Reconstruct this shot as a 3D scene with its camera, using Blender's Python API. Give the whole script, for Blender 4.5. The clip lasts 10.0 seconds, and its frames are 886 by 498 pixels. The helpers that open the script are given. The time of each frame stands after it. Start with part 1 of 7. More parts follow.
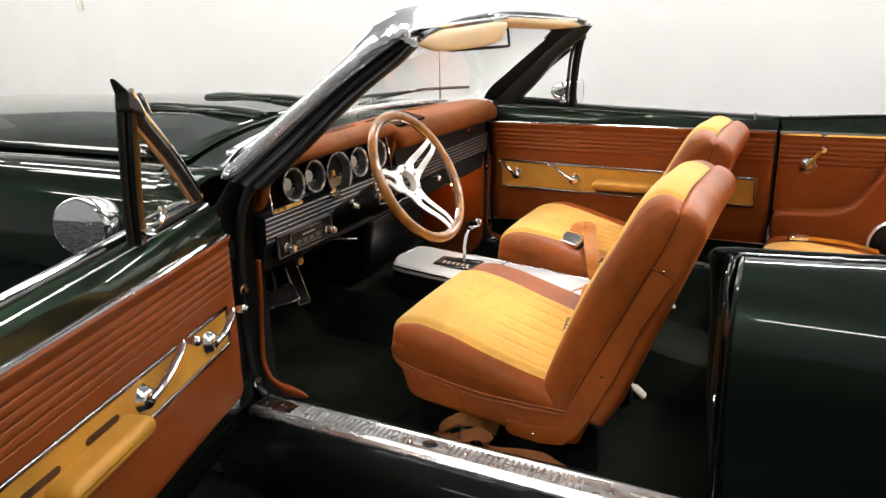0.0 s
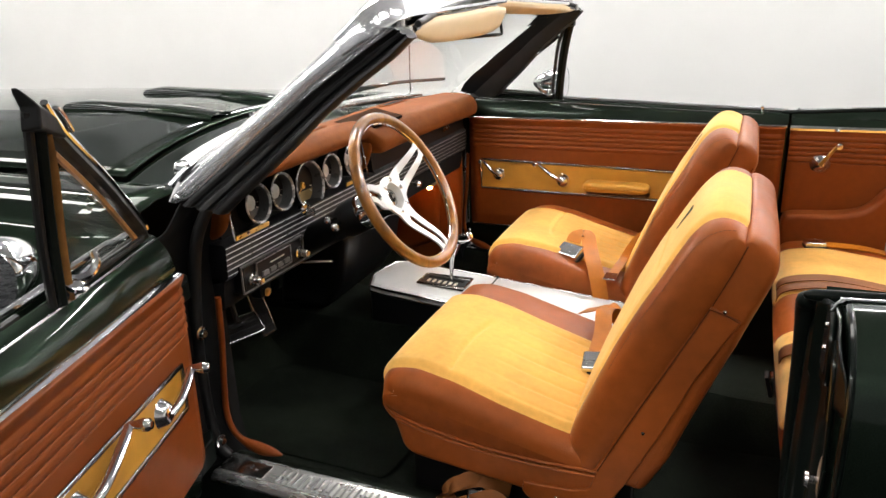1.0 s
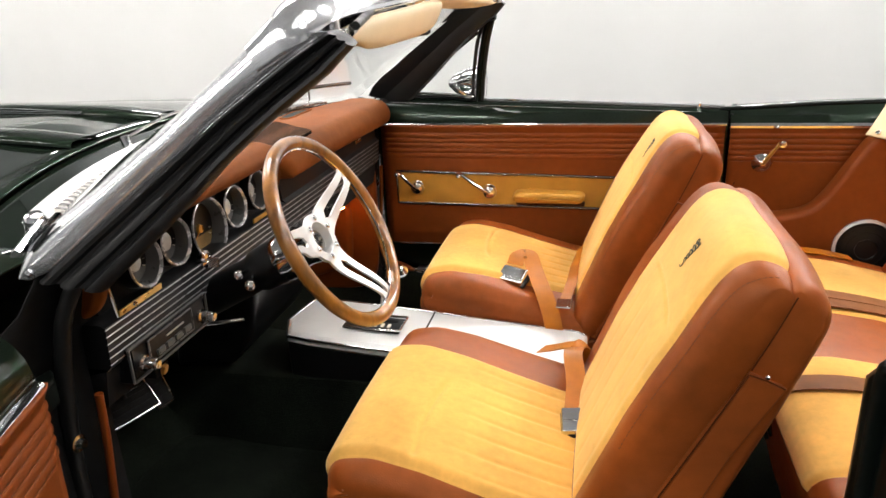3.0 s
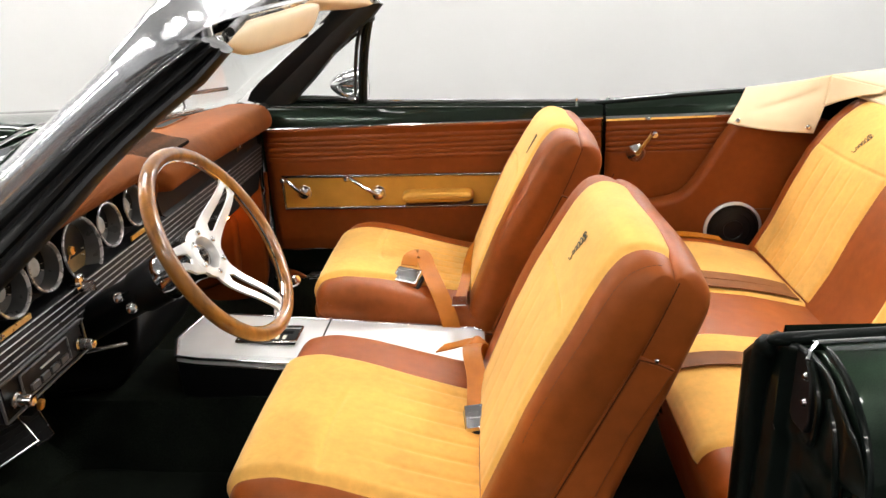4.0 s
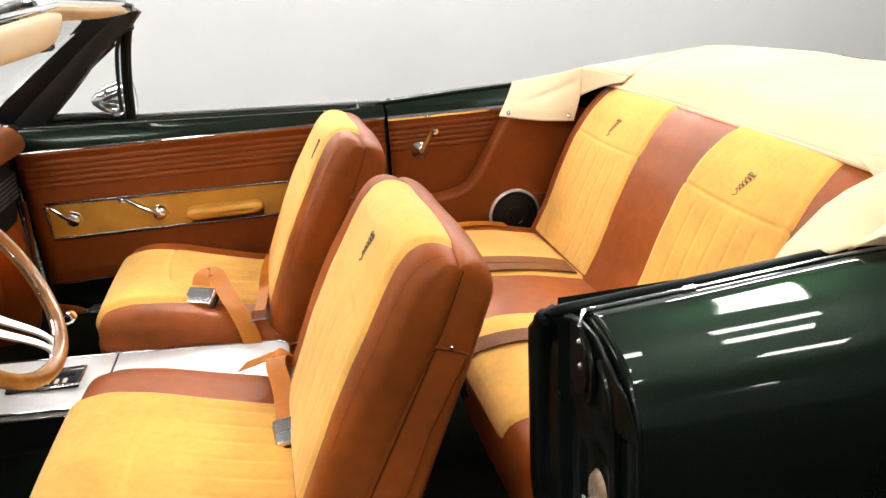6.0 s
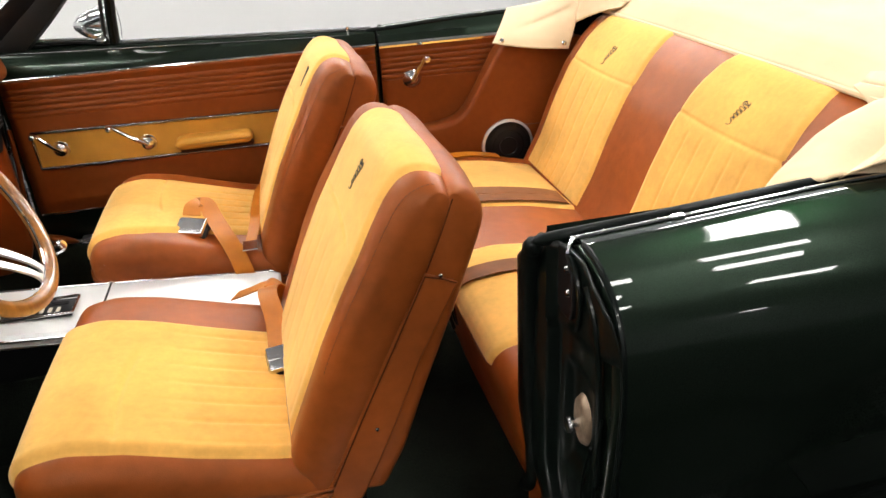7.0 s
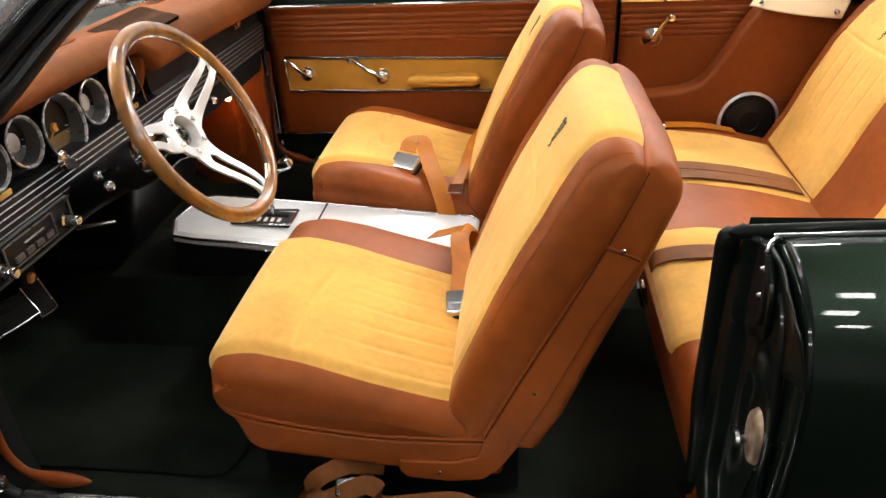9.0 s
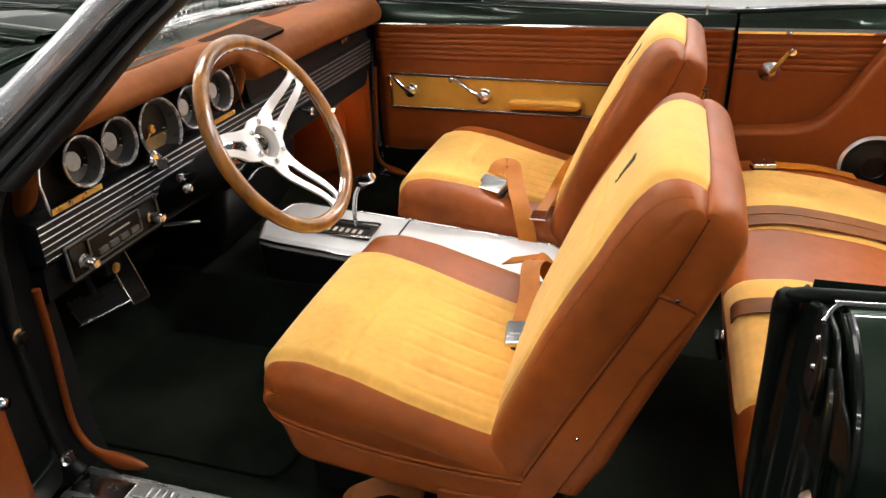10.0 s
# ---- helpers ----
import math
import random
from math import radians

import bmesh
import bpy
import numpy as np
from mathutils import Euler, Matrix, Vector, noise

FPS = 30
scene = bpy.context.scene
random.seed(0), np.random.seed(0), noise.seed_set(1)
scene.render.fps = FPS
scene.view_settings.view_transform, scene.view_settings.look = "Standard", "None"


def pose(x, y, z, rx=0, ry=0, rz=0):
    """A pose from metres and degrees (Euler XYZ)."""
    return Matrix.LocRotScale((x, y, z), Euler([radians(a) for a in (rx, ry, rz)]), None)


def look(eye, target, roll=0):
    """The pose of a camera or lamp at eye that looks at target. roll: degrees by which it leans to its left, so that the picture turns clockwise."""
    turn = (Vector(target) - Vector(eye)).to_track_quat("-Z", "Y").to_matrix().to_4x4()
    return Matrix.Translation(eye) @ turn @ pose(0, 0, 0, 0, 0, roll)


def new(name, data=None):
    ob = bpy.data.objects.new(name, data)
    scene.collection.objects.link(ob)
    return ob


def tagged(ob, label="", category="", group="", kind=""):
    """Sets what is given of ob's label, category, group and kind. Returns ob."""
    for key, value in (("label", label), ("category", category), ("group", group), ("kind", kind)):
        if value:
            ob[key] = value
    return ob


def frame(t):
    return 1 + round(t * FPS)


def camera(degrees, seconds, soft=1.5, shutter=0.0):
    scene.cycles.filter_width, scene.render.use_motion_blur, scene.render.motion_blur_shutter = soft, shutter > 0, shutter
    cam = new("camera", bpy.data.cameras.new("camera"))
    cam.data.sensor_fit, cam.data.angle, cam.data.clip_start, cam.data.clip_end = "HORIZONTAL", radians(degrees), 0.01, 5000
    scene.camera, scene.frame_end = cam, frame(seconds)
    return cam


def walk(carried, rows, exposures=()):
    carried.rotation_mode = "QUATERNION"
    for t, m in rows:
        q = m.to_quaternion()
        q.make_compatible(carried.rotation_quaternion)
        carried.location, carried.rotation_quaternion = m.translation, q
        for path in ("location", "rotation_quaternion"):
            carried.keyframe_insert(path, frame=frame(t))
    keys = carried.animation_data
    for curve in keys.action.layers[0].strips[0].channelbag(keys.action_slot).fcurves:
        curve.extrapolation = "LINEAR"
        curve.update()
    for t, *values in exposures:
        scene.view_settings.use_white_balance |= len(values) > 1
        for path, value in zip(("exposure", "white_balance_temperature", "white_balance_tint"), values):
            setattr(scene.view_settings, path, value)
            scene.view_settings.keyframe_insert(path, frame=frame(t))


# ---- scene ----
cam = camera(62.8, 10.0)
PATH = [
    (0, (0.8, -1.913, 1.284), (-0.078, -0.225, 0.666), -2.1),
    (0.5, (0.686, -1.802, 1.284), (-0.127, -0.092, 0.643), -2.1),
    (1, (0.581, -1.697, 1.286), (-0.164, 0.037, 0.625), -2.1),
    (1.5, (0.491, -1.6, 1.288), (-0.182, 0.154, 0.603), -2.2),
    (2, (0.422, -1.523, 1.291), (-0.186, 0.251, 0.595), -2.1),
    (2.2, (0.412, -1.5, 1.284), (-0.19, 0.28, 0.599), -2.2),
    (3.5, (0.363, -1.438, 1.295), (0.071, 0.41, 0.589), -2.8),
    (4, (0.37, -1.437, 1.296), (0.219, 0.426, 0.585), -3.0),
    (4.5, (0.378, -1.437, 1.295), (0.376, 0.432, 0.582), -3.2),
    (5, (0.384, -1.438, 1.295), (0.544, 0.426, 0.587), -3.3),
    (5.5, (0.389, -1.438, 1.296), (0.697, 0.405, 0.583), -3.2),
    (5.7, (0.391, -1.439, 1.296), (0.735, 0.397, 0.582), -3.3),
    (6.8, (0.399, -1.443, 1.288), (0.794, 0.321, 0.433), -3.3),
    (7, (0.4, -1.443, 1.287), (0.767, 0.306, 0.389), -3.3),
    (7.5, (0.403, -1.448, 1.285), (0.644, 0.291, 0.328), -3.3),
    (8, (0.409, -1.449, 1.283), (0.491, 0.284, 0.287), -3.4),
    (8.5, (0.43, -1.44, 1.281), (0.376, 0.297, 0.292), -3.2),
    (9, (0.454, -1.42, 1.28), (0.216, 0.307, 0.299), -3.0),
    (9.5, (0.494, -1.393, 1.278), (0.1, 0.309, 0.305), -3.1),
    (10, (0.54, -1.377, 1.28), (-0.014, 0.307, 0.353), -2.7),
]
walk(cam, [(t, look(eye, target, roll)) for t, eye, target, roll in PATH], exposures=[(0.0, -0.03), (2.0, -0.06), (4.5, -0.06), (6.0, -0.03), (7.5, -0.08), (9.0, -0.15), (10.0, -0.15)])

# ---- light: a closed studio with ceiling lamps, many of them added fill ----
world = bpy.data.worlds.new("studio_world")
scene.world = world
world.use_nodes = True
world.node_tree.nodes["Background"].inputs[0].default_value = (0.9, 0.95, 1.0, 1)
world.node_tree.nodes["Background"].inputs[1].default_value = 0.0

YC = 0.05          # centre line of the car (y); x runs to the rear, z up
LAMP = 38.0        # strength of the added ceiling tubes
PANEL = 13.5        # strength of the large added fill panels


# ---- materials ----
def principled(name, color, rough=0.5, metal=0.0, coat=0.0, coat_rough=0.03, sheen=0.0, spec=0.5):
    m = bpy.data.materials.new(name)
    m.use_nodes = True
    b = m.node_tree.nodes["Principled BSDF"]
    b.inputs["Base Color"].default_value = (*color, 1)
    b.inputs["Roughness"].default_value = rough
    b.inputs["Metallic"].default_value = metal
    b.inputs["Coat Weight"].default_value = coat
    b.inputs["Coat Roughness"].default_value = coat_rough
    b.inputs["Sheen Weight"].default_value = sheen
    b.inputs["Specular IOR Level"].default_value = spec
    return m


def noise_node(m, scale, detail=4.0, rough=0.55, stretch=(1, 1, 1)):
    nt = m.node_tree
    tc = nt.nodes.new("ShaderNodeTexCoord")
    mp = nt.nodes.new("ShaderNodeMapping")
    mp.inputs["Scale"].default_value = stretch
    n = nt.nodes.new("ShaderNodeTexNoise")
    n.inputs["Scale"].default_value = scale
    n.inputs["Detail"].default_value = detail
    n.inputs["Roughness"].default_value = rough
    nt.links.new(tc.outputs["Object"], mp.inputs["Vector"])
    nt.links.new(mp.outputs[0], n.inputs["Vector"])
    return n


def vary(m, scale, amount, detail=4.0, stretch=(1, 1, 1), tint=None):
    """Mottle the base colour by a noise; amount is the relative swing."""
    nt = m.node_tree
    b = nt.nodes["Principled BSDF"]
    src = b.inputs["Base Color"]
    n = noise_node(m, scale, detail, stretch=stretch)
    ramp = nt.nodes.new("ShaderNodeMapRange")
    ramp.inputs["From Min"].default_value = 0.3
    ramp.inputs["From Max"].default_value = 0.7
    nt.links.new(n.outputs["Fac"], ramp.inputs["Value"])
    mix = nt.nodes.new("ShaderNodeMix")
    mix.data_type = "RGBA"
    c = src.default_value[:3]
    if src.links:
        old = src.links[0].from_socket
        mul = nt.nodes.new("ShaderNodeMix")
        mul.data_type, mul.blend_type = "RGBA", "MULTIPLY"
        mul.inputs["Factor"].default_value = 1
        nt.links.new(old, mul.inputs["A"])
        mix.inputs["A"].default_value = (1 - amount, 1 - amount, 1 - amount, 1)
        mix.inputs["B"].default_value = (1, 1, 1, 1)
        nt.links.new(ramp.outputs[0], mix.inputs["Factor"])
        nt.links.new(mix.outputs["Result"], mul.inputs["B"])
        nt.links.new(mul.outputs["Result"], src)
        return m
    lo = tuple(v * (1 - amount) for v in c) if tint is None else tint
    hi = tuple(min(1, v * (1 + amount)) for v in c)
    mix.inputs["A"].default_value = (*lo, 1)
    mix.inputs["B"].default_value = (*hi, 1)
    nt.links.new(ramp.outputs[0], mix.inputs["Factor"])
    nt.links.new(mix.outputs["Result"], src)
    return m


def rough_vary(m, scale, lo, hi, stretch=(1, 1, 1)):
    nt = m.node_tree
    n = noise_node(m, scale, 5.0, stretch=stretch)
    ramp = nt.nodes.new("ShaderNodeMapRange")
    ramp.inputs["From Min"].default_value, ramp.inputs["From Max"].default_value = 0.3, 0.7
    ramp.inputs["To Min"].default_value, ramp.inputs["To Max"].default_value = lo, hi
    nt.links.new(n.outputs["Fac"], ramp.inputs["Value"])
    nt.links.new(ramp.outputs[0], nt.nodes["Principled BSDF"].inputs["Roughness"])
    return m


def bumped(m, scale, strength, dist=0.001, kind="noise", stretch=(1, 1, 1)):
    nt = m.node_tree
    if kind == "voronoi":
        tc = nt.nodes.new("ShaderNodeTexCoord")
        n = nt.nodes.new("ShaderNodeTexVoronoi")
        n.inputs["Scale"].default_value = scale
        nt.links.new(tc.outputs["Object"], n.inputs["Vector"])
        out = n.outputs["Distance"]
    else:
        n = noise_node(m, scale, 6.0, stretch=stretch)
        out = n.outputs["Fac"]
    b = nt.nodes.new("ShaderNodeBump")
    b.inputs["Strength"].default_value = strength
    b.inputs["Distance"].default_value = dist
    nt.links.new(out, b.inputs["Height"])
    bs = nt.nodes["Principled BSDF"]
    if bs.inputs["Normal"].links:
        nt.links.new(bs.inputs["Normal"].links[0].from_socket, b.inputs["Normal"])
    nt.links.new(b.outputs[0], bs.inputs["Normal"])
    return m


def emitter(name, color, strength):
    m = bpy.data.materials.new(name)
    m.use_nodes = True
    b = m.node_tree.nodes["Principled BSDF"]
    b.inputs["Base Color"].default_value = (0.8, 0.8, 0.8, 1)
    b.inputs["Emission Color"].default_value = (*color, 1)
    b.inputs["Emission Strength"].default_value = strength
    return m


LEATHER = bumped(bumped(rough_vary(vary(vary(principled("saddle_leather", (0.308, 0.0712, 0.0123), 0.40, spec=0.32), 3.5, 0.27), 38, 0.20), 6, 0.32, 0.50), 520, 0.22, 0.0006, "voronoi"), 14, 0.12, 0.004)
VINYL = bumped(rough_vary(vary(vary(principled("saddle_vinyl", (0.208, 0.0470, 0.0086), 0.45, spec=0.25), 3, 0.14), 45, 0.12), 5, 0.38, 0.55), 600, 0.2, 0.0005, "voronoi")
PAD = bumped(vary(vary(principled("dash_suede", (0.200, 0.056, 0.0090), 0.75, spec=0.12), 5, 0.2), 60, 0.14), 420, 0.25, 0.0006)
SUEDE = bumped(bumped(vary(vary(principled("gold_suede", (0.82, 0.438, 0.102), 0.85, sheen=0.70, spec=0.12), 7, 0.17), 70, 0.12), 700, 0.3, 0.0006), 9, 0.2, 0.004)
SUEDE.node_tree.nodes["Principled BSDF"].inputs["Sheen Tint"].default_value = (1.0, 0.80, 0.42, 1)
SUEDE.node_tree.nodes["Principled BSDF"].inputs["Sheen Roughness"].default_value = 0.45
for m in (LEATHER, VINYL):
    m.node_tree.nodes["Principled BSDF"].inputs["Specular Tint"].default_value = (1.0, 0.80, 0.60, 1)
GOLD_VINYL = bumped(vary(principled("gold_vinyl", (0.52, 0.25, 0.034), 0.5, spec=0.3), 8, 0.18), 500, 0.2, 0.0005)
PAINT = principled("dark_green_paint", (0.0165, 0.0258, 0.0180), 0.33, metal=0.72, coat=0.95, coat_rough=0.012, spec=0.0)
PAINT.node_tree.nodes["Principled BSDF"].inputs["Coat IOR"].default_value = 1.38
PAINT.node_tree.nodes["Principled BSDF"].inputs["Specular Tint"].default_value = (0.16, 0.26, 0.18, 1)
vary(PAINT, 900, 0.35, 2)
bumped(PAINT, 6, 0.02, 0.003)
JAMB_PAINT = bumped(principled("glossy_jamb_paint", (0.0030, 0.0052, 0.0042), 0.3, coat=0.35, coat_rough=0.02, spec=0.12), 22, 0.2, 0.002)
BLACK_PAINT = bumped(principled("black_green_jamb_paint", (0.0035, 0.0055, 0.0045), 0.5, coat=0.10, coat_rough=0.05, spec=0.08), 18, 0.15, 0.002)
RUBBER = bumped(rough_vary(principled("black_rubber", (0.009, 0.009, 0.009), 0.45, spec=0.4), 30, 0.3, 0.6), 60, 0.15, 0.001)
BLACK_PLASTIC = bumped(principled("black_plastic", (0.006, 0.006, 0.0065), 0.36, spec=0.28), 300, 0.1, 0.0004)
MATT_BLACK = vary(principled("matt_black", (0.006, 0.006, 0.006), 0.75, spec=0.2), 40, 0.3)
CHROME = bumped(rough_vary(principled("chrome", (0.86, 0.86, 0.87), 0.08, metal=1.0), 40, 0.05, 0.13), 20, 0.03, 0.002)
WORN_CHROME = rough_vary(vary(principled("worn_chrome", (0.72, 0.70, 0.68), 0.2, metal=1.0), 25, 0.12), 30, 0.14, 0.30)
DARK_CHROME = rough_vary(principled("dark_chrome", (0.30, 0.29, 0.28), 0.2, metal=1.0), 60, 0.15, 0.3)
SILL_METAL = bumped(rough_vary(vary(principled("brushed_sill_metal", (0.70, 0.70, 0.69), 0.3, metal=0.75), 14, 0.10), 40, 0.18, 0.38, (0.2, 1, 1)), 35, 0.10, 0.002)
STEEL = bumped(rough_vary(vary(principled("brushed_aluminium", (0.77, 0.77, 0.76), 0.45, metal=0.35), 6, 0.08), 90, 0.36, 0.5, (0.05, 1, 1)), 900, 0.06, 0.0003, stretch=(0.03, 1, 1))
SPOKE = bumped(rough_vary(principled("polished_spoke_alloy", (0.80, 0.80, 0.79), 0.32, metal=0.6), 60, 0.28, 0.38), 300, 0.04, 0.0003)
BRASS = rough_vary(vary(principled("gilded_metal", (0.62, 0.40, 0.12), 0.3, metal=0.9), 30, 0.2), 60, 0.25, 0.4)
CARPET = bumped(bumped(vary(vary(principled("dark_green_carpet", (0.0130, 0.0170, 0.0118), 0.95, spec=0.1), 5, 0.60), 260, 0.5), 450, 0.9, 0.004), 7, 0.5, 0.012)
WOOD = bumped(vary(vary(principled("varnished_wood", (0.29, 0.112, 0.018), 0.28, coat=1.0, coat_rough=0.02), 45, 0.5, 6, (1, 1, 0.25)), 8, 0.15), 160, 0.06, 0.0005)
CANVAS = bumped(bumped(vary(principled("cream_canvas", (0.74, 0.56, 0.35), 0.8, spec=0.2), 4, 0.09), 600, 0.2, 0.0006), 5, 0.25, 0.01)
CREAM = bumped(vary(principled("cream_vinyl", (0.80, 0.66, 0.44), 0.6, spec=0.3), 8, 0.08), 300, 0.15, 0.0008)
WEBBING = bumped(vary(principled("tan_webbing", (0.47, 0.150, 0.010), 0.42, spec=0.35), 20, 0.15), 900, 0.3, 0.0006)
WHITE_PAINT = bumped(vary(principled("white_wall_paint", (0.84, 0.84, 0.83), 0.7), 1.3, 0.025), 60, 0.05, 0.002)
GREY_CEILING = vary(principled("grey_ceiling_paint", (0.34, 0.34, 0.35), 0.8), 1.5, 0.1)
# grey that puts shade into unseen walls, so the car reflects a dim side
SHADE_GREY = vary(principled("grey_wall_paint", (0.31, 0.32, 0.335), 0.8), 1.2, 0.12)
PLASTIC_WHITE = principled("ivory_plastic", (0.75, 0.70, 0.60), 0.4)
# the dial's grey includes the reflection of a gauge glass that isn't modelled
GAUGE_FACE = vary(principled("gauge_face_grey", (0.13, 0.13, 0.127), 0.35), 30, 0.3)
BEZEL = rough_vary(principled("satin_bezel_chrome", (0.52, 0.52, 0.53), 0.3, metal=0.55), 60, 0.2, 0.35)
FRAME_METAL = bumped(rough_vary(vary(principled("brushed_frame_metal", (0.88, 0.89, 0.92), 0.2, metal=0.78), 6, 0.10), 8, 0.12, 0.24), 6, 0.05, 0.003)
SATIN_DARK = rough_vary(principled("satin_dark_metal", (0.13, 0.13, 0.13), 0.35, metal=0.35), 60, 0.25, 0.4)
TRIM_CHROME = rough_vary(principled("dim_trim_chrome", (0.26, 0.26, 0.265), 0.12, metal=1.0), 25, 0.07, 0.2)
# brown darkened to stand for shade in hollows and under the armrest
RECESS_SHADE = vary(principled("dark_brown_recess", (0.055, 0.022, 0.008), 0.7, spec=0.2), 30, 0.3)
OLD_WEBBING = bumped(vary(principled("aged_brown_webbing", (0.20, 0.070, 0.018), 0.6, spec=0.2), 20, 0.2), 900, 0.3, 0.0006)
BUCKLE_METAL = rough_vary(principled("bright_buckle_metal", (0.80, 0.80, 0.81), 0.2, metal=0.6), 60, 0.12, 0.25)
# cup grey, likewise lifted for the missing glass's reflection
GAUGE_CUP = rough_vary(principled("smoky_gauge_cup", (0.085, 0.085, 0.083), 0.3), 50, 0.25, 0.4)
DIAL_SILVER = vary(principled("dial_silver_paint", (0.46, 0.46, 0.44), 0.45, metal=0.2), 40, 0.2)
GAUGE_GOLD = vary(principled("gauge_face_bronze", (0.22, 0.15, 0.06), 0.4, metal=0.3), 40, 0.25)
THREAD = principled("dark_embroidery_thread", (0.035, 0.032, 0.018), 0.7)
# leather brown darkened as the shade in the seat's joints
CREASE_SHADE = principled("dark_leather_crease", (0.085, 0.020, 0.0055), 0.8, spec=0.1)
STITCH = principled("brown_thread", (0.15, 0.046, 0.014), 0.7)
RUST = bumped(vary(principled("worn_brown_steel", (0.34, 0.25, 0.17), 0.45, metal=0.5), 60, 0.4), 80, 0.3, 0.001)
AMBER = principled("amber_button", (0.65, 0.30, 0.06), 0.5)
LINING = vary(principled("amber_brown_lining", (0.30, 0.135, 0.036), 0.35, spec=0.4), 30, 0.3)
FLUTE = rough_vary(principled("bright_flute_metal", (0.34, 0.34, 0.34), 0.3, metal=0.7), 60, 0.25, 0.4)
MIRROR = principled("mirror_glass", (0.92, 0.92, 0.93), 0.02, metal=1.0)
GREY_TILE = bumped(rough_vary(vary(principled("grey_floor_tile", (0.011, 0.0115, 0.012), 0.3, spec=0.08), 4, 0.2), 9, 0.2, 0.4), 50, 0.05, 0.002)
BLACK_TILE = bumped(rough_vary(vary(principled("black_floor_tile", (0.003, 0.003, 0.0035), 0.25, spec=0.08), 4, 0.25), 9, 0.16, 0.35), 50, 0.05, 0.002)

GLASS = bpy.data.materials.new("clear_glass")
GLASS.use_nodes = True
_nt = GLASS.node_tree
_b = _nt.nodes["Principled BSDF"]
_b.inputs["Base Color"].default_value = (0.97, 0.985, 0.975, 1)
_b.inputs["Roughness"].default_value = 0.0
_b.inputs["IOR"].default_value = 1.2
_b.inputs["Transmission Weight"].default_value = 1.0
FILL_TUBE_GLOW = emitter("lamp_tube_glow", (1.0, 0.97, 0.92), LAMP)
SPOT_GLOW = emitter("lamp_bright_panel_glow", (1.0, 0.98, 0.95), 40.0)
SIDE_FILL_GLOW = emitter("lamp_side_glow", (1.0, 0.97, 0.92), 1.3 * LAMP)
WALL_FILL_GLOW = emitter("lamp_wall_wash_glow", (1.0, 0.97, 0.93), 2.8 * LAMP)
FILL_PANEL_GLOW = emitter("lamp_panel_glow", (1.0, 0.97, 0.93), PANEL)
COURTESY_GLOW = emitter("courtesy_lamp_glow", (1.0, 0.42, 0.12), 110.0)


# ---- mesh helpers ----
def part(name, bm, material, parent=None, label="", bevel=0.0, smooth=True, segs=2, angle=40, solid=0.0, offset=0.0, sub=0):
    """Link a bmesh as one mesh object, under a thing or a part if given."""
    bmesh.ops.recalc_face_normals(bm, faces=bm.faces)
    me = bpy.data.meshes.new(name)
    bm.to_mesh(me)
    bm.free()
    me.materials.append(material)
    if smooth:
        me.shade_smooth()
        me.set_sharp_from_angle(angle=radians(angle))
    ob = new(name, me)
    if parent:
        ob.parent = parent
    if solid:
        md = ob.modifiers.new("solid", "SOLIDIFY")
        md.thickness, md.offset = solid, offset
    if bevel:
        md = ob.modifiers.new("bevel", "BEVEL")
        md.width, md.segments, md.limit_method, md.angle_limit = bevel, segs, "ANGLE", radians(35)
        md.harden_normals = True
    if sub:
        md = ob.modifiers.new("sub", "SUBSURF")
        md.levels = md.render_levels = sub
    if label:
        tagged(ob, label)
    return ob


def thing(name, label, category, group="", at=(0, 0, 0), kind=""):
    ob = new(name)
    ob.location = at
    ob.empty_display_size = 0.05
    return tagged(ob, label, category, group, kind)


def box(x0, x1, y0, y1, z0, z1, bm=None):
    bm = bm or bmesh.new()
    r = bmesh.ops.create_cube(bm, size=1)
    for v in r["verts"]:
        v.co = Vector((x0 + (v.co.x + 0.5) * (x1 - x0), y0 + (v.co.y + 0.5) * (y1 - y0), z0 + (v.co.z + 0.5) * (z1 - z0)))
    return bm


def obox(centre, size, rot=(0, 0, 0), bm=None):
    bm = bm or bmesh.new()
    m = pose(*centre, *rot) @ Matrix.Diagonal((*size, 1))
    bmesh.ops.create_cube(bm, size=1, matrix=m)
    return bm


def loft(rings, bm=None, closed=True, cap=True):
    bm = bm or bmesh.new()
    vs = [[bm.verts.new(p) for p in ring] for ring in rings]
    n = len(rings[0])
    for a, b in zip(vs, vs[1:]):
        for i in range(n if closed else n - 1):
            j = (i + 1) % n
            bm.faces.new((a[i], a[j], b[j], b[i]))
    if cap and closed:
        bm.faces.new(vs[0])
        bm.faces.new(list(reversed(vs[-1])))
    return bm


def smooth_path(pts, n=8):
    """Catmull-Rom through the points."""
    pts = [Vector(p) for p in pts]
    out = []
    for i in range(len(pts) - 1):
        p0, p1, p2 = pts[max(i - 1, 0)], pts[i], pts[i + 1]
        p3 = pts[min(i + 2, len(pts) - 1)]
        for k in range(n):
            t = k / n
            out.append(0.5 * ((2 * p1) + (p2 - p0) * t + (2 * p0 - 5 * p1 + 4 * p2 - p3) * t * t + (3 * p1 - p0 - 3 * p2 + p3) * t ** 3))
    out.append(pts[-1])
    return out


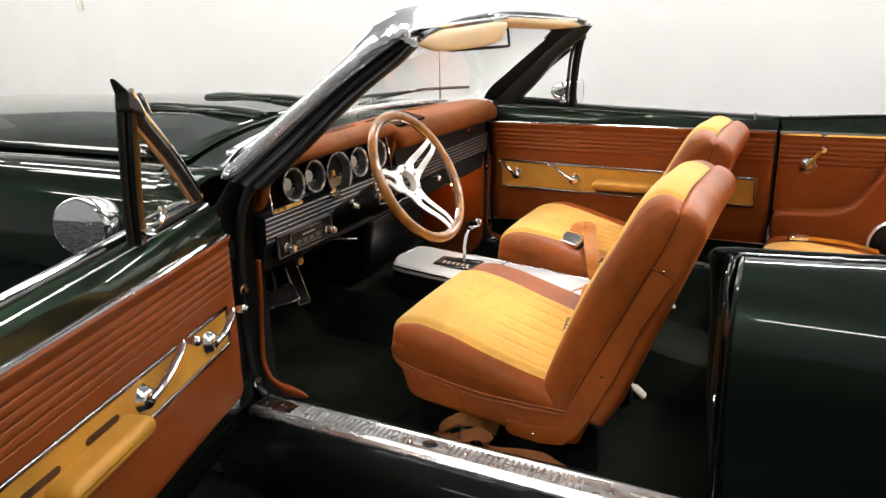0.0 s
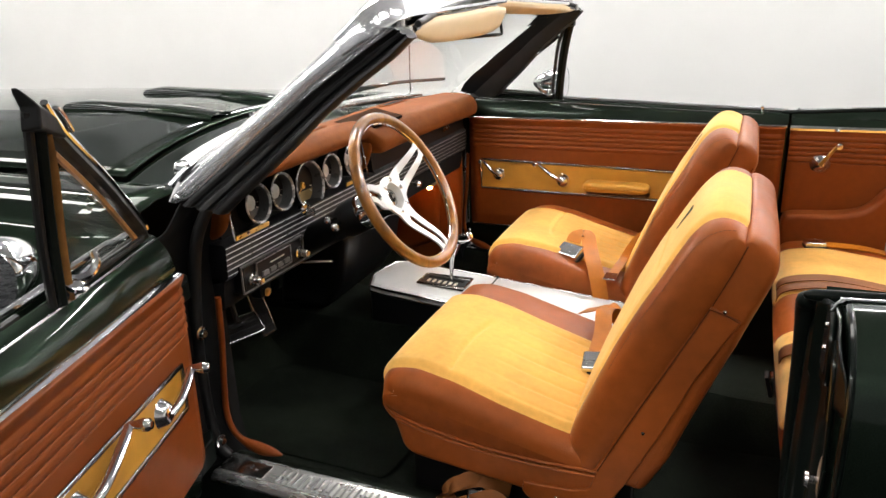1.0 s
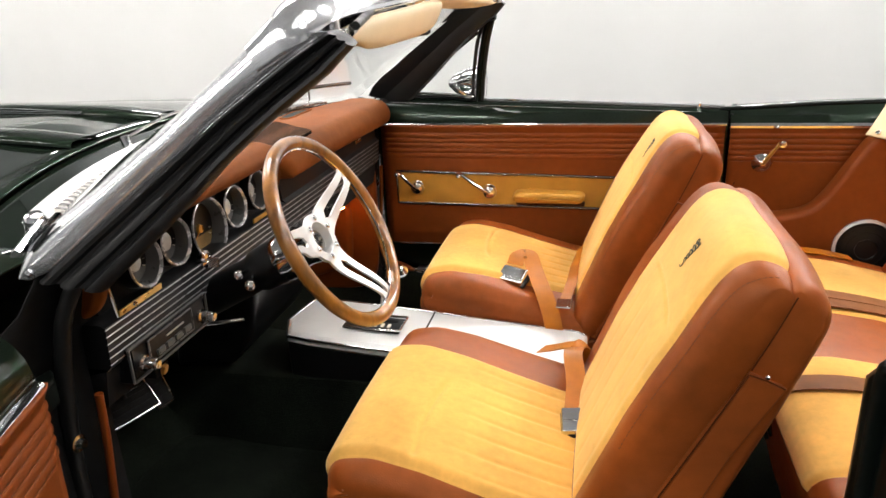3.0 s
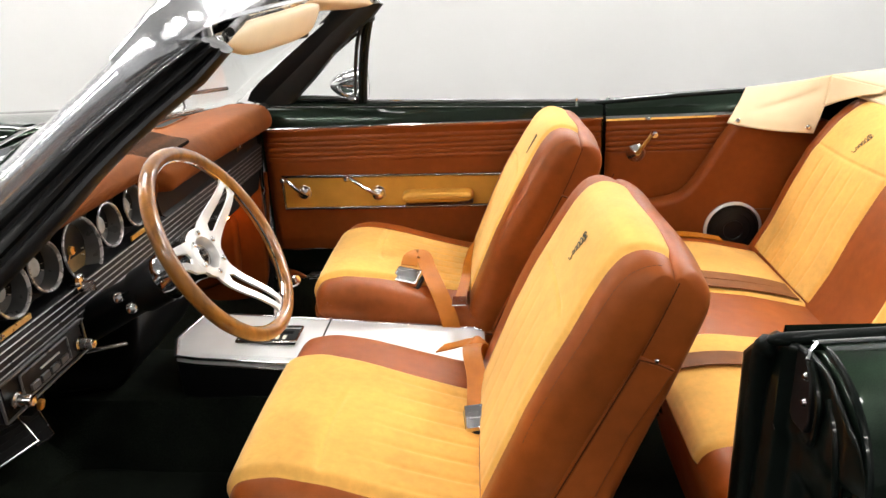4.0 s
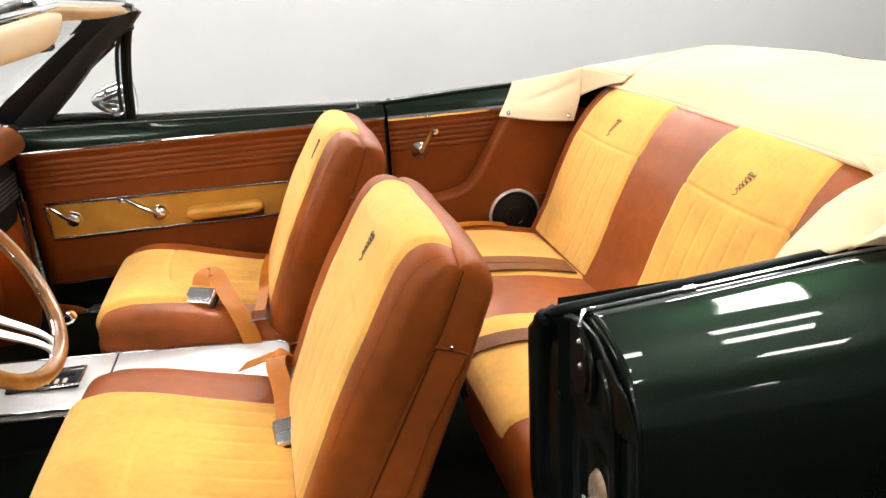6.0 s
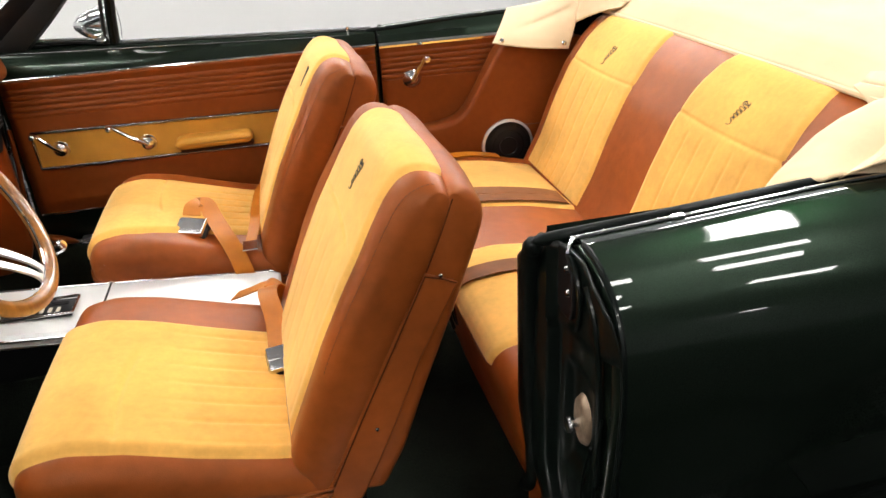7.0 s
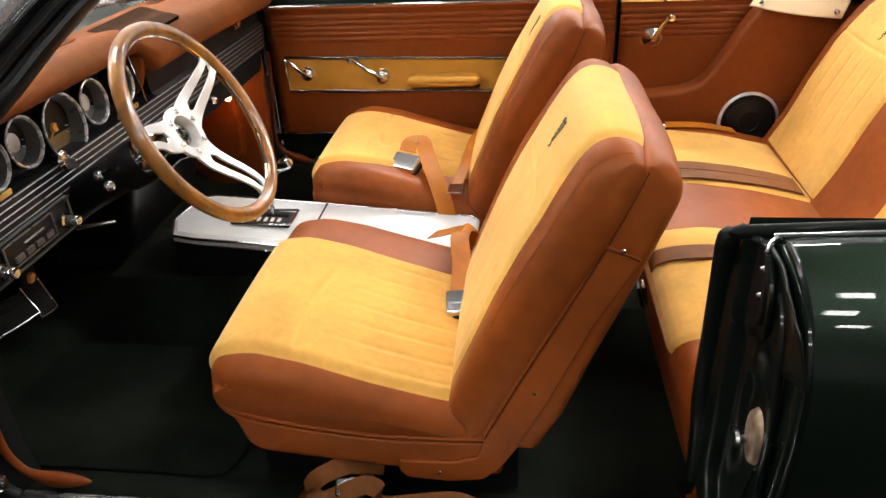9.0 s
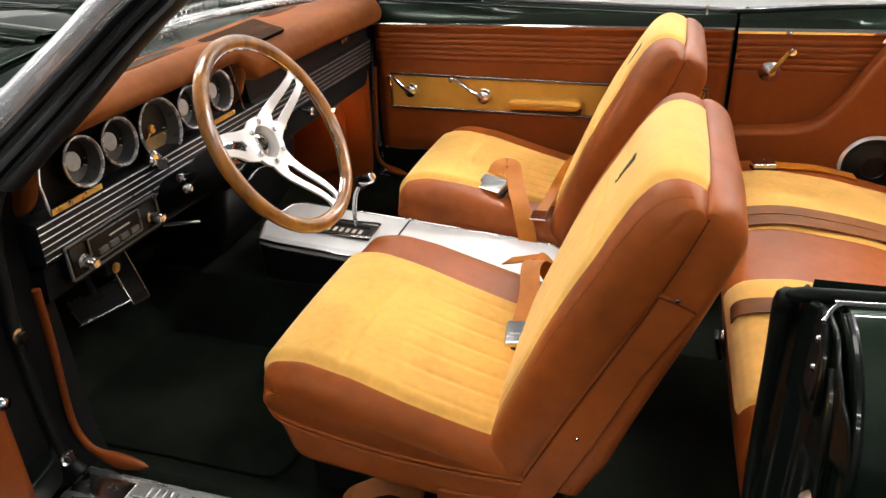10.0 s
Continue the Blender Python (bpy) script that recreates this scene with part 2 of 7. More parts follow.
def tube(pts, r, seg=10, bm=None, flat=1.0, up=None, loop=False, cap=True):
    """A tube along points; r a number or one per point; flat squeezes the second axis."""
    pts = [Vector(p) for p in pts]
    rs = r if isinstance(r, (list, tuple)) else [r] * len(pts)
    rings, prev = [], None
    for i, p in enumerate(pts):
        if loop:
            d = pts[(i + 1) % len(pts)] - pts[i - 1]
        else:
            d = pts[min(i + 1, len(pts) - 1)] - pts[max(i - 1, 0)]
        d.normalize()
        ref = Vector(up) if up else (prev or (Vector((0, 0, 1)) if abs(d.z) < 0.9 else Vector((1, 0, 0))))
        u = (ref - d * ref.dot(d)).normalized()
        w = d.cross(u)
        prev = u
        rings.append([p + rs[i] * (math.cos(a) * w + flat * math.sin(a) * u) for a in (2 * math.pi * k / seg for k in range(seg))])
    if loop:
        rings.append(rings[0])
        bm = loft(rings, bm, cap=False)
        bmesh.ops.remove_doubles(bm, verts=bm.verts, dist=1e-6)
        return bm
    return loft(rings, bm, cap=cap)


def strip(pts, width, thick, side, bm=None):
    """A flat band along points; side: the direction of its width."""
    pts = [Vector(p) for p in pts]
    rings = []
    for i, p in enumerate(pts):
        d = (pts[min(i + 1, len(pts) - 1)] - pts[max(i - 1, 0)]).normalized()
        s = Vector(side[i] if isinstance(side, list) else side)
        s = (s - d * s.dot(d)).normalized() * width / 2
        n = d.cross(s).normalized() * thick / 2
        rings.append([p - s - n, p + s - n, p + s + n, p - s + n])
    return loft(rings, bm)


def revolve(profile, centre, axis, seg=32, bm=None, arc=None):
    """Turn a profile of (radius, along) round an axis through centre."""
    a = Vector(axis).normalized()
    u = a.orthogonal().normalized()
    w = a.cross(u)
    c = Vector(centre)
    bm = bm or bmesh.new()
    rings = []
    for r, h in profile:
        if r < 1e-6:
            rings.append([bm.verts.new(c + a * h)])
        else:
            rings.append([bm.verts.new(c + a * h + r * (math.cos(t) * u + math.sin(t) * w)) for t in (2 * math.pi * k / seg for k in range(seg))])
    for p, q in zip(rings, rings[1:]):
        for k in range(seg):
            j = (k + 1) % seg
            if len(p) == 1 and len(q) == 1:
                continue
            if len(p) == 1:
                bm.faces.new((p[0], q[j], q[k]))
            elif len(q) == 1:
                bm.faces.new((p[k], p[j], q[0]))
            else:
                bm.faces.new((p[k], p[j], q[j], q[k]))
    return bm


def sheet(fn, nu, nv, bm=None):
    """A grid surface from fn(u, v), u and v in 0..1."""
    bm = bm or bmesh.new()
    vs = [[bm.verts.new(fn(i / nu, j / nv)) for j in range(nv + 1)] for i in range(nu + 1)]
    for i in range(nu):
        for j in range(nv):
            bm.faces.new((vs[i][j], vs[i + 1][j], vs[i + 1][j + 1], vs[i][j + 1]))
    return bm


def lerp(a, b, t):
    return a + (b - a) * t


def table(x, pts):
    """Linear look-up of y at x in sorted (x, y) pairs."""
    if x <= pts[0][0]:
        return pts[0][1]
    for (x0, y0), (x1, y1) in zip(pts, pts[1:]):
        if x <= x1:
            return y0 + (y1 - y0) * (x - x0) / (x1 - x0)
    return pts[-1][1]


def soft(x, a, b):
    t = min(1, max(0, (x - a) / (b - a)))
    return t * t * (3 - 2 * t)


def resample(pts, n, closed=True):
    """Points evenly along a polyline (2D or 3D tuples)."""
    p = [np.array(q, float) for q in pts]
    if closed:
        p.append(p[0])
    seg = [np.linalg.norm(b - a) for a, b in zip(p, p[1:])]
    tot, out = sum(seg), []
    for k in range(n):
        d = tot * k / (n if closed else n - 1)
        i = 0
        while i < len(seg) - 1 and d > seg[i]:
            d -= seg[i]
            i += 1
        out.append(p[i] + (p[i + 1] - p[i]) * min(1, d / max(seg[i], 1e-9)))
    return out


def round_poly(pts, n=96, passes=6):
    """A smooth closed 2D outline through a rough polygon."""
    q = np.array(resample(pts, n))
    for _ in range(passes):
        q = 0.5 * q + 0.25 * (np.roll(q, 1, 0) + np.roll(q, -1, 0))
    return q


def inward(q):
    t = np.roll(q, -1, 0) - np.roll(q, 1, 0)
    t /= np.linalg.norm(t, axis=1)[:, None] + 1e-9
    nrm = np.stack([-t[:, 1], t[:, 0]], 1)
    area = 0.5 * np.sum(q[:, 0] * np.roll(q[:, 1], -1) - np.roll(q[:, 0], -1) * q[:, 1])
    return nrm if area > 0 else -nrm


class Pillow:
    """A padded body: an outline in x and z drawn across y, with rounded flanks."""

    def __init__(self, outline, y0, y1, r, n=96, passes=6, crown=0.0, warp=None, ease=None):
        self.warp = warp
        self.q = round_poly(outline, n, passes)
        self.ease = np.array([[ease(x, z)] for x, z in self.q]) if ease else 1.0
        self.inn = inward(self.q)
        self.y0, self.y1, self.r, self.crown = y0, y1, r, crown

    def ring(self, y):
        e = min(y - self.y0, self.y1 - y)
        r = self.r
        d = 0 if e >= r else r - math.sqrt(max(0, r * r - (r - e) ** 2))
        mid = 1 - abs((y - (self.y0 + self.y1) / 2) / ((self.y1 - self.y0) / 2)) ** 2
        return self.q + self.inn * (d * self.ease - self.crown * mid * self.ease)

    def at(self, i, y, lift=0.0):
        p = self.ring(y)[i % len(self.q)] - self.inn[i % len(self.q)] * lift
        return self.bend(Vector((p[0], y, p[1])))

    def bend(self, p):
        return self.warp(p) if self.warp else p

    def mesh(self, steps=14):
        ys = []
        for k in range(7):
            a = k / 6 * math.pi / 2
            ys.append(self.y0 + self.r * (1 - math.cos(a)))
        for k in range(1, steps):
            ys.append(lerp(self.y0 + self.r, self.y1 - self.r, k / steps))
        for k in range(7):
            a = math.pi / 2 - k / 6 * math.pi / 2
            ys.append(self.y1 - self.r * (1 - math.cos(a)))
        rings = []
        for y in ys:
            rings.append([self.bend(Vector((p[0], y, p[1]))) for p in self.ring(y)])
        return loft(rings)

    def near(self, x, z):
        return int(np.argmin((self.q[:, 0] - x) ** 2 + (self.q[:, 1] - z) ** 2))


# ---- the studio ----
RX0, RX1, RY0, RY1, RH = -9.6, 8.0, -7.5, 4.3, 4.0
WH = 2.4           # the white ends here; shade is put into the wall's colour above
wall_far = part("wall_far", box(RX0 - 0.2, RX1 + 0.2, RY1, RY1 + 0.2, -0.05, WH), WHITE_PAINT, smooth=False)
wall_far_upper = part("wall_far_upper", box(RX0 - 0.2, RX1 + 0.2, RY1 + 0.004, RY1 + 0.2, WH, RH), SHADE_GREY, smooth=False)
# unseen near wall, and near ceiling below, greyed to keep reflections dark
wall_near = part("wall_near", box(RX0 - 0.2, RX1 + 0.2, RY0 - 0.2, RY0, -0.05, RH), SHADE_GREY, smooth=False)
wall_front = part("wall_front", box(RX0 - 0.2, RX0, RY0, RY1, -0.05, RH), WHITE_PAINT, smooth=False)
wall_rear = part("wall_rear", box(RX1, RX1 + 0.2, RY0, RY1, -0.05, RH), WHITE_PAINT, smooth=False)
ceiling = part("ceiling", box(RX0, RX1, -1.4, RY1, RH, RH + 0.2), GREY_CEILING, smooth=False)
ceiling_dark = part("ceiling_dark", box(RX0, RX1, RY0, -1.4, RH, RH + 0.2), SHADE_GREY, smooth=False)
floor = part("floor", box(RX0, RX1, RY0, RY1, -0.15, -0.008), BLACK_TILE, smooth=False)
for ob, text in ((wall_far, "smooth white painted studio wall"), (wall_far_upper, "upper part of the studio wall, greyed in colour to stand for shade"), (wall_near, "unseen near studio wall, greyed in colour to stand for shade"), (wall_front, "smooth white painted studio end wall"),
                 (wall_rear, "smooth white painted studio wall"), (ceiling, "plain grey painted studio ceiling"), (ceiling_dark, "unseen near part of the studio ceiling, greyed to stand for shade"), (floor, "dark glossy studio floor of black and grey tiles")):
    tagged(ob, text, ob.name.split("_")[0], kind="structure")
skirt = part("baseboard", box(RX0, RX1, RY1 - 0.016, RY1 - 0.001, -0.008, 0.10), BLACK_PLASTIC, bevel=0.003)
tagged(skirt, "black skirting strip along the white wall", "baseboard", kind="structure")

switch = thing("light_switch", "white plastic light switch on the white wall", "switch", at=(-7.2, RY1, 1.55))
part("plate", box(-0.06, 0.06, -0.012, 0, -0.09, 0.09), PLASTIC_WHITE, switch, bevel=0.004)
part("rocker", box(-0.02, 0.02, -0.018, -0.010, -0.035, 0.035), WHITE_PAINT, switch, bevel=0.003)


def ceiling_tube(x, y, length, glow=None, wide=0.14):
    t = thing("ceiling_light", "long white strip light below the unseen ceiling, switched on", "lamp", "ceiling strip lights", (x, y, RH))
    part("housing", box(-length / 2, length / 2, -wide / 2 - 0.01, wide / 2 + 0.01, -0.42, -0.40), WHITE_PAINT, t, bevel=0.004)
    part("diffuser", box(-length / 2 + 0.02, length / 2 - 0.02, -wide / 2, wide / 2, -0.46, -0.421), glow or FILL_TUBE_GLOW, t, "glowing white diffuser")
    for k in (-0.4, 0.4):
        part("hanger", tube([(k * length, 0, -0.40), (k * length, 0, 0)], 0.004, 6), DARK_CHROME, t)
    return t


def ceiling_panel(x, y, sx, sy, glow=None, turn=0.0):
    t = thing("ceiling_panel_light", "large square light panel on the unseen ceiling, switched on", "lamp", "ceiling panel lights", (x, y, RH))
    part("frame", box(-sx / 2 - 0.04, sx / 2 + 0.04, -sy / 2 - 0.04, sy / 2 + 0.04, -0.05, 0), WHITE_PAINT, t, bevel=0.006)
    part("diffuser", box(-sx / 2, sx / 2, -sy / 2, sy / 2, -0.07, -0.051), glow or FILL_PANEL_GLOW, t, "glowing white diffuser")
    t.rotation_euler.z = math.radians(turn)
    return t


# unseen tubes added close to the far wall to brighten it
for lx in (-2.2, 1.2, 4.6):
    ceiling_tube(lx, 3.9, 2.8, WALL_FILL_GLOW)
# further added tubes that brighten the front end of the wall
for lx in (-5.6, -8.3):
    for ly in (1.2, 1.9):
        ceiling_tube(lx, ly, 2.3)
# added fill tubes for the near flanks of seats and doors
for lx, ly in ((-5.0, -3.6), (-1.6, -3.6), (-1.6, -5.2)):
    ceiling_tube(lx, ly, 2.5, SIDE_FILL_GLOW)
# two short rows of strips and one large panel over the tail of the car
for lx, ly, ln in ((2.30, -0.62, 0.55), (2.28, -1.25, 0.45), (2.60, -2.40, 0.55), (1.60, -1.00, 0.16), (1.56, -1.90, 0.16), (1.72, -2.90, 0.16), (3.95, -7.20, 0.18), (0.35, -4.70, 0.80)):
    ceiling_tube(lx, ly, ln, SPOT_GLOW, 0.24)
ceiling_panel(2.97, 1.35, 0.50, 1.60, SPOT_GLOW, -17)
# two more panels, added out of view as soft fill over cabin and hood
ceiling_panel(-1.3, 0.6, 2.2, 1.1)
ceiling_panel(-4.6, 0.6, 2.2, 1.0)


# ---- car shell ----
SIDES = ((-1, "near"), (1, "far"))
car = thing("car_body", "dark green open convertible with glossy paint and chrome trim", "car")


def belt_z(x, sg=-1):
    """Height of the belt line; the far side sits a little higher."""
    far = [(-0.5, 0.948), (-0.25, 0.940), (0.65, 0.908), (0.74, 0.910), (0.92, 0.921), (1.11, 0.927), (1.4, 0.930), (2.4, 0.915)]
    near = [(-0.5, 0.940), (-0.25, 0.932), (0.65, 0.893), (0.72, 0.896), (0.795, 0.900), (0.87, 0.904), (0.944, 0.909), (1.07, 0.917), (1.4, 0.922), (2.4, 0.908)]
    return table(x, far if sg > 0 else near)


def side_section(x, sg):
    """Outer skin from the belt down to the sill: (distance from the centre, height)."""
    b = belt_z(x, sg)
    flat = [(0.735, b - 0.030), (0.741, b - 0.010), (0.752, b - 0.002), (0.778, b + 0.001), (0.806, b - 0.002), (0.834, b - 0.011), (0.858, b - 0.025), (0.877, b - 0.043),
            (0.892, b - 0.068), (0.901, b - 0.103), (0.905, b - 0.150), (0.903, b - 0.200), (0.890, 0.56), (0.872, 0.46), (0.845, 0.37), (0.815, 0.30), (0.78, 0.26)]
    hip = [(0.735, b - 0.030), (0.741, b - 0.010), (0.752, b - 0.002), (0.780, b + 0.001), (0.812, b - 0.004), (0.844, b - 0.014), (0.870, b - 0.029), (0.892, b - 0.049),
           (0.908, b - 0.076), (0.917, b - 0.112), (0.920, b - 0.160), (0.914, b - 0.208), (0.890, 0.56), (0.858, 0.46), (0.818, 0.37), (0.782, 0.30), (0.74, 0.26)]
    k = soft(x, 0.74, 1.05) if x > 0.8175 else 0.15625 - 3.629 * (0.8175 - x)
    return [(lerp(p[0], q[0], k), lerp(p[1], q[1], k)) for p, q in zip(flat, hip)]


for sg, nm in SIDES:
    rings = []
    for x in [0.722, 0.7232] + [0.722 + (2.35 - 0.722) * k / 28 for k in range(1, 29)]:
        rings.append(smooth_path([(x, YC + sg * o, z) for o, z in side_section(x, sg)], 5))
    part("quarter_panel", loft(rings, closed=False), PAINT, car, "glossy dark green rear quarter panel", solid=0.004, offset=-1, angle=80)
    bz = belt_z(0.71, sg)
    # belt moulding on the quarter
    pts = [(x, YC + sg * 0.756, belt_z(x, sg) + 0.001) for x in np.linspace(0.712, 2.3, 30)]
    part("belt_moulding", tube(pts, 0.0034, 8, flat=0.7), CHROME, car, "thin chrome belt moulding")
    part("moulding_tip", tube([(0.716, YC + sg * 0.757, bz + 0.001), (0.708, YC + sg * 0.764, bz - 0.004), (0.702, YC + sg * 0.773, bz - 0.011)], 0.0028, 8), CHROME, car)
    part("moulding_joint", obox((0.853, YC + sg * 0.757, belt_z(0.853, sg) + 0.001), (0.018, 0.009, 0.007), (0, -3, 0)), CHROME, car, bevel=0.002)
    # rubber edging inside the belt moulding
    pts = [(x, YC + sg * 0.738, belt_z(x, sg) - 0.003) for x in [0.670, 0.674, 0.683] + list(np.linspace(0.698, 2.3, 30))]
    part("belt_seal", tube(pts, [0.002, 0.006, 0.0080] + [0.0085] * 30, 10), BLACK_PAINT, car)

    # lock pillar: the face that the door shuts against
    full = [(0.698, 0.60), (0.696, 0.64), (0.692, 0.672), (0.686, 0.70), (0.686, 0.722), (0.692, 0.738), (0.708, 0.750), (0.714, 0.765), (0.716, 0.80), (0.713, 0.835), (0.715, 0.862), (0.722, 0.882), (0.727, 0.896)]
    plan = full if sg < 0 else full[5:]

    def jamb(u, v):
        k = u * (len(plan) - 1)
        i = min(int(k), len(plan) - 2)
        x, o = lerp(plan[i][0], plan[i + 1][0], k - i), lerp(plan[i][1], plan[i + 1][1], k - i)
        top = table(o, [(0.60, 0.80), (0.65, 0.845), (0.69, 0.878), (0.72, bz - 0.008), (0.74, bz - 0.004), (0.806, bz - 0.007), (0.834, bz - 0.015), (0.858, bz - 0.029), (0.877, bz - 0.047), (0.896, bz - 0.09)])
        z = lerp(0.30, top, v)
        x += 0.022 * soft(z, 0.55, 0.36) + 0.016 * soft(z, 0.83, 0.90) * (1 if o < 0.74 else 0)
        if o > 0.74:
            # a pressed pocket round the striker and a slanting step above it
            x += 0.010 * soft(z, 0.735, 0.715) * soft(z, 0.55, 0.58) * soft(o, 0.755, 0.775) * soft(0.845 - o, 0, 0.02)
            x -= 0.006 * soft(z - 0.15 * (o - 0.80), 0.775, 0.79)
        return Vector((x, YC + sg * o, z))

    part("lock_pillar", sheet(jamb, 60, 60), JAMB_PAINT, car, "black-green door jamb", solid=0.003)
    if sg < 0:
        part("jamb_weatherstrip", tube(smooth_path([(0.700, YC + sg * 0.63, 0.385), (0.699, YC + sg * 0.668, 0.44), (0.688, YC + sg * 0.69, 0.6), (0.682, YC + sg * 0.70, 0.79), (0.677, YC + sg * 0.715, 0.860), (0.676, YC + sg * 0.728, 0.880), (0.682, YC + sg * 0.736, 0.888)], 6), [0.013] * 31 + [0.012, 0.010, 0.008, 0.006, 0.004, 0.002], 10), BLACK_PAINT, car, "black rubber door seal")
    Q = lambda rows: smooth_path([(x, YC + sg * o, z) for x, o, z in rows], 5)
    edge = [(0.721, YC + sg * (o - 0.001), z - 0.001) for o, z in side_section(0.722, sg)[3:14]]
    inner = [(0.713, YC + sg * (o - 0.034), z - 0.013) for o, z in side_section(0.722, sg)[3:14]]
    part("jamb_flange", loft([smooth_path([(0.7235, y, z) for x, y, z in edge], 4), smooth_path(inner, 4)], closed=False), PAINT, car, "glossy dark green inner edge of the jamb", solid=0.002, angle=60)
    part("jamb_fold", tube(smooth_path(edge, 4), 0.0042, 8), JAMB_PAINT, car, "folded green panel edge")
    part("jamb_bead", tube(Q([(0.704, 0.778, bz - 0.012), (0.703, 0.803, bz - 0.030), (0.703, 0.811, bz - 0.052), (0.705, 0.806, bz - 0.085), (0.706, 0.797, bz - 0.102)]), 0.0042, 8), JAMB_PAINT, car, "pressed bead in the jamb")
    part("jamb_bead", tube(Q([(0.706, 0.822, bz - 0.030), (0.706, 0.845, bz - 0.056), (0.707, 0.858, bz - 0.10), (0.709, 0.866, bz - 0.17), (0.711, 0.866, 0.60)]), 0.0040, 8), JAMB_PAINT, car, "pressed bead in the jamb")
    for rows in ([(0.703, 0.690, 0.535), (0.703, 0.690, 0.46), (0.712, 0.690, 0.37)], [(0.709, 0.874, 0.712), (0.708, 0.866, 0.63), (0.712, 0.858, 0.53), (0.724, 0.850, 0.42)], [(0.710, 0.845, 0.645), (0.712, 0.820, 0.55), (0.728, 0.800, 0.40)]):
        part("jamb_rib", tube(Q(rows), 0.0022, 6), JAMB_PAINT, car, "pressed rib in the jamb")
    hp = [(0.716, bz - 0.014), (0.768, bz - 0.004), (0.790, bz - 0.030), (0.798, bz - 0.070), (0.790, bz - 0.094), (0.760, bz - 0.098), (0.722, bz - 0.080)]
    plate = part("jamb_plate", loft([[(x, YC + sg * o, z) for o, z in hp] for x in (0.700, 0.709)]), BLACK_PLASTIC, car, "black cover plate on the jamb", bevel=0.003)
    part("plate_slot", box(0.6975, 0.7005, min(YC + sg * 0.735, YC + sg * 0.742), max(YC + sg * 0.735, YC + sg * 0.742), bz - 0.045, bz - 0.014), MATT_BLACK, plate, smooth=False)
    for oo, zz in ((0.733, bz - 0.066), (0.783, bz - 0.058), (0.778, bz - 0.028)):
        part("plate_bolt", revolve([(0, 0.004), (0.0035, 0.0035), (0.0055, 0)], (0.700, YC + sg * oo, zz), (-1, 0, 0), 10), DARK_CHROME, plate)
    st = part("striker_plate", revolve([(0, 0.006), (0.026, 0.0055), (0.036, 0.004), (0.040, 0)], (0, 0, 0), (-1, 0, 0), 28), RUST, car, "worn oval steel striker plate", angle=50)
    st.matrix_local = Matrix.Translation((0.7215, YC + sg * 0.799, 0.651)) @ Matrix.Diagonal((1.4, 0.62, 1.0, 1))
    part("striker_pin", revolve([(0, 0.022), (0.011, 0.022), (0.012, 0.018), (0.006, 0.016), (0.006, 0)], (0.719, YC + sg * 0.798, 0.647), (-1, 0, 0), 16), WORN_CHROME, car, "steel striker pin")

    # sill: outer rocker, top, and the bright scuff plate
    prof = [(0.640, 0.285), (0.690, 0.352), (0.704, 0.360), (0.770, 0.360), (0.800, 0.352), (0.835, 0.325), (0.850, 0.27), (0.845, 0.20), (0.80, 0.165)]
    part("rocker_panel", loft([[(x, YC + sg * o, z) for o, z in prof] for x in (-0.42, -0.1, 0.3, 0.74)], closed=False), BLACK_PAINT, car, "dark door sill", solid=0.004, angle=50)

    # front pillar with the door hinges
    hp = [(-0.47, 0.87), (-0.425, 0.865), (-0.405, 0.83), (-0.398, 0.76), (-0.385, 0.72), (-0.372, 0.69), (-0.374, 0.655), (-0.42, 0.645)]

    def pillar(u, v):
        k = u * (len(hp) - 1)
        i = min(int(k), len(hp) - 2)
        x, o = lerp(hp[i][0], hp[i + 1][0], k - i), lerp(hp[i][1], hp[i + 1][1], k - i)
        z = lerp(0.30, 0.955 - 0.075 * soft(o, 0.735, 0.80), v)
        return Vector((x - 0.012 + 0.012 * soft(z, 0.44, 0.34) + 0.035 * soft(z, 0.80, 0.96), YC + sg * (o - 0.012 * soft(z, 0.75, 0.95)), z))

    part("hinge_pillar", sheet(pillar, 21, 14), MATT_BLACK, car, "black front door pillar", solid=0.003)
    part("pillar_seal", tube(smooth_path([(-0.330, YC + sg * 0.70, 0.945), (-0.370, YC + sg * 0.722, 0.86), (-0.394, YC + sg * 0.730, 0.70), (-0.403, YC + sg * 0.730, 0.55), (-0.396, YC + sg * 0.728, 0.42), (-0.372, YC + sg * 0.722, 0.378)], 6), 0.012, 10), RUBBER, car, "black rubber door seal")
    part("hinge_bolt", revolve([(0, 0.012), (0.007, 0.012), (0.009, 0.004), (0.014, 0.003), (0.014, 0)], (-0.386, YC + sg * 0.733, 0.667), (1, 0, 0), 12), WORN_CHROME, car)
    part("hinge_bolt", revolve([(0, 0.012), (0.007, 0.012), (0.009, 0.004), (0.014, 0.003), (0.014, 0)], (-0.374, YC + sg * 0.7395, 0.425), (1, 0, 0), 12), WORN_CHROME, car)
    part("lower_hinge", loft([[(-0.39, YC + sg * 0.74, z), (-0.36, YC + sg * 0.77, z), (-0.34, YC + sg * 0.86, z), (-0.37, YC + sg * 0.87, z), (-0.40, YC + sg * 0.80, z)] for z in (0.40, 0.455)]), BLACK_PAINT, car, bevel=0.006)
    part("upper_hinge", loft([[(-0.39, YC + sg * 0.74, z), (-0.36, YC + sg * 0.77, z), (-0.34, YC + sg * 0.86, z), (-0.37, YC + sg * 0.87, z), (-0.40, YC + sg * 0.80, z)] for z in (0.76, 0.80)]), BLACK_PAINT, car, bevel=0.006)

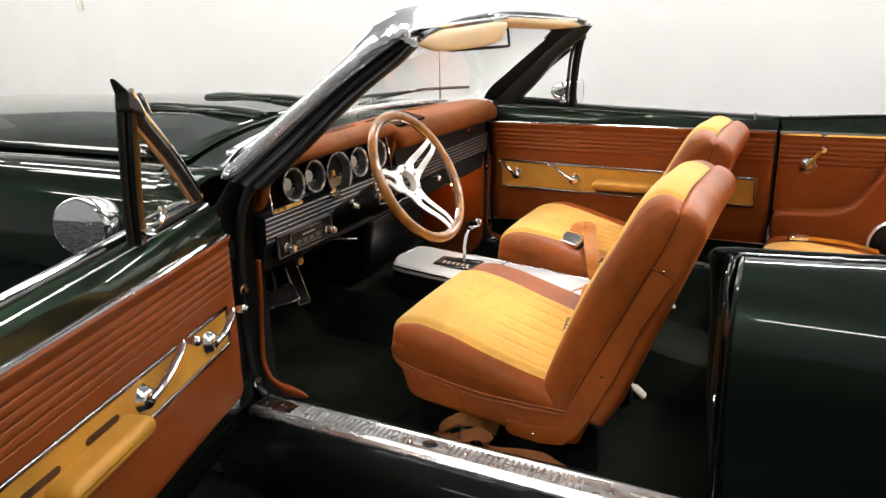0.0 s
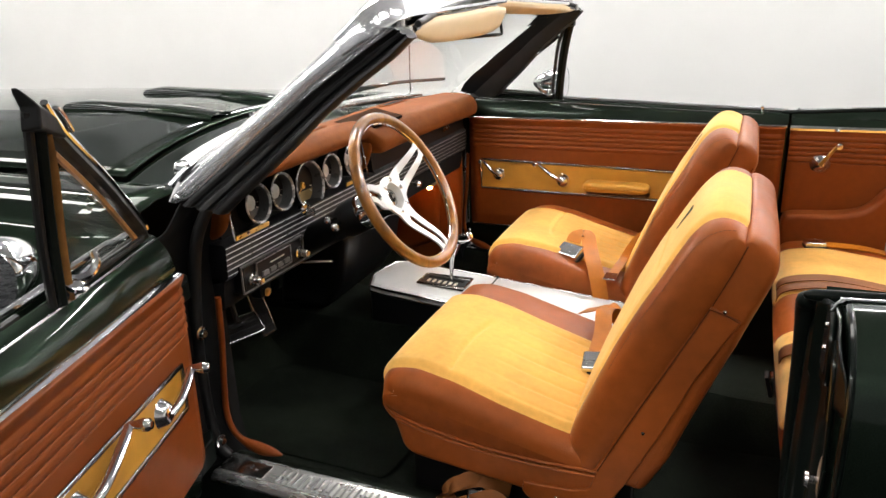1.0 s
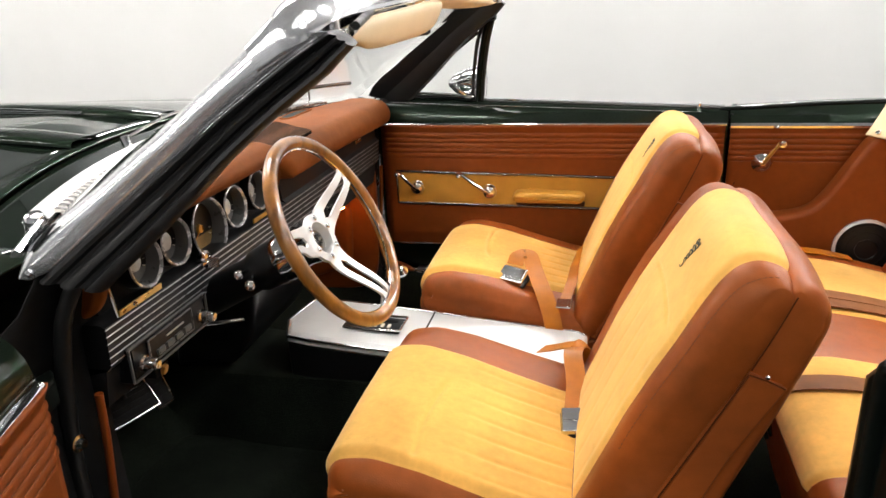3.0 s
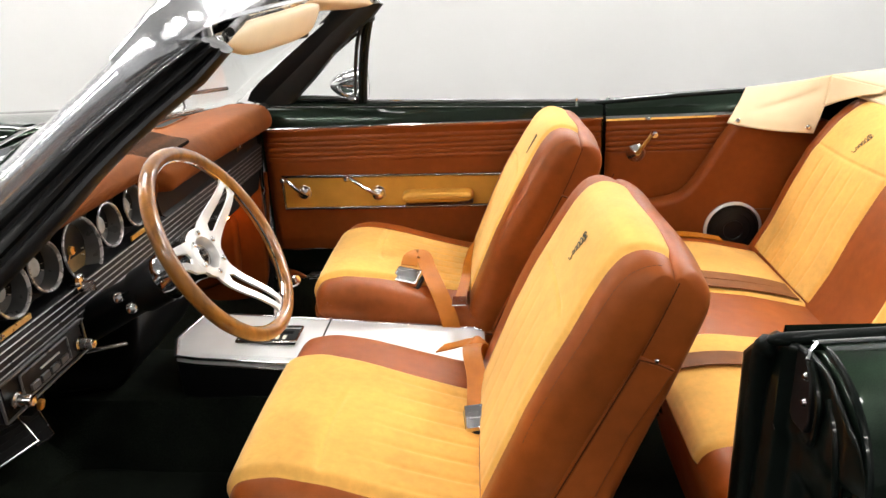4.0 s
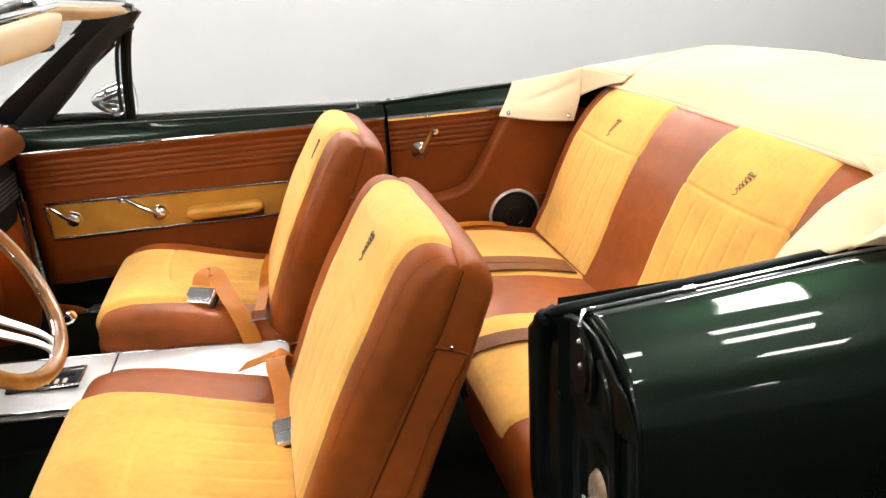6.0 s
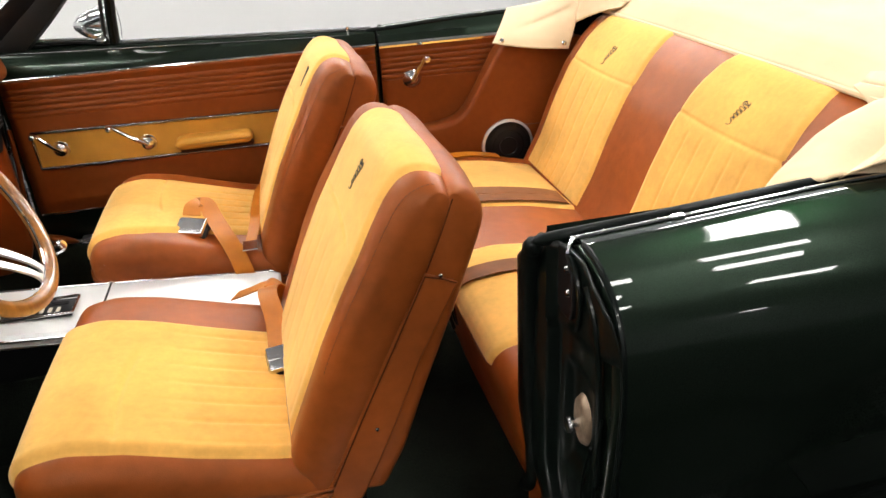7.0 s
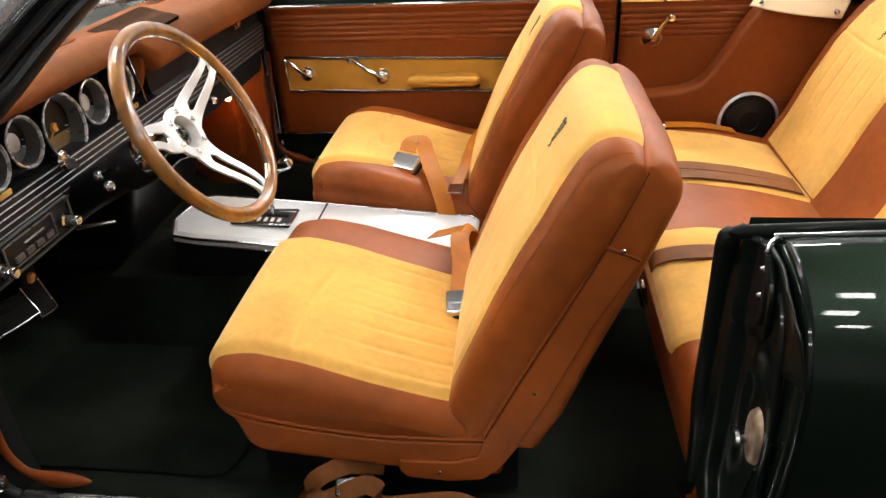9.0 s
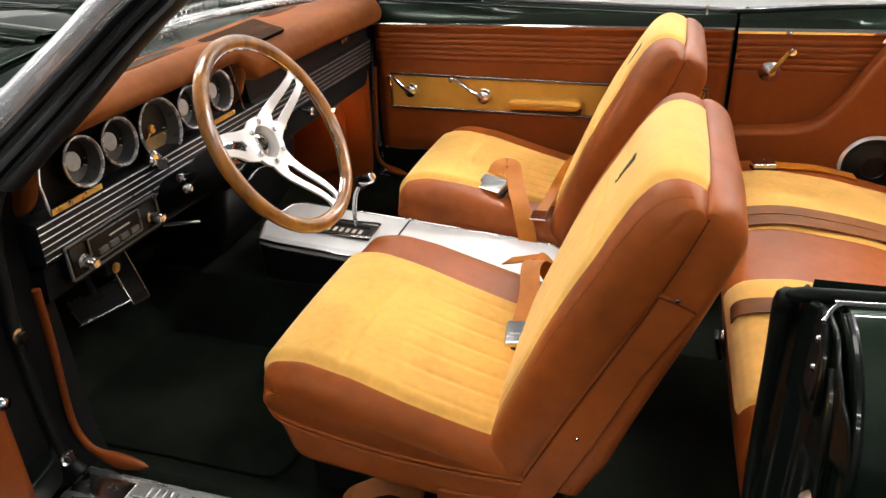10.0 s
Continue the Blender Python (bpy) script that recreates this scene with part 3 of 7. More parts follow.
    # windlace round the door opening, spreading into a flat tongue on the sill
    part("windlace", tube(smooth_path([(-0.357, YC + sg * 0.702, 0.736), (-0.363, YC + sg * 0.702, 0.64), (-0.373, YC + sg * 0.702, 0.55), (-0.379, YC + sg * 0.702, 0.47), (-0.368, YC + sg * 0.700, 0.425), (-0.346, YC + sg * 0.698, 0.404), (-0.312, YC + sg * 0.694, 0.391), (-0.262, YC + sg * 0.686, 0.380)], 6), [0.0066] * 28 + [0.007, 0.0075, 0.008, 0.009, 0.010, 0.011, 0.012, 0.0125, 0.013, 0.0125, 0.012, 0.010, 0.008, 0.005, 0.002], 10), VINYL, car, "brown vinyl windlace")

    # front fender
    def fender(u, v):
        x = lerp(-0.42, -2.55, u)
        drop = 0.05 * max(0, (u - 0.25)) ** 1.5
        sec = [(0.655, 0.945), (0.70, 0.950), (0.755, 0.948), (0.80, 0.935), (0.835, 0.905), (0.858, 0.86), (0.872, 0.80), (0.880, 0.72), (0.872, 0.69), (0.868, 0.55), (0.862, 0.42), (0.84, 0.30)]
        k = v * (len(sec) - 1)
        i = min(int(k), len(sec) - 2)
        o, z = lerp(sec[i][0], sec[i + 1][0], k - i), lerp(sec[i][1], sec[i + 1][1], k - i)
        return Vector((x, YC + sg * (o + 0.01 * u), z - drop))

    part("front_fender", sheet(fender, 24, 33), PAINT, car, "glossy dark green front fender", solid=0.004, offset=-1, angle=80)

# hood, slightly crowned, with two long scoops
def hood_z(x, y):
    c = abs(y - YC)
    return 0.955 + lerp(0.038, 0.058, soft(-x, 0.60, 0.95)) * (1 - (c / 0.66) ** 2) - 0.018 * soft(x, -1.4, -2.6)


hood = part("hood", sheet(lambda u, v: Vector((lerp(-0.60 - 0.13 * (1 - ((v - 0.5) * 2) ** 2), -2.55, u), YC + lerp(-0.648, 0.648, v), hood_z(lerp(-0.6, -2.55, u), YC + lerp(-0.648, 0.648, v)))), 30, 30), PAINT, car, "glossy dark green hood", solid=0.006, offset=-1, angle=80)
for sg, nm in SIDES:
    yc = YC + sg * 0.157

    def scoop(u, v):
        x = lerp(-0.74, -1.26, u)
        a = math.pi * v
        h = lerp(0.010, 0.021, u) * (1 if u < 0.97 else 0.75)
        w = lerp(0.045, 0.058, u)
        return Vector((x, yc - w * math.cos(a), hood_z(x, yc) - 0.006 + (h + 0.006) * math.sin(a) ** 0.6))

    sc = part("hood_scoop", sheet(scoop, 16, 14), PAINT, hood, "long raised hood scoop", angle=80)
    part("scoop_mouth", loft([[(-1.261, yc + 0.058 * math.cos(a) * f, hood_z(-1.26, yc) + 0.016 * math.sin(a) ** 0.6 * f) for a in np.linspace(0.02, math.pi - 0.02, 12)] for f in (1.0, 0.97)]), CHROME, hood, "bright scoop edge")
    for zz in (0.004, 0.009, 0.014):
        part("scoop_trim", tube([(x, yc - 0.058 * (1 - (zz / 0.06)) - 0.001, hood_z(x, yc) + zz * lerp(0.4, 1, soft(-x, 0.95, 1.2))) for x in np.linspace(-1.26, -0.95, 8)], 0.0022, 6), CHROME, hood)
# bright bead at the nose of the hood and cowl panel below the windshield
part("hood_badge", obox((-2.30, YC - 0.28, hood_z(-2.3, YC - 0.28) + 0.006), (0.05, 0.02, 0.012)), CHROME, hood, bevel=0.004)
def cowl_pt(u, v):
    """u from the glass forwards to the hood, v across."""
    y = (v - 0.5) * 2
    front = 0.955 + 0.038 * max(0.0, 1 - (0.70 * y / 0.66) ** 2) - 0.006
    return Vector((lerp(-0.44, -0.722 + 0.16 * y * y, u), YC + 0.70 * y, lerp(0.940 + 0.022 * (1 - y * y), front, u ** 1.5)))


part("cowl_panel", sheet(cowl_pt, 12, 40), PAINT, car, "dark green cowl panel", solid=0.004, offset=-1)


def cowl_curve(off, y, z):
    """A line that runs parallel to the rear edge of the hood."""
    c = (y - YC) / 0.66
    return Vector((-0.575 - 0.145 * (1 - c * c) + off, y, z))


def cowl_z(y, off):
    """Height of the cowl at a distance behind the hood's edge."""
    c = (y - YC) / 0.66
    return 0.955 + (0.032 - 0.07 * off) * max(0.0, 1 - c * c)


part("cowl_strip", loft([[cowl_curve(o, y, cowl_z(y, o) + h) for o, h in ((0.074, 0.001), (0.078, 0.007), (0.095, 0.009), (0.112, 0.007), (0.117, 0.001), (0.095, -0.004))] for y in np.linspace(-0.515, 0.615, 26)]), STEEL, car, "bright cowl moulding", angle=50)
part("strip_end", revolve([(0, 0.012), (0.013, 0.009), (0.019, 0.001), (0.019, -0.010)], cowl_curve(0.094, -0.522, 0.962), (0.1, -0.3, 1), 18), CHROME, car, "rounded end of the cowl moulding")
for k in range(60):
    y = YC - 0.54 + 1.08 * k / 59
    part("cowl_louvre", obox(cowl_curve(0.142, y, cowl_z(y, 0.142) + 0.005), (0.046, 0.0085, 0.006), (0, 4, 0)), WORN_CHROME, car, smooth=False)


# plain ends of the body and the wheels that it stands on
part("front_panel", box(-2.58, -2.535, YC - 0.86, YC + 0.86, 0.26, 0.89), PAINT, car, bevel=0.012)
part("rear_panel", box(2.335, 2.38, YC - 0.87, YC + 0.87, 0.26, 0.90), PAINT, car, bevel=0.012)
for wx in (-1.52, 1.58):
    for sg, nm in SIDES:
        tyre = part("wheel", revolve([(0.19, -0.085), (0.29, -0.095), (0.322, -0.080), (0.330, -0.05), (0.330, 0.05), (0.322, 0.080), (0.29, 0.095), (0.19, 0.085)], (wx, YC + sg * 0.745, 0.330), (0, sg, 0), 40), RUBBER, car, "black rubber tyre on a steel rim", angle=50)
        part("rim", revolve([(0.192, 0.080), (0.18, 0.060), (0.10, 0.045), (0.04, 0.060), (0, 0.062)], (wx, YC + sg * 0.745, 0.330), (0, sg, 0), 32), WORN_CHROME, tyre, "bright steel rim", angle=50)
        part("inner_rim", revolve([(0.192, -0.080), (0.15, -0.04), (0, -0.04)], (wx, YC + sg * 0.745, 0.330), (0, sg, 0), 24), MATT_BLACK, tyre)

# carpet: floor pan, tunnel and toe board in one sheet
def carpet_z(x, y):
    c = abs(y - YC)
    tun = 0.17 * (1 - soft(c, 0.105, 0.20)) * (1 - 0.35 * soft(x, 0.25, 0.62))
    toe = table(x, [(-0.95, 0.66), (-0.80, 0.50), (-0.62, 0.30), (-0.56, 0.272), (0.62, 0.262), (0.70, 0.272), (2.0, 0.272)])
    edge = 0.055 * soft(c, 0.55, 0.63) + 0.046 * soft(c, 0.63, 0.695)
    return max(toe, 0.262 + tun) + edge + 0.004 * math.sin(9 * x + 5 * y) * math.sin(7 * y)


carpet = part("carpet", sheet(lambda u, v: Vector((lerp(-0.95, 1.2, u), YC + lerp(-0.704, 0.704, v), carpet_z(lerp(-0.95, 1.2, u), YC + lerp(-0.704, 0.704, v)))), 80, 60), CARPET, None, solid=0.008, offset=-1)
tagged(carpet, "dark green cut-pile car carpet, slightly wavy, over the floor pan", "carpet")
part("firewall", box(-0.99, -0.955, YC - 0.66, YC + 0.66, 0.25, 0.93), MATT_BLACK, car, smooth=False)
part("floor_pan", box(-0.95, 2.3, YC - 0.80, YC + 0.80, 0.17, 0.20), MATT_BLACK, car, smooth=False)
mat = thing("floor_mat", "dark green carpet floor mat with a bound edge", "floor mat", at=(0, 0, 0))
mw = [(x, y) for x, y in round_poly([(-0.60, -0.53), (-0.09, -0.53), (-0.07, -0.15), (-0.60, -0.13)], 60, 4)]
part("mat_body", loft([[(x, y, carpet_z(x, y) + dz) for x, y in mw] for dz in (0.003, 0.011)]), CARPET, mat)
part("binding", tube([(x, y, carpet_z(x, y) + 0.008) for x, y in mw], 0.004, 6, loop=True), CARPET, mat)

# scuff plates on the sills
for sg, nm in SIDES:
    sill = thing("sill_plate", "ribbed bright metal sill plate with screws and a small badge", "sill plate", "door sill plates", (0, 0, 0))
    prof = [(0.700, 0.3600), (0.702, 0.3700), (0.712, 0.3735), (0.717, 0.3712), (0.762, 0.3712), (0.767, 0.3735), (0.776, 0.3710), (0.782, 0.364), (0.783, 0.345)]
    part("plate", loft([[(x, YC + sg * o, z) for o, z in prof] for x in np.linspace(-0.372, 0.70, 12)], closed=False), SILL_METAL, sill, solid=0.002, angle=30)
    for a, b in ((-0.23, 0.055), (0.165, 0.46)):
        n = 22
        for k in range(n):
            part("rib", obox((lerp(a, b, k / (n - 1)), YC + sg * 0.7395, 0.3722), (0.0045, 0.040, 0.004)), BUCKLE_METAL, sill, smooth=False)
    part("end_plate", box(-0.366, -0.262, min(YC + sg * 0.7185, YC + sg * 0.7605), max(YC + sg * 0.7185, YC + sg * 0.7605), 0.3705, 0.3740), WORN_CHROME, sill, "polished end of the sill plate", bevel=0.001)
    part("badge_frame", box(0.075, 0.150, min(YC + sg * 0.7195, YC + sg * 0.748), max(YC + sg * 0.7195, YC + sg * 0.7595), 0.3715, 0.3735), BUCKLE_METAL, sill, bevel=0.001)
    part("badge", revolve([(0, 0.004), (0.012, 0.0035), (0.016, 0)], (0, 0, 0), (0, 0, 1), 24), BLACK_PLASTIC, sill, "small dark oval badge").matrix_local = Matrix.Translation((0.113, YC + sg * 0.7395, 0.3735)) @ Matrix.Diagonal((1.2, 0.75, 1, 1))
    part("badge_bar", obox((0.113, YC + sg * 0.7395, 0.3776), (0.020, 0.003, 0.001)), CHROME, sill, smooth=False)
    for xx in (-0.345, 0.062, 0.20, 0.52):
        part("screw", revolve([(0, 0.003), (0.003, 0.0028), (0.005, 0)], (xx, YC + sg * (0.7395 if xx > -0.3 else 0.742), 0.3725), (0, 0, 1), 12), CHROME, sill)


# ---- front bucket seats ----
def emblem(parent, origin, right, up, w, wide=1.0):
    """A small embroidered script rising to one side: fine slanted loops with a hooked tail, drawn as plain strokes."""
    o, r0, u0 = Vector(origin), Vector(right).normalized(), Vector(up).normalized()
    rt, u = r0 * 0.42 + u0 * 0.907, u0 * 0.05 - r0 * 1.30 * wide
    nrm = rt.cross(u).normalized()
    bm = bmesh.new()
    fine = w * 0.013

    def stroke(pts):
        tube([o + rt * w * x + u * w * y for x, y in pts], fine, 5, bm=bm)

    for k in range(5):
        c = -0.25 + 0.15 * k
        h = 0.075 + 0.021 * k
        stroke([(c + 0.05 * math.cos(q) + 0.25 * h * math.sin(q), h + h * math.sin(q) - 0.03) for q in np.linspace(-1.2, 3.9, 10)])
        stroke([(c + 0.045, 0.0), (c + 0.065 + 0.5 * h, 2.0 * h - 0.04)])
    stroke([(0.44 + 0.07 * math.cos(q), 0.16 + 0.13 * math.sin(q)) for q in np.linspace(0.4, 5.6, 12)])
    stroke([(-0.30, 0.02), (-0.38, -0.055), (-0.46, -0.06), (-0.50, 0.0), (-0.49, 0.05)])
    return part("embroidery", bm, THREAD, parent, "small dark embroidered script emblem")


def bucket_seat(yc, sg, dx, label):
    """sg: +1 with the outer side towards -y (driver), -1 mirrored."""
    t = thing("bucket_seat", label, "seat", "front bucket seats")
    W = 0.265

    def warp(p):
        """Round the shoulders of the backrest a little towards the top."""
        k = soft(p.z, 0.70, 0.95)
        yn = (p.y - yc) / W
        return Vector((p.x, yc + (p.y - yc) * (1 - 0.03 * k), p.z - k * 0.020 * abs(yn) ** 4 - 0.016 * soft(p.z, 0.78, 0.95) * soft(yn, -0.7, 0.4)))

    ylo, yhi = yc - W, yc + W

    def Y(o):                       # o: -1 outer side, +1 inner side
        return yc + sg * W * o

    # cushion
    prof = [(0.00, 0.488), (-0.045, 0.514), (-0.060, 0.545), (-0.040, 0.582), (0.02, 0.592), (0.10, 0.578), (0.20, 0.548), (0.30, 0.520), (0.40, 0.500), (0.43, 0.475), (0.42, 0.452), (0.25, 0.454), (0.12, 0.464)]
    prof = [(x + dx, z) for x, z in prof]
    cu = Pillow(prof, ylo, yhi, 0.045, 110, 4, crown=0.006, ease=lambda x, z: lerp(0.1, 1.0, soft(z - table(x - dx, [(-0.05, 0.514), (0.05, 0.480), (0.16, 0.462), (0.40, 0.454)]), 0.006, 0.035)))
    cushion = part("cushion", cu.mesh(), LEATHER, t, "saddle-brown leather seat cushion", angle=70)
    # piping
    half = [(0.40, 1.0, 0.462), (0.28, 1.0, 0.459), (0.16, 1.0, 0.465), (0.05, 1.0, 0.482), (-0.012, 0.995, 0.497), (-0.042, 0.95, 0.510), (-0.058, 0.85, 0.515), (-0.063, 0.6, 0.516)]
    for off in (0, -0.010):
        pts = [(x + dx, Y(-o), z + off) for x, o, z in half] + [(-0.064 + dx, Y(0), 0.516 + off)] + [(x + dx, Y(o), z + off) for x, o, z in reversed(half)]
        part("piping", tube(smooth_path(pts, 4), 0.0034, 6), LEATHER, cushion)
    # skirt below the piping
    sk = [(-0.036, 0.522), (0.05, 0.496), (0.16, 0.478), (0.40, 0.468), (0.42, 0.376), (0.30, 0.376), (0.24, 0.382), (0.10, 0.396), (0.02, 0.404), (-0.006, 0.416), (-0.016, 0.455), (-0.026, 0.490)]
    part("skirt", Pillow([(x + dx, z) for x, z in sk], ylo + 0.0035, yhi - 0.0035, 0.014, 90, 2, ease=lambda x, z: lerp(0.3, 1.0, soft(table(x - dx, [(-0.05, 0.50), (0.16, 0.462), (0.40, 0.455)]) - z, 0.0, 0.04))).mesh(6), LEATHER, t, "brown leather cushion skirt", angle=60)
    # gold insert over the cushion
    i0, i1 = cu.near(-0.058 + dx, 0.530), cu.near(0.40 + dx, 0.50)
    step = 1 if (i1 - i0) % len(cu.q) < len(cu.q) / 2 else -1
    cnt = ((i1 - i0) * step) % len(cu.q)
    sub = 3

    def insert(u, v):
        k = u * cnt
        i = int(k)
        f = k - i
        y0 = Y(table(u, [(0, -0.86), (0.15, -0.885), (0.6, -0.905), (1, -0.90)]) if sg > 0 else -0.62)
        y1 = Y(table(u, [(0, 0.60), (0.12, 0.56), (0.3, 0.52), (0.6, 0.48), (1, 0.44)] if sg > 0 else [(0, 0.80), (0.3, 0.76), (0.6, 0.66), (1, 0.50)]))
        y = lerp(y0, y1, v)
        a, b = cu.at(i0 + step * i, y), cu.at(i0 + step * (i + 1), y)
        p = a.lerp(b, f)
        n = cu.inn[(i0 + step * i) % len(cu.q)]
        edge = min(v, 1 - v, 1.0 - u if u > 0.5 else 1)
        lift = 0.0115 * soft(edge, 0.0, 0.06) - 0.001
        w = (p.x - dx)
        lift -= 0.0060 * math.exp(-((w - 0.078 - 0.10 * (v - 0.30) ** 2) / 0.006) ** 2) * soft(v, 0.02, 0.10) * soft(0.72 - v, 0.0, 0.15)   # cross seam
        if w > 0.075:
            q = (v * 7.5) % 1.0
            lift -= 0.0028 * math.exp(-((q - 0.5) / 0.09) ** 2) * soft(w, 0.10, 0.26)
            lift -= 0.0035 * soft(w, 0.075, 0.105) * math.sin(math.pi * v)
        return Vector((p.x - n[0] * lift, p.y, p.z - n[1] * lift))

    part("cushion_insert", sheet(insert, cnt * sub, 90), SUEDE, t, "golden-yellow suede seat insert", solid=0.004, offset=-1, angle=80)

    # backrest pad: a rounded front, square where it meets the shell
    RIM = [(0.377, 0.450), (0.439, 0.576), (0.500, 0.700), (0.551, 0.803), (0.580, 0.868), (0.600, 0.930)]

    def to_rim(x, z):
        """1 on the front of the pad, small along the seam to the shell."""
        xr = table(z, [(q[1], q[0]) for q in RIM]) + dx
        return lerp(0.12, 1.0, soft(xr - x, 0.012, 0.055))

    bp = [(0.328, 0.500), (0.338, 0.470), (0.365, 0.452)] + RIM[:-1] + [(0.598, 0.915), (0.600, 0.937), (0.585, 0.948), (0.560, 0.953), (0.536, 0.944), (0.516, 0.920), (0.494, 0.880), (0.468, 0.826), (0.442, 0.777), (0.404, 0.698), (0.360, 0.590), (0.338, 0.535)]
    bk = Pillow([(x + dx, z) for x, z in bp], ylo, yhi, 0.036, 150, 2, crown=0.006, warp=warp, ease=to_rim)
    back = part("backrest", bk.mesh(), LEATHER, t, "saddle-brown leather backrest", angle=70)
    # leather-covered shell behind it
    sp = [(0.375, 0.450), (0.420, 0.438), (0.468, 0.432), (0.507, 0.506), (0.546, 0.614), (0.596, 0.740), (0.633, 0.845), (0.646, 0.885), (0.644, 0.912), (0.628, 0.932), (0.606, 0.944), (0.592, 0.942), (0.588, 0.915), (0.566, 0.866), (0.537, 0.803), (0.486, 0.700), (0.425, 0.576)]
    sh = Pillow([(x + dx, z) for x, z in sp], ylo + 0.001, yhi - 0.001, 0.020, 150, 2, warp=warp, ease=lambda x, z: lerp(0.2, 1.0, soft(x - dx - table(z, [(q[1], q[0]) for q in RIM]), 0.0, 0.035)))
    part("back_shell", sh.mesh(), LEATHER, t, "brown leather-covered seat back shell", angle=70)
    # side shields with screws, from the recliner up the flank
    for o in (-1, 1):
        shield = [(0.250, 0.408), (0.248, 0.388), (0.260, 0.374), (0.330, 0.368), (0.385, 0.376), (0.412, 0.402), (0.440, 0.450), (0.489, 0.555), (0.540, 0.677), (0.600, 0.790), (0.582, 0.796), (0.554, 0.808), (0.502, 0.700), (0.441, 0.576), (0.388, 0.468), (0.376, 0.424), (0.345, 0.413)]
        a, b = sorted((Y(o) - sg * o * 0.020, Y(o) + sg * o * 0.0035))
        s = part("side_shield", Pillow([(x + dx, z) for x, z in shield], a, b, 0.0035, 170, 0).mesh(3), LEATHER, t, "brown moulded seat side shield", angle=60)
        yo = Y(o) + sg * o * 0.0032
        # thin dark tubes draw the shade along the joints of shield and pad
        part("crease", tube(smooth_path([(x + dx, yo, z) for x, z in ((0.389, 0.466), (0.440, 0.576), (0.501, 0.700), (0.553, 0.807))], 5), 0.0013, 5), CREASE_SHADE, s)
        part("crease", tube(smooth_path([(x + dx, yo, z) for x, z in ((0.553, 0.807), (0.576, 0.800), (0.597, 0.790))], 4), 0.0011, 5), CREASE_SHADE, s)
        part("crease", tube(smooth_path([(x + dx, yo - sg * o * 0.0035, z) for x, z in ((0.556, 0.812), (0.580, 0.868), (0.598, 0.915))], 4), 0.0010, 5), CREASE_SHADE, back)
        for x, z in ((0.575, 0.805), (0.464, 0.561), (0.314, 0.388)):
            part("screw", revolve([(0, 0.002), (0.002, 0.0018), (0.0034, 0)], (x + dx, Y(o) + sg * o * 0.0035, z), (0, sg * o, 0), 12), CHROME, s)
    # gold insert on the backrest, over its top to the shell
    j0, j1 = bk.near(0.334 + dx, 0.525), bk.near(0.597 + dx, 0.942)
    jm = bk.near(0.468 + dx, 0.826)
    st = 1 if (jm - j0) % len(bk.q) < len(bk.q) / 2 else -1
    jc = ((j1 - j0) * st) % len(bk.q)

    def binsert(u, v):
        k = u * jc
        i = min(int(k), jc - 1)
        f = k - i
        y0 = Y(table(u, [(0, -0.80), (0.3, -0.845), (0.93, -0.855), (1, -0.86)]) if sg > 0 else -0.60)
        y1 = Y(0.52) if sg > 0 else Y(table(u, [(0, 0.66), (0.6, 0.69), (0.93, 0.74), (1, 0.76)]))
        y = lerp(y0, y1, v)
        a, b = bk.at(j0 + st * i, y), bk.at(j0 + st * (i + 1), y)
        p = a.lerp(b, f)
        n = bk.inn[(j0 + st * i) % len(bk.q)]
        edge = min(v, 1 - v, u)
        lift = 0.006 * soft(edge, 0.0, 0.05) - 0.001
        lift -= 0.003 * math.exp(-((u - 0.60 - 0.03 * math.sin(math.pi * v)) / 0.008) ** 2) * soft(v, 0.1, 0.25) * soft(1 - v, 0.1, 0.25)
        if u < 0.60:
            q = (v * 6) % 1.0
            lift -= 0.0010 * math.exp(-((q - 0.5) / 0.10) ** 2) * soft(0.60 - u, 0.02, 0.12)
        return Vector((p.x - n[0] * lift, p.y, p.z - n[1] * lift))

    part("backrest_insert", sheet(binsert, jc * 3, 90), SUEDE, t, "golden-yellow suede backrest insert", solid=0.004, offset=-1, angle=80)
    # seams on the outer and inner flanks, following the padding
    for o in (-1, 1):
        bmst = bmesh.new()
        for k in range(44):
            u = k / 43
            i = j0 + st * int(jc * lerp(0.30, 0.97, u))
            p, q = bk.at(i, Y(o * 0.95), 0.0006), bk.at(i + st, Y(o * 0.95), 0.0006)
            tube([p, p + (q - p).normalized() * 0.005], 0.0005, 4, bm=bmst)
        part("topstitch", bmst, STITCH, back)
    # emblem
    ye = -0.400 if sg > 0 else 0.300
    k = bk.near(0.499 + dx, 0.892)
    p = bk.at(k, ye, 0.0065)
    p2 = bk.at(k + 2 * st, ye, 0.0065)
    up = (p2 - p).normalized()
    emblem(back, p, Vector((0, -1, 0)), up, 0.056, 1.15)
    # frame, tracks and recliner lever
    for o in (-0.62, 0.62):
        part("seat_track", box(-0.02 + dx, 0.44 + dx, Y(o) - 0.02, Y(o) + 0.02, 0.270, 0.385), MATT_BLACK, t, "black seat track", bevel=0.004)
    lev = part("recliner_lever", tube(smooth_path([(0.420 + dx, Y(0.30), 0.400), (0.450 + dx, Y(0.27), 0.378), (0.475 + dx, Y(0.25), 0.362), (0.492 + dx, Y(0.25), 0.346)], 5), [0.005] * 4 + [0.007] * 4 + [0.013] * 7 + [0.008], 10, flat=0.5), PLASTIC_WHITE, t, "ivory release lever")
    return t


bucket_seat(-0.315, 1, 0.0, "saddle-brown leather bucket seat with golden suede inserts, by the open door")
bucket_seat(0.430, -1, -0.035, "saddle-brown leather bucket seat with golden suede inserts, beyond the console")


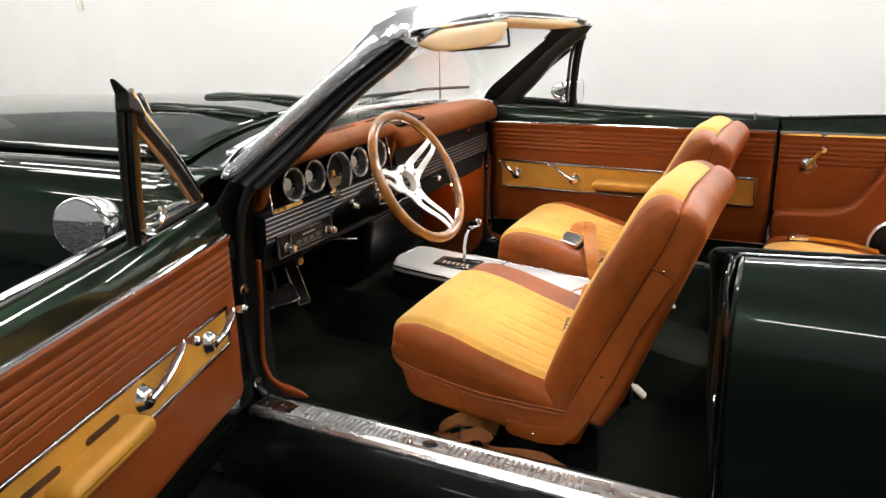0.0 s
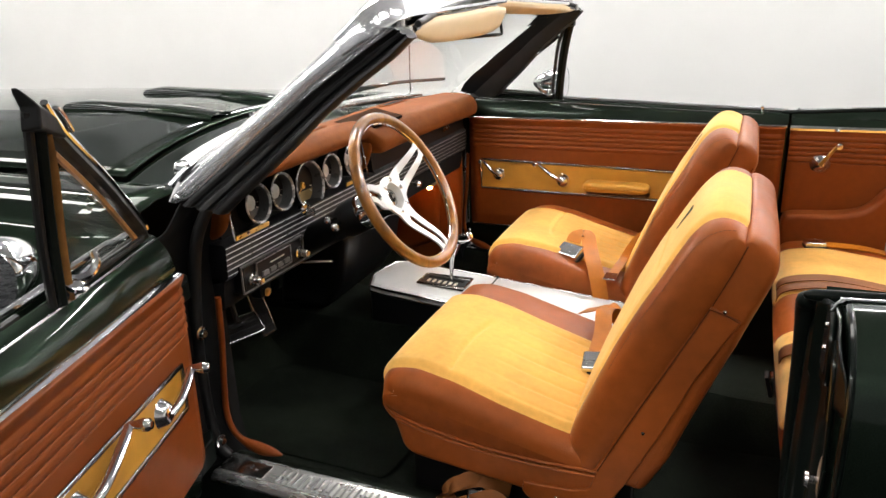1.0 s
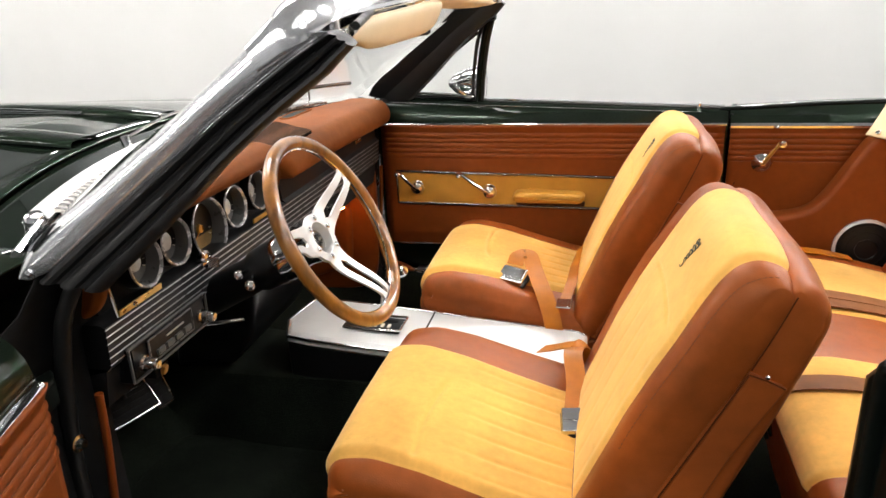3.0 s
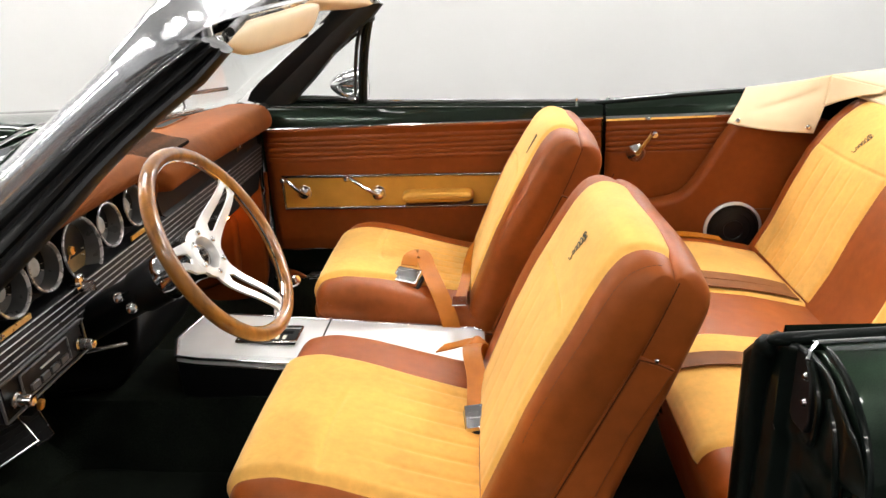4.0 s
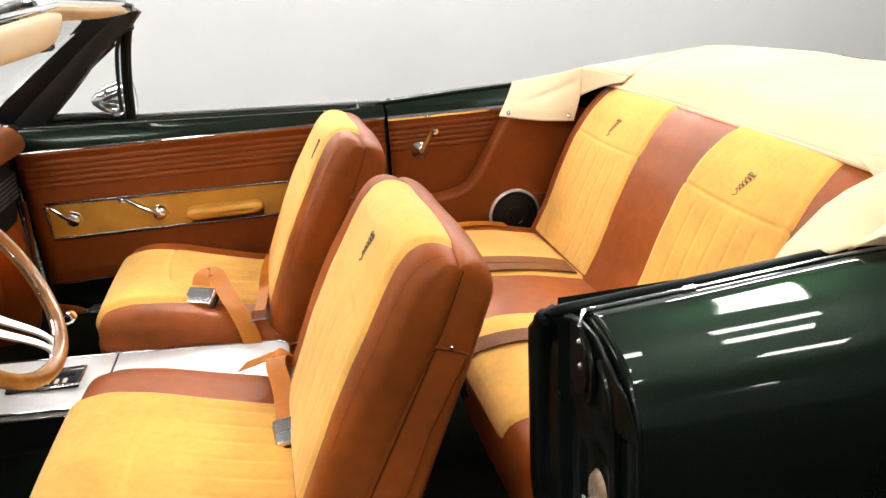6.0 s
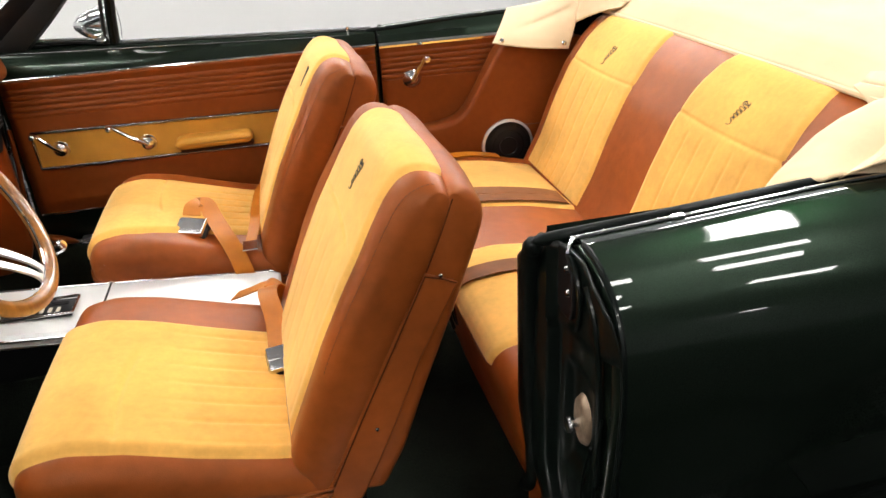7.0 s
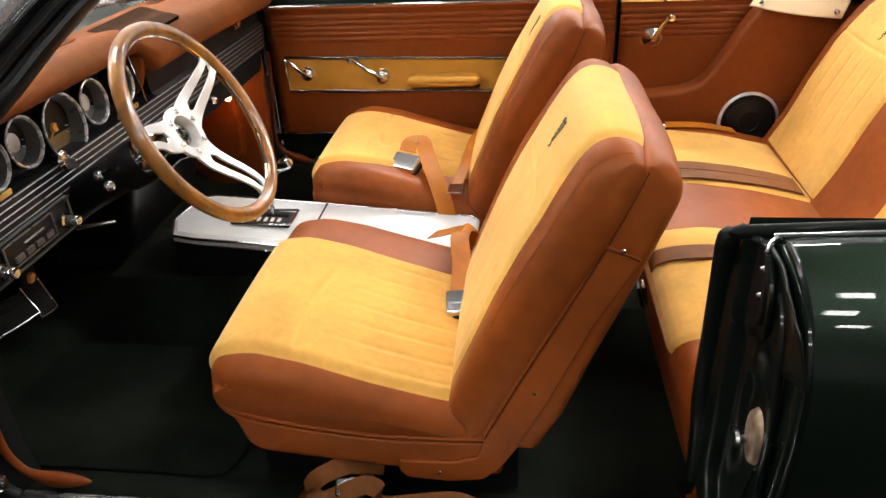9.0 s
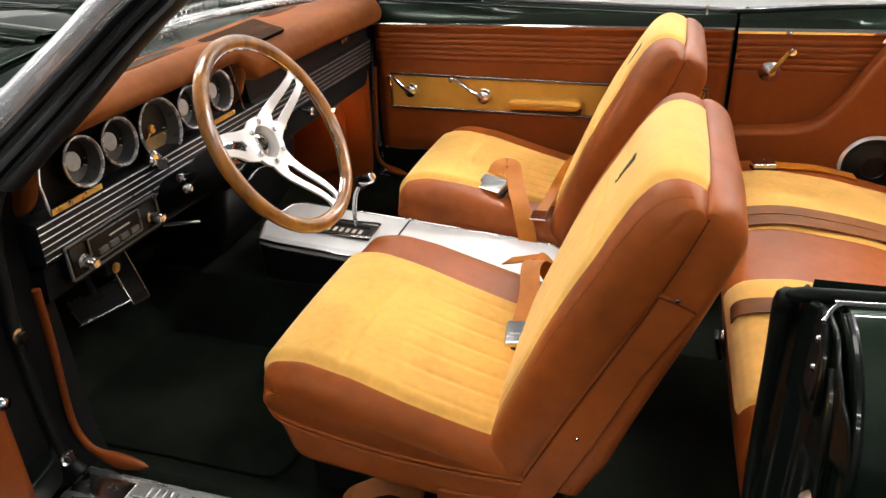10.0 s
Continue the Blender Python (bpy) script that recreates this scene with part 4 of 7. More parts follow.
# ---- rear bench ----
bench = thing("rear_bench_seat", "saddle-brown rear bench with golden suede inserts and a brown centre stripe", "seat")
RB0, RB1 = YC - 0.60, YC + 0.60
rc = Pillow([(0.735, 0.30), (0.705, 0.42), (0.690, 0.515), (0.710, 0.545), (0.80, 0.558), (0.95, 0.540), (1.12, 0.500), (1.22, 0.47), (1.22, 0.30)], RB0, RB1, 0.05, 110, 3, crown=0.012)
part("bench_cushion", rc.mesh(20), LEATHER, bench, "brown leather rear cushion", angle=70)
rb = Pillow([(1.085, 0.500), (1.110, 0.455), (1.24, 0.440), (1.40, 0.88), (1.395, 0.920), (1.360, 0.936), (1.320, 0.920), (1.274, 0.876), (1.222, 0.800), (1.176, 0.700), (1.138, 0.600), (1.102, 0.530)], YC - 0.575, YC + 0.575, 0.06, 130, 3, crown=0.006)
part("bench_backrest", rb.mesh(20), LEATHER, bench, "brown leather rear backrest", angle=70)


def bench_insert(pl, start, mid, end, ya, yb, pleats, seam, name, inv=False):
    i0, im, i1 = pl.near(*start), pl.near(*mid), pl.near(*end)
    st = 1 if (im - i0) % len(pl.q) < (i1 - i0) % len(pl.q) or (im - i0) % len(pl.q) < len(pl.q) / 2 else -1
    cnt = ((i1 - i0) * st) % len(pl.q)

    def fn(u, v):
        k = u * cnt
        i = min(int(k), cnt - 1)
        y = lerp(table(u, ya), table(u, yb), v)
        p = pl.at(i0 + st * i, y).lerp(pl.at(i0 + st * (i + 1), y), k - i)
        n = pl.inn[(i0 + st * i) % len(pl.q)]
        edge = min(v, 1 - v)
        lift = 0.006 * soft(edge, 0.0, 0.05) - 0.001
        if seam:
            lift -= 0.0022 * math.exp(-((u - seam - 0.05 * (v - 0.5) ** 2) / 0.007) ** 2)
            if u < seam:
                q = (v * pleats) % 1.0
                lift -= 0.0017 * math.exp(-((q - 0.5) / 0.07) ** 2) * soft(seam - u, 0.02, 0.08) * soft(v, 0.10, 0.2) * soft(1 - v, 0.1, 0.2)
        return Vector((p.x - n[0] * lift, p.y, p.z - n[1] * lift))

    return part(name, sheet(fn, cnt * 3, 100), SUEDE, bench, "golden-yellow suede insert", solid=0.004, offset=-1, angle=80)


ST = 0.105
for sg in (-1, 1):
    bench_insert(rc, (0.692, 0.522), (0.80, 0.558), (1.15, 0.49), [(0, YC + sg * ST), (1, YC + sg * ST)], [(0, YC + sg * 0.475), (1, YC + sg * 0.50)], 6, 0, "bench_cushion_insert")
    bench_insert(rb, (1.100, 0.525), (1.222, 0.80), (1.345, 0.933), [(0, YC + sg * ST), (0.75, YC + sg * ST), (0.92, YC + sg * (ST + 0.012)), (1, YC + sg * (ST + 0.02))], [(0, YC + sg * (0.500 if sg > 0 else 0.480)), (0.6, YC + sg * (0.497 if sg > 0 else 0.465)), (0.9, YC + sg * (0.485 if sg > 0 else 0.45)), (1, YC + sg * (0.475 if sg > 0 else 0.44))], 7, 0.66, "bench_back_insert")
    k = rb.near(1.258, 0.852)
    p = rb.at(k, YC + sg * 0.29, 0.0065)
    q = rb.at(rb.near(1.285, 0.885), YC + sg * 0.29, 0.0065)
    emblem(bench, p, (0, -1, 0), q - p, 0.060)


# ---- lap belts ----
def buckle(parent, at, rot, s=1.0, mat=None):
    b = part("buckle", obox((0, 0, 0), (0.056 * s, 0.040 * s, 0.014 * s)), mat or CHROME, parent, "chrome lift-lever buckle", bevel=0.004)
    b.matrix_local = pose(*at, *rot)
    part("buckle_body", obox((0.002, 0, -0.011), (0.060 * s, 0.043 * s, 0.010 * s)), BLACK_PLASTIC, b, "black buckle underside", bevel=0.002)
    part("buckle_groove", obox((0.004, 0, 0.0072), (0.003, 0.036 * s, 0.0012)), DARK_CHROME, b, smooth=False)
    return b


def lap_belt(label, pts, sides, buck=None, rot=(0, 0, 0), tip=None, w=0.046, mat=None, size=1.0):
    t = thing("lap_belt", label, "seat belt", "lap belts")
    part("webbing", strip(smooth_path(pts, 6), w, 0.0022, sides), mat or WEBBING, t, "tan woven webbing")
    if buck:
        buckle(t, buck, rot, size if mat is None else 0.8, None if mat is None else DARK_CHROME)
    if tip:
        part("tongue", obox((0, 0, 0), (0.05, 0.035, 0.003)), CHROME, t, bevel=0.001).matrix_local = pose(*tip, *rot)
    return t


lap_belt("tan lap belt with a chrome buckle, draped over the driving seat", [(0.40, -0.070, 0.430), (0.330, -0.078, 0.548), (0.312, -0.125, 0.576), (0.322, -0.20, 0.556), (0.324, -0.262, 0.540), (0.323, -0.296, 0.534)], (1, 0.12, 0), (0.323, -0.322, 0.543), (4, 14, -84), w=0.038)
lap_belt("short tan belt end folded over the driving seat", [(0.41, -0.05, 0.43), (0.330, -0.062, 0.552), (0.300, -0.055, 0.553), (0.268, -0.030, 0.532), (0.236, -0.005, 0.512)], (0.35, 1, 0), w=0.034)
lap_belt("tan lap belt with a chrome buckle on the passenger seat", [(0.262, 0.135, 0.44), (0.247, 0.152, 0.510), (0.227, 0.192, 0.550), (0.206, 0.245, 0.569), (0.187, 0.300, 0.584), (0.174, 0.336, 0.600), (0.156, 0.345, 0.604), (0.142, 0.328, 0.600), (0.138, 0.304, 0.588)], (1, 0.25, 0), (0.137, 0.266, 0.572), (26, 4, -20), w=0.042, size=1.25)
lap_belt("tan lap belt hanging beside the passenger backrest", [(0.325, 0.56, 0.565), (0.300, 0.50, 0.556), (0.288, 0.40, 0.549), (0.284, 0.30, 0.547), (0.274, 0.185, 0.545)], (1, 0.05, 0), None, (0, 0, 90), (0.273, 0.170, 0.546), w=0.026)
# belt heaped on the sill carpet beside the seat
heap = lap_belt("tan lap belt lying in a heap beside the seat base", [(0.21, -0.535, 0.345), (0.165, -0.565, 0.378), (0.115, -0.590, 0.372), (0.092, -0.602, 0.350), (0.108, -0.612, 0.336), (0.150, -0.606, 0.350), (0.190, -0.598, 0.366), (0.214, -0.596, 0.352), (0.206, -0.604, 0.334), (0.235, -0.606, 0.331), (0.290, -0.604, 0.340), (0.340, -0.600, 0.342), (0.375, -0.606, 0.334), (0.402, -0.614, 0.330)], [(0, 0.75, 0.66)] * 79, (0.160, -0.590, 0.350), (30, 10, 15), w=0.030, mat=OLD_WEBBING)
part("webbing", strip(smooth_path([(0.195, -0.54, 0.340), (0.150, -0.575, 0.385), (0.120, -0.598, 0.378), (0.104, -0.606, 0.356), (0.125, -0.612, 0.340), (0.170, -0.600, 0.338)], 6), 0.026, 0.0022, (0.2, 0.75, 0.66)), OLD_WEBBING, heap, "folded tan webbing")
part("tongue", obox((0.430, -0.617, 0.333), (0.056, 0.022, 0.007), (0, 0, -4)), PLASTIC_WHITE, heap, "ivory plastic belt tongue", bevel=0.002)
# rear belts over the bench
RBELT = lambda y0, y1: [(0.690, y0, 0.46), (0.686, y0, 0.515), (0.703, lerp(y0, y1, 0.03), 0.558), (0.80, lerp(y0, y1, 0.3), 0.5775), (0.92, lerp(y0, y1, 0.6), 0.5665), (1.03, lerp(y0, y1, 0.9), 0.5455), (1.08, y1, 0.53)]
lap_belt("tan lap belt lying over the rear bench", [(x, y, z) for x, y, z in RBELT(-0.165, -0.20)], (0, 1, 0), (0.684, -0.165, 0.475), (0, 75, 0), w=0.05, mat=OLD_WEBBING)
lap_belt("tan lap belt lying over the rear bench", [(x, y, z) for x, y, z in RBELT(0.185, 0.20)], (0, 1, 0), w=0.045, mat=OLD_WEBBING)
lap_belt("tan lap belt lying over the rear bench", [(x, y, z) for x, y, z in RBELT(0.240, 0.245)], (0, 1, 0), w=0.045, mat=OLD_WEBBING)
lap_belt("tan lap belt with a chrome end on the rear bench", [(0.80, 0.55, 0.567), (0.92, 0.585, 0.553), (1.02, 0.60, 0.53)], (0, 1, 0), (0.79, 0.545, 0.570), (0, 0, 10), w=0.04)


# ---- doors ----
def door(name, label, M, V, ds, low, near):
    """Local frame: s back from the front edge, n inwards, z up; M lays it into the car, V the vent window."""
    t = thing(name, label, "door", "car doors")
    L = 1.030

    def P(nm, bm, mat, parent=None, lab="", **kw):
        bmesh.ops.transform(bm, matrix=M, verts=bm.verts)
        return part(nm, bm, mat, parent or t, lab, **kw)

    def PV(nm, bm, mat, parent=None, lab="", **kw):
        if near:                       # the vent window sits a little further back and leans on the open door
            for q in bm.verts:
                h = q.co.z - 0.94
                q.co += Vector((0.040 + 0.045 * h, 0.025 - 0.055 * h, -0.035 * h - 0.006))
        bmesh.ops.transform(bm, matrix=V, verts=bm.verts)
        return part(nm, bm, mat, parent or t, lab, **kw)

    # inner vinyl panel with horizontal pleats under the belt
    ZB = 0.868
    S_FRONT = -0.022 if near else 0.0

    def card(u, v):
        s, z = lerp(S_FRONT, L, u), lerp(0.472 + low, ZB, v)
        n = 0.0
        if 0.765 < z < 0.845:
            q = ((z - 0.765) / 0.0160) % 1.0
            n = (0.0042 if near else 0.0055) * math.sin(math.pi * q) ** 0.7 - 0.002
        n += 0.008 * soft(z, 0.845, 0.868) - 0.008 * soft(z, 0.52, 0.47)
        n -= 0.006 * (soft(S_FRONT + 0.012 - s, 0, 0.012) + soft(s - L + 0.012, 0, 0.012))
        return Vector((s, n, z))

    P("door_card", sheet(card, 40, 160), VINYL, None, "brown pleated vinyl door card", solid=0.012, offset=0, angle=60)
    P("card_edge", tube([(0.004, -0.004, 0.474 + low), (L, -0.004, 0.474 + low)], 0.004, 6), CHROME, None, "thin bright lower edge")
    P("belt_strip", loft([[(s, n, z) for n, z in ((0.005, 0.8675), (0.010, 0.8685), (0.011, 0.8715), (0.008, 0.8745), (0.000, 0.8765), (-0.004, 0.8675))] for s in np.linspace(-0.01, L + 0.004, 12)]), CHROME, None, "chrome strip at the belt line", angle=50)
    # painted sill cap and outer skin
    def ztop(s):
        return lerp(0.946, 0.908, s / L)

    rings = []
    for s in np.linspace(-0.012, L + 0.006, 16):
        zt = ztop(s)
        rings.append([(s, n, z) for n, z in ((0.000, 0.880), (-0.006, 0.905), (-0.016, zt - 0.022), (-0.030, zt - 0.006), (-0.046, zt - 0.002), (-0.050, zt - 0.03), (-0.058, zt - 0.03), (-0.060, zt - 0.002), (-0.080, zt), (-0.104, zt - 0.010), (-0.128, zt - 0.040), (-0.150, zt - 0.10), (-0.168, zt - 0.20), (-0.176, zt - 0.27), (-0.168, 0.62), (-0.164, 0.46), (-0.145, 0.35), (-0.10, 0.335), (-0.02, 0.40), (-0.008, 0.47), (-0.006, 0.70))])
    P("door_shell", loft(rings), PAINT, None, "glossy dark green door shell", angle=55)
    P("window_felt", loft([[(s, n, z + ztop(s)) for n, z in ((-0.0475, -0.030), (-0.0475, 0.001), (-0.052, 0.003), (-0.058, 0.001), (-0.059, -0.030))] for s in np.linspace(0.33, L, 6)]), RUBBER, None, "black window channel felt")
    P("outer_belt_moulding", tube([(s, -0.070, ztop(s) + 0.002) for s in np.linspace(0.0, L + 0.004, 10)], 0.0075, 8, flat=0.6), CHROME, None, "chrome outer belt moulding")
    P("inner_belt_line", tube([(s, -0.024, ztop(s) - 0.010) for s in np.linspace(0.0, L, 10)], 0.002, 6), WORN_CHROME, None)
    # gold panel in a chrome frame
    S0, S1, Z0, Z1 = 0.045, 0.985, 0.617 + low, 0.722 + low * 0.2

    def gz(s, top):
        return (Z1 - (0.016 - low) * (s - S0) if top else Z0 - (0.008 - 0.3 * low) * (s - S0))

    P("trim_panel", loft([[(s, 0.000, gz(s, 0) + 0.003), (s, 0.0095, gz(s, 0) + 0.003), (s, 0.0095, gz(s, 1) - 0.003), (s, 0.000, gz(s, 1) - 0.003)] for s in np.linspace(S0 + 0.003, S1 - 0.003, 10)]), GOLD_VINYL, None, "gold vinyl trim panel", smooth=False)
    loop = [(s, 0.0105, gz(s, 0)) for s in np.linspace(S0, S1, 12)] + [(S1, 0.0115, lerp(gz(S1, 0), gz(S1, 1), f)) for f in (0.3, 0.6)] + [(s, 0.0115, gz(s, 1)) for s in np.linspace(S1, S0, 12)] + [(S0, 0.0115, lerp(gz(S0, 1), gz(S0, 0), f)) for f in (0.3, 0.6)]
    P("trim_frame", tube(loop, 0.0046, 8, loop=True, up=(0, 1, 0), flat=0.8), TRIM_CHROME, None, "chrome trim frame", angle=60)
    # armrest
    ar = Pillow([(s, z + low * 0.7) for s, z in ((0.420, 0.644), (0.425, 0.664), (0.440, 0.670), (0.625, 0.668), (0.642, 0.662), (0.645, 0.648), (0.630, 0.636), (0.435, 0.634))], -0.01, 0.056, 0.014, 70, 2)
    P("armrest", ar.mesh(6), GOLD_VINYL, None, "padded gold vinyl armrest", angle=70)
    # a dark strip puts shade under the far armrest
    if not near:
        P("armrest_base", box(0.432, 0.642, 0.0, 0.030, 0.6225, 0.6345), RECESS_SHADE, None, "armrest underside, shade put in as dark brown", bevel=0.004)
    # the cups are flat pads; their dark colour is the shade inside
    if near:
        for s0, s1 in ((0.452, 0.545), (0.598, 0.690)):
            P("pull_cup", Pillow([(s0, 0.697), (s0 + 0.006, 0.704), (s1 - 0.006, 0.706), (s1, 0.698), (s1 - 0.006, 0.692), (s0 + 0.006, 0.690)], 0.0, 0.0102, 0.002, 40, 1).mesh(2), RECESS_SHADE, None, "pull cup above the armrest, its hollow coloured as shade", angle=50)
    # latch handle and window crank
    for s, z, es, ez, nm, r in ((0.110 + 0.8 * low, 0.668 + 0.65 * low, 0.060, 0.722 + 0.3 * low, "latch_handle", 0.022), (0.345 + 1.3 * low, 0.659 + 1.1 * low, 0.258 + 0.5 * low, 0.722 + 0.9 * low, "window_crank", 0.0225)):
        h = P(nm, revolve([(r + 0.004, 0.004), (r + 0.004, 0.008), (r, 0.011), (r - 0.003, 0.020), (r - 0.007, 0.025), (0.006, 0.027), (0, 0.027)], (s, 0, z), (0, 1, 0), 28), CHROME, None, "chrome " + nm.replace("_", " "))
        arm = smooth_path([(s, 0.024, z), (lerp(s, es, 0.3), 0.034, lerp(z, ez, 0.3)), (lerp(s, es, 0.8), 0.036, lerp(z, ez, 0.8)), (es, 0.034, ez)], 5)
        P("arm", tube(arm, [lerp(0.0105, 0.0068, k / (len(arm) - 1)) for k in range(len(arm))], 10, flat=0.7), CHROME, h)
        P("knob", revolve([(0.004, 0.0), (0.006, 0.010), (0.0095, 0.020), (0.0095, 0.030), (0.006, 0.035), (0, 0.036)], (es, 0.032, ez), (0, 1, 0), 16), CHROME, h)
        P("hub_screw", revolve([(0, 0.031), (0.004, 0.030), (0.005, 0.026)], (s, 0, z), (0, 1, 0), 12), DARK_CHROME, h)
    # vent window: upright post, sloping front frame, glass
    post = [(0.284 + ds, -0.056, 0.935), (0.294 + ds, -0.040, 1.02), (0.314 + ds, -0.012, 1.12), (0.340 + ds, 0.018, 1.200)]
    fpost = [(0.050 + ds, -0.056, 0.950), (0.066 + ds, -0.052, 0.972), (0.186 + ds, -0.024, 1.070), (0.296 + ds, -0.002, 1.151), (0.342 + ds, 0.012, 1.190)]
    v = PV("vent_frame", tube(smooth_path([(s + 0.010, n, z) for s, n, z in post], 5), 0.013, 8, flat=0.8, up=(1, 0, 0)), BLACK_PAINT, None, "black vent window post")
    PV("post_channel", tube(smooth_path([(s + 0.022, n, z) for s, n, z in post], 5), 0.006, 8), RUBBER, v)
    PV("post_lining", tube(smooth_path([(s - 0.009, n + 0.002, z) for s, n, z in post[:-1]] + [(0.330 + ds, 0.010, 1.172)], 5), 0.0105, 8, flat=0.55), LINING if near else RUBBER, v, "brown post lining" if near else "black post lining")
    PV("front_frame", tube(smooth_path([(s - 0.004, n, z + 0.006) for s, n, z in fpost], 5), 0.014, 8, flat=0.8), RUBBER, v, "black sloping vent frame")
    PV("front_trim", tube(smooth_path([(s - 0.016, n + 0.006, z + 0.016) for s, n, z in fpost], 5), 0.0045, 8), CHROME, v, "chrome edge of the vent frame")
    PV("front_lining", tube(smooth_path([(s + 0.012, n + 0.003, z - 0.008) for s, n, z in fpost[1:4]], 5), 0.005, 6), LINING if near else RUBBER, v, "brown inner line of the vent frame" if near else "black inner line of the vent frame")
    PV("lower_seal", tube([(0.056 + ds, -0.053, 0.957), (0.20 + ds, -0.054, 0.950), (0.290 + ds, -0.055, 0.942)], 0.009, 8), RUBBER, v)
    PV("lower_trim", tube([(0.050 + ds, -0.046, 0.962), (0.20 + ds, -0.047, 0.956), (0.280 + ds, -0.048, 0.948)], 0.003, 6), CHROME, v)
    PV("vent_cap", loft([[(0.300 + ds, 0.000, 1.158), (0.366 + ds, 0.006, 1.176), (0.362 + ds, 0.030, 1.180), (0.302 + ds, 0.022, 1.160)], [(0.322 + ds, 0.006, 1.186), (0.366 + ds, 0.012, 1.204), (0.362 + ds, 0.034, 1.206), (0.324 + ds, 0.028, 1.188)], [(0.366 + ds, 0.018, 1.216), (0.386 + ds, 0.020, 1.228), (0.384 + ds, 0.030, 1.228), (0.366 + ds, 0.028, 1.216)]]), RUBBER, v, bevel=0.004)
    PV("cap_trim", tube(smooth_path([(0.298 + ds, 0.024, 1.168), (0.318 + ds, 0.030, 1.190), (0.330 + ds, 0.032, 1.200)], 4), 0.0045, 8, flat=0.6), CHROME, v, "chrome corner of the vent frame")
    gp = ((0.070, -0.053, 0.956), (0.284, -0.053, 0.948), (0.294, -0.037, 1.03), (0.312, -0.010, 1.12), (0.326, 0.004, 1.160), (0.292, -0.004, 1.142), (0.186, -0.026, 1.062))
    g = PV("vent_glass", loft([[(s + ds, n - 0.003, z) for s, n, z in gp], [(s + ds, n, z) for s, n, z in gp]]), GLASS, v, "clear vent glass", smooth=False)
    g.visible_shadow = False
    PV("vent_latch", tube(smooth_path([(0.262 + ds, -0.045, 0.958), (0.250 + ds, -0.030, 0.962), (0.236 + ds, -0.026, 0.974), (0.230 + ds, -0.030, 0.990)], 5), 0.006, 8), CHROME, v, "chrome vent latch")
    PV("latch_base", revolve([(0.018, 0), (0.018, 0.006), (0.010, 0.012), (0, 0.012)], (0.266 + ds, -0.046, 0.950), (0, 0.5, 0.8), 16), CHROME, v)
    P("lock_button", revolve([(0.004, 0), (0.004, 0.018), (0.0055, 0.022), (0.004, 0.027), (0, 0.028)], (L - 0.07, -0.030, ztop(L) - 0.008), (0, 0, 1), 12), CHROME, t, "chrome lock button")
    return t


F0 = (-0.288, -0.832)
AZ = math.atan2(-0.942, 0.335)
near_door = Matrix.Translation((F0[0], F0[1], 0)) @ Matrix.Translation((0, 0, 0.642)) @ Matrix.Rotation(radians(-2.5), 4, (0.942, 0.335, 0)) @ Matrix.Translation((0, 0, -0.66)) @ Matrix.Rotation(AZ, 4, "Z")
door("driver_door", "dark green car door with a brown pleated card, wide open", near_door, near_door, -0.058, 0.030, True)
far_door = Matrix(((1, 0, 0, -0.345), (0, -1, 0, 0.745), (0, 0, 1, 0), (0, 0, 0, 1)))
door("passenger_door", "dark green car door with a brown pleated card and gold trim panel, shut", far_door, far_door, 0.012, 0.0, False)


# ---- round chrome door mirrors ----
def door_mirror(M, label, name):
    t = thing("side_mirror", label, "mirror", "door mirrors")

    def P(nm, bm, mat, lab="", **kw):
        bmesh.ops.transform(bm, matrix=M, verts=bm.verts)
        return part(nm, bm, mat, t, lab, **kw)

    R = 0.055
    c = (0.205, -0.178, 0.985)
    P("bullet_head", revolve([(R - 0.004, 0.004), (R, 0.0), (R, -0.012), (R * 0.96, -0.035), (R * 0.84, -0.062), (R * 0.60, -0.092), (R * 0.28, -0.112), (0, -0.118)], c, (1, 0, 0), 36), CHROME, "polished chrome bullet mirror head", angle=60)
    P("mirror_glass", revolve([(R - 0.003, 0.003), (0, 0.005)], c, (1, 0, 0), 36), MIRROR, "round mirror glass")
    P("stem", tube(smooth_path([(c[0] - 0.045, c[1] + 0.01, c[2] - 0.045), (c[0] - 0.040, c[1] + 0.045, c[2] - 0.065), (c[0] - 0.035, -0.100, 0.945)], 5), [0.014] * 5 + [0.012] * 6, 10, flat=0.7), CHROME, "chrome mirror stem")
    P("foot", revolve([(0, 0.012), (0.014, 0.011), (0.024, 0.005), (0.026, 0)], (c[0] - 0.035, -0.096, 0.935), (0, -0.25, 1), 20), CHROME)
    return t


door_mirror(near_door @ Matrix.Translation((0, 0.0, -0.045)), "round chrome bullet mirror on the open door", "near")
door_mirror(far_door @ Matrix.Translation((0.098, 0.010, -0.010)), "round chrome bullet mirror on the shut door", "far")


# ---- windshield ----
ws = thing("windshield", "raked windshield with a chrome frame and black rubber seals", "windshield")
HB, HT = (-0.455, 0.945), (0.030, 1.238)          # base and top of the posts (x, z)


def header_pt(v, dx=0.0, dz=0.0):
    """v from -1 (near) to 1 (far): along the top rail, bowed forward and up in the middle."""
    c = 1 - v * v
    return Vector((0.035 - 0.055 * c + dx, YC + 0.640 * v, 1.236 + 0.040 * c + dz))


NRM = Vector((-0.517, 0, 0.856))          # square to the raked frame, forwards and up


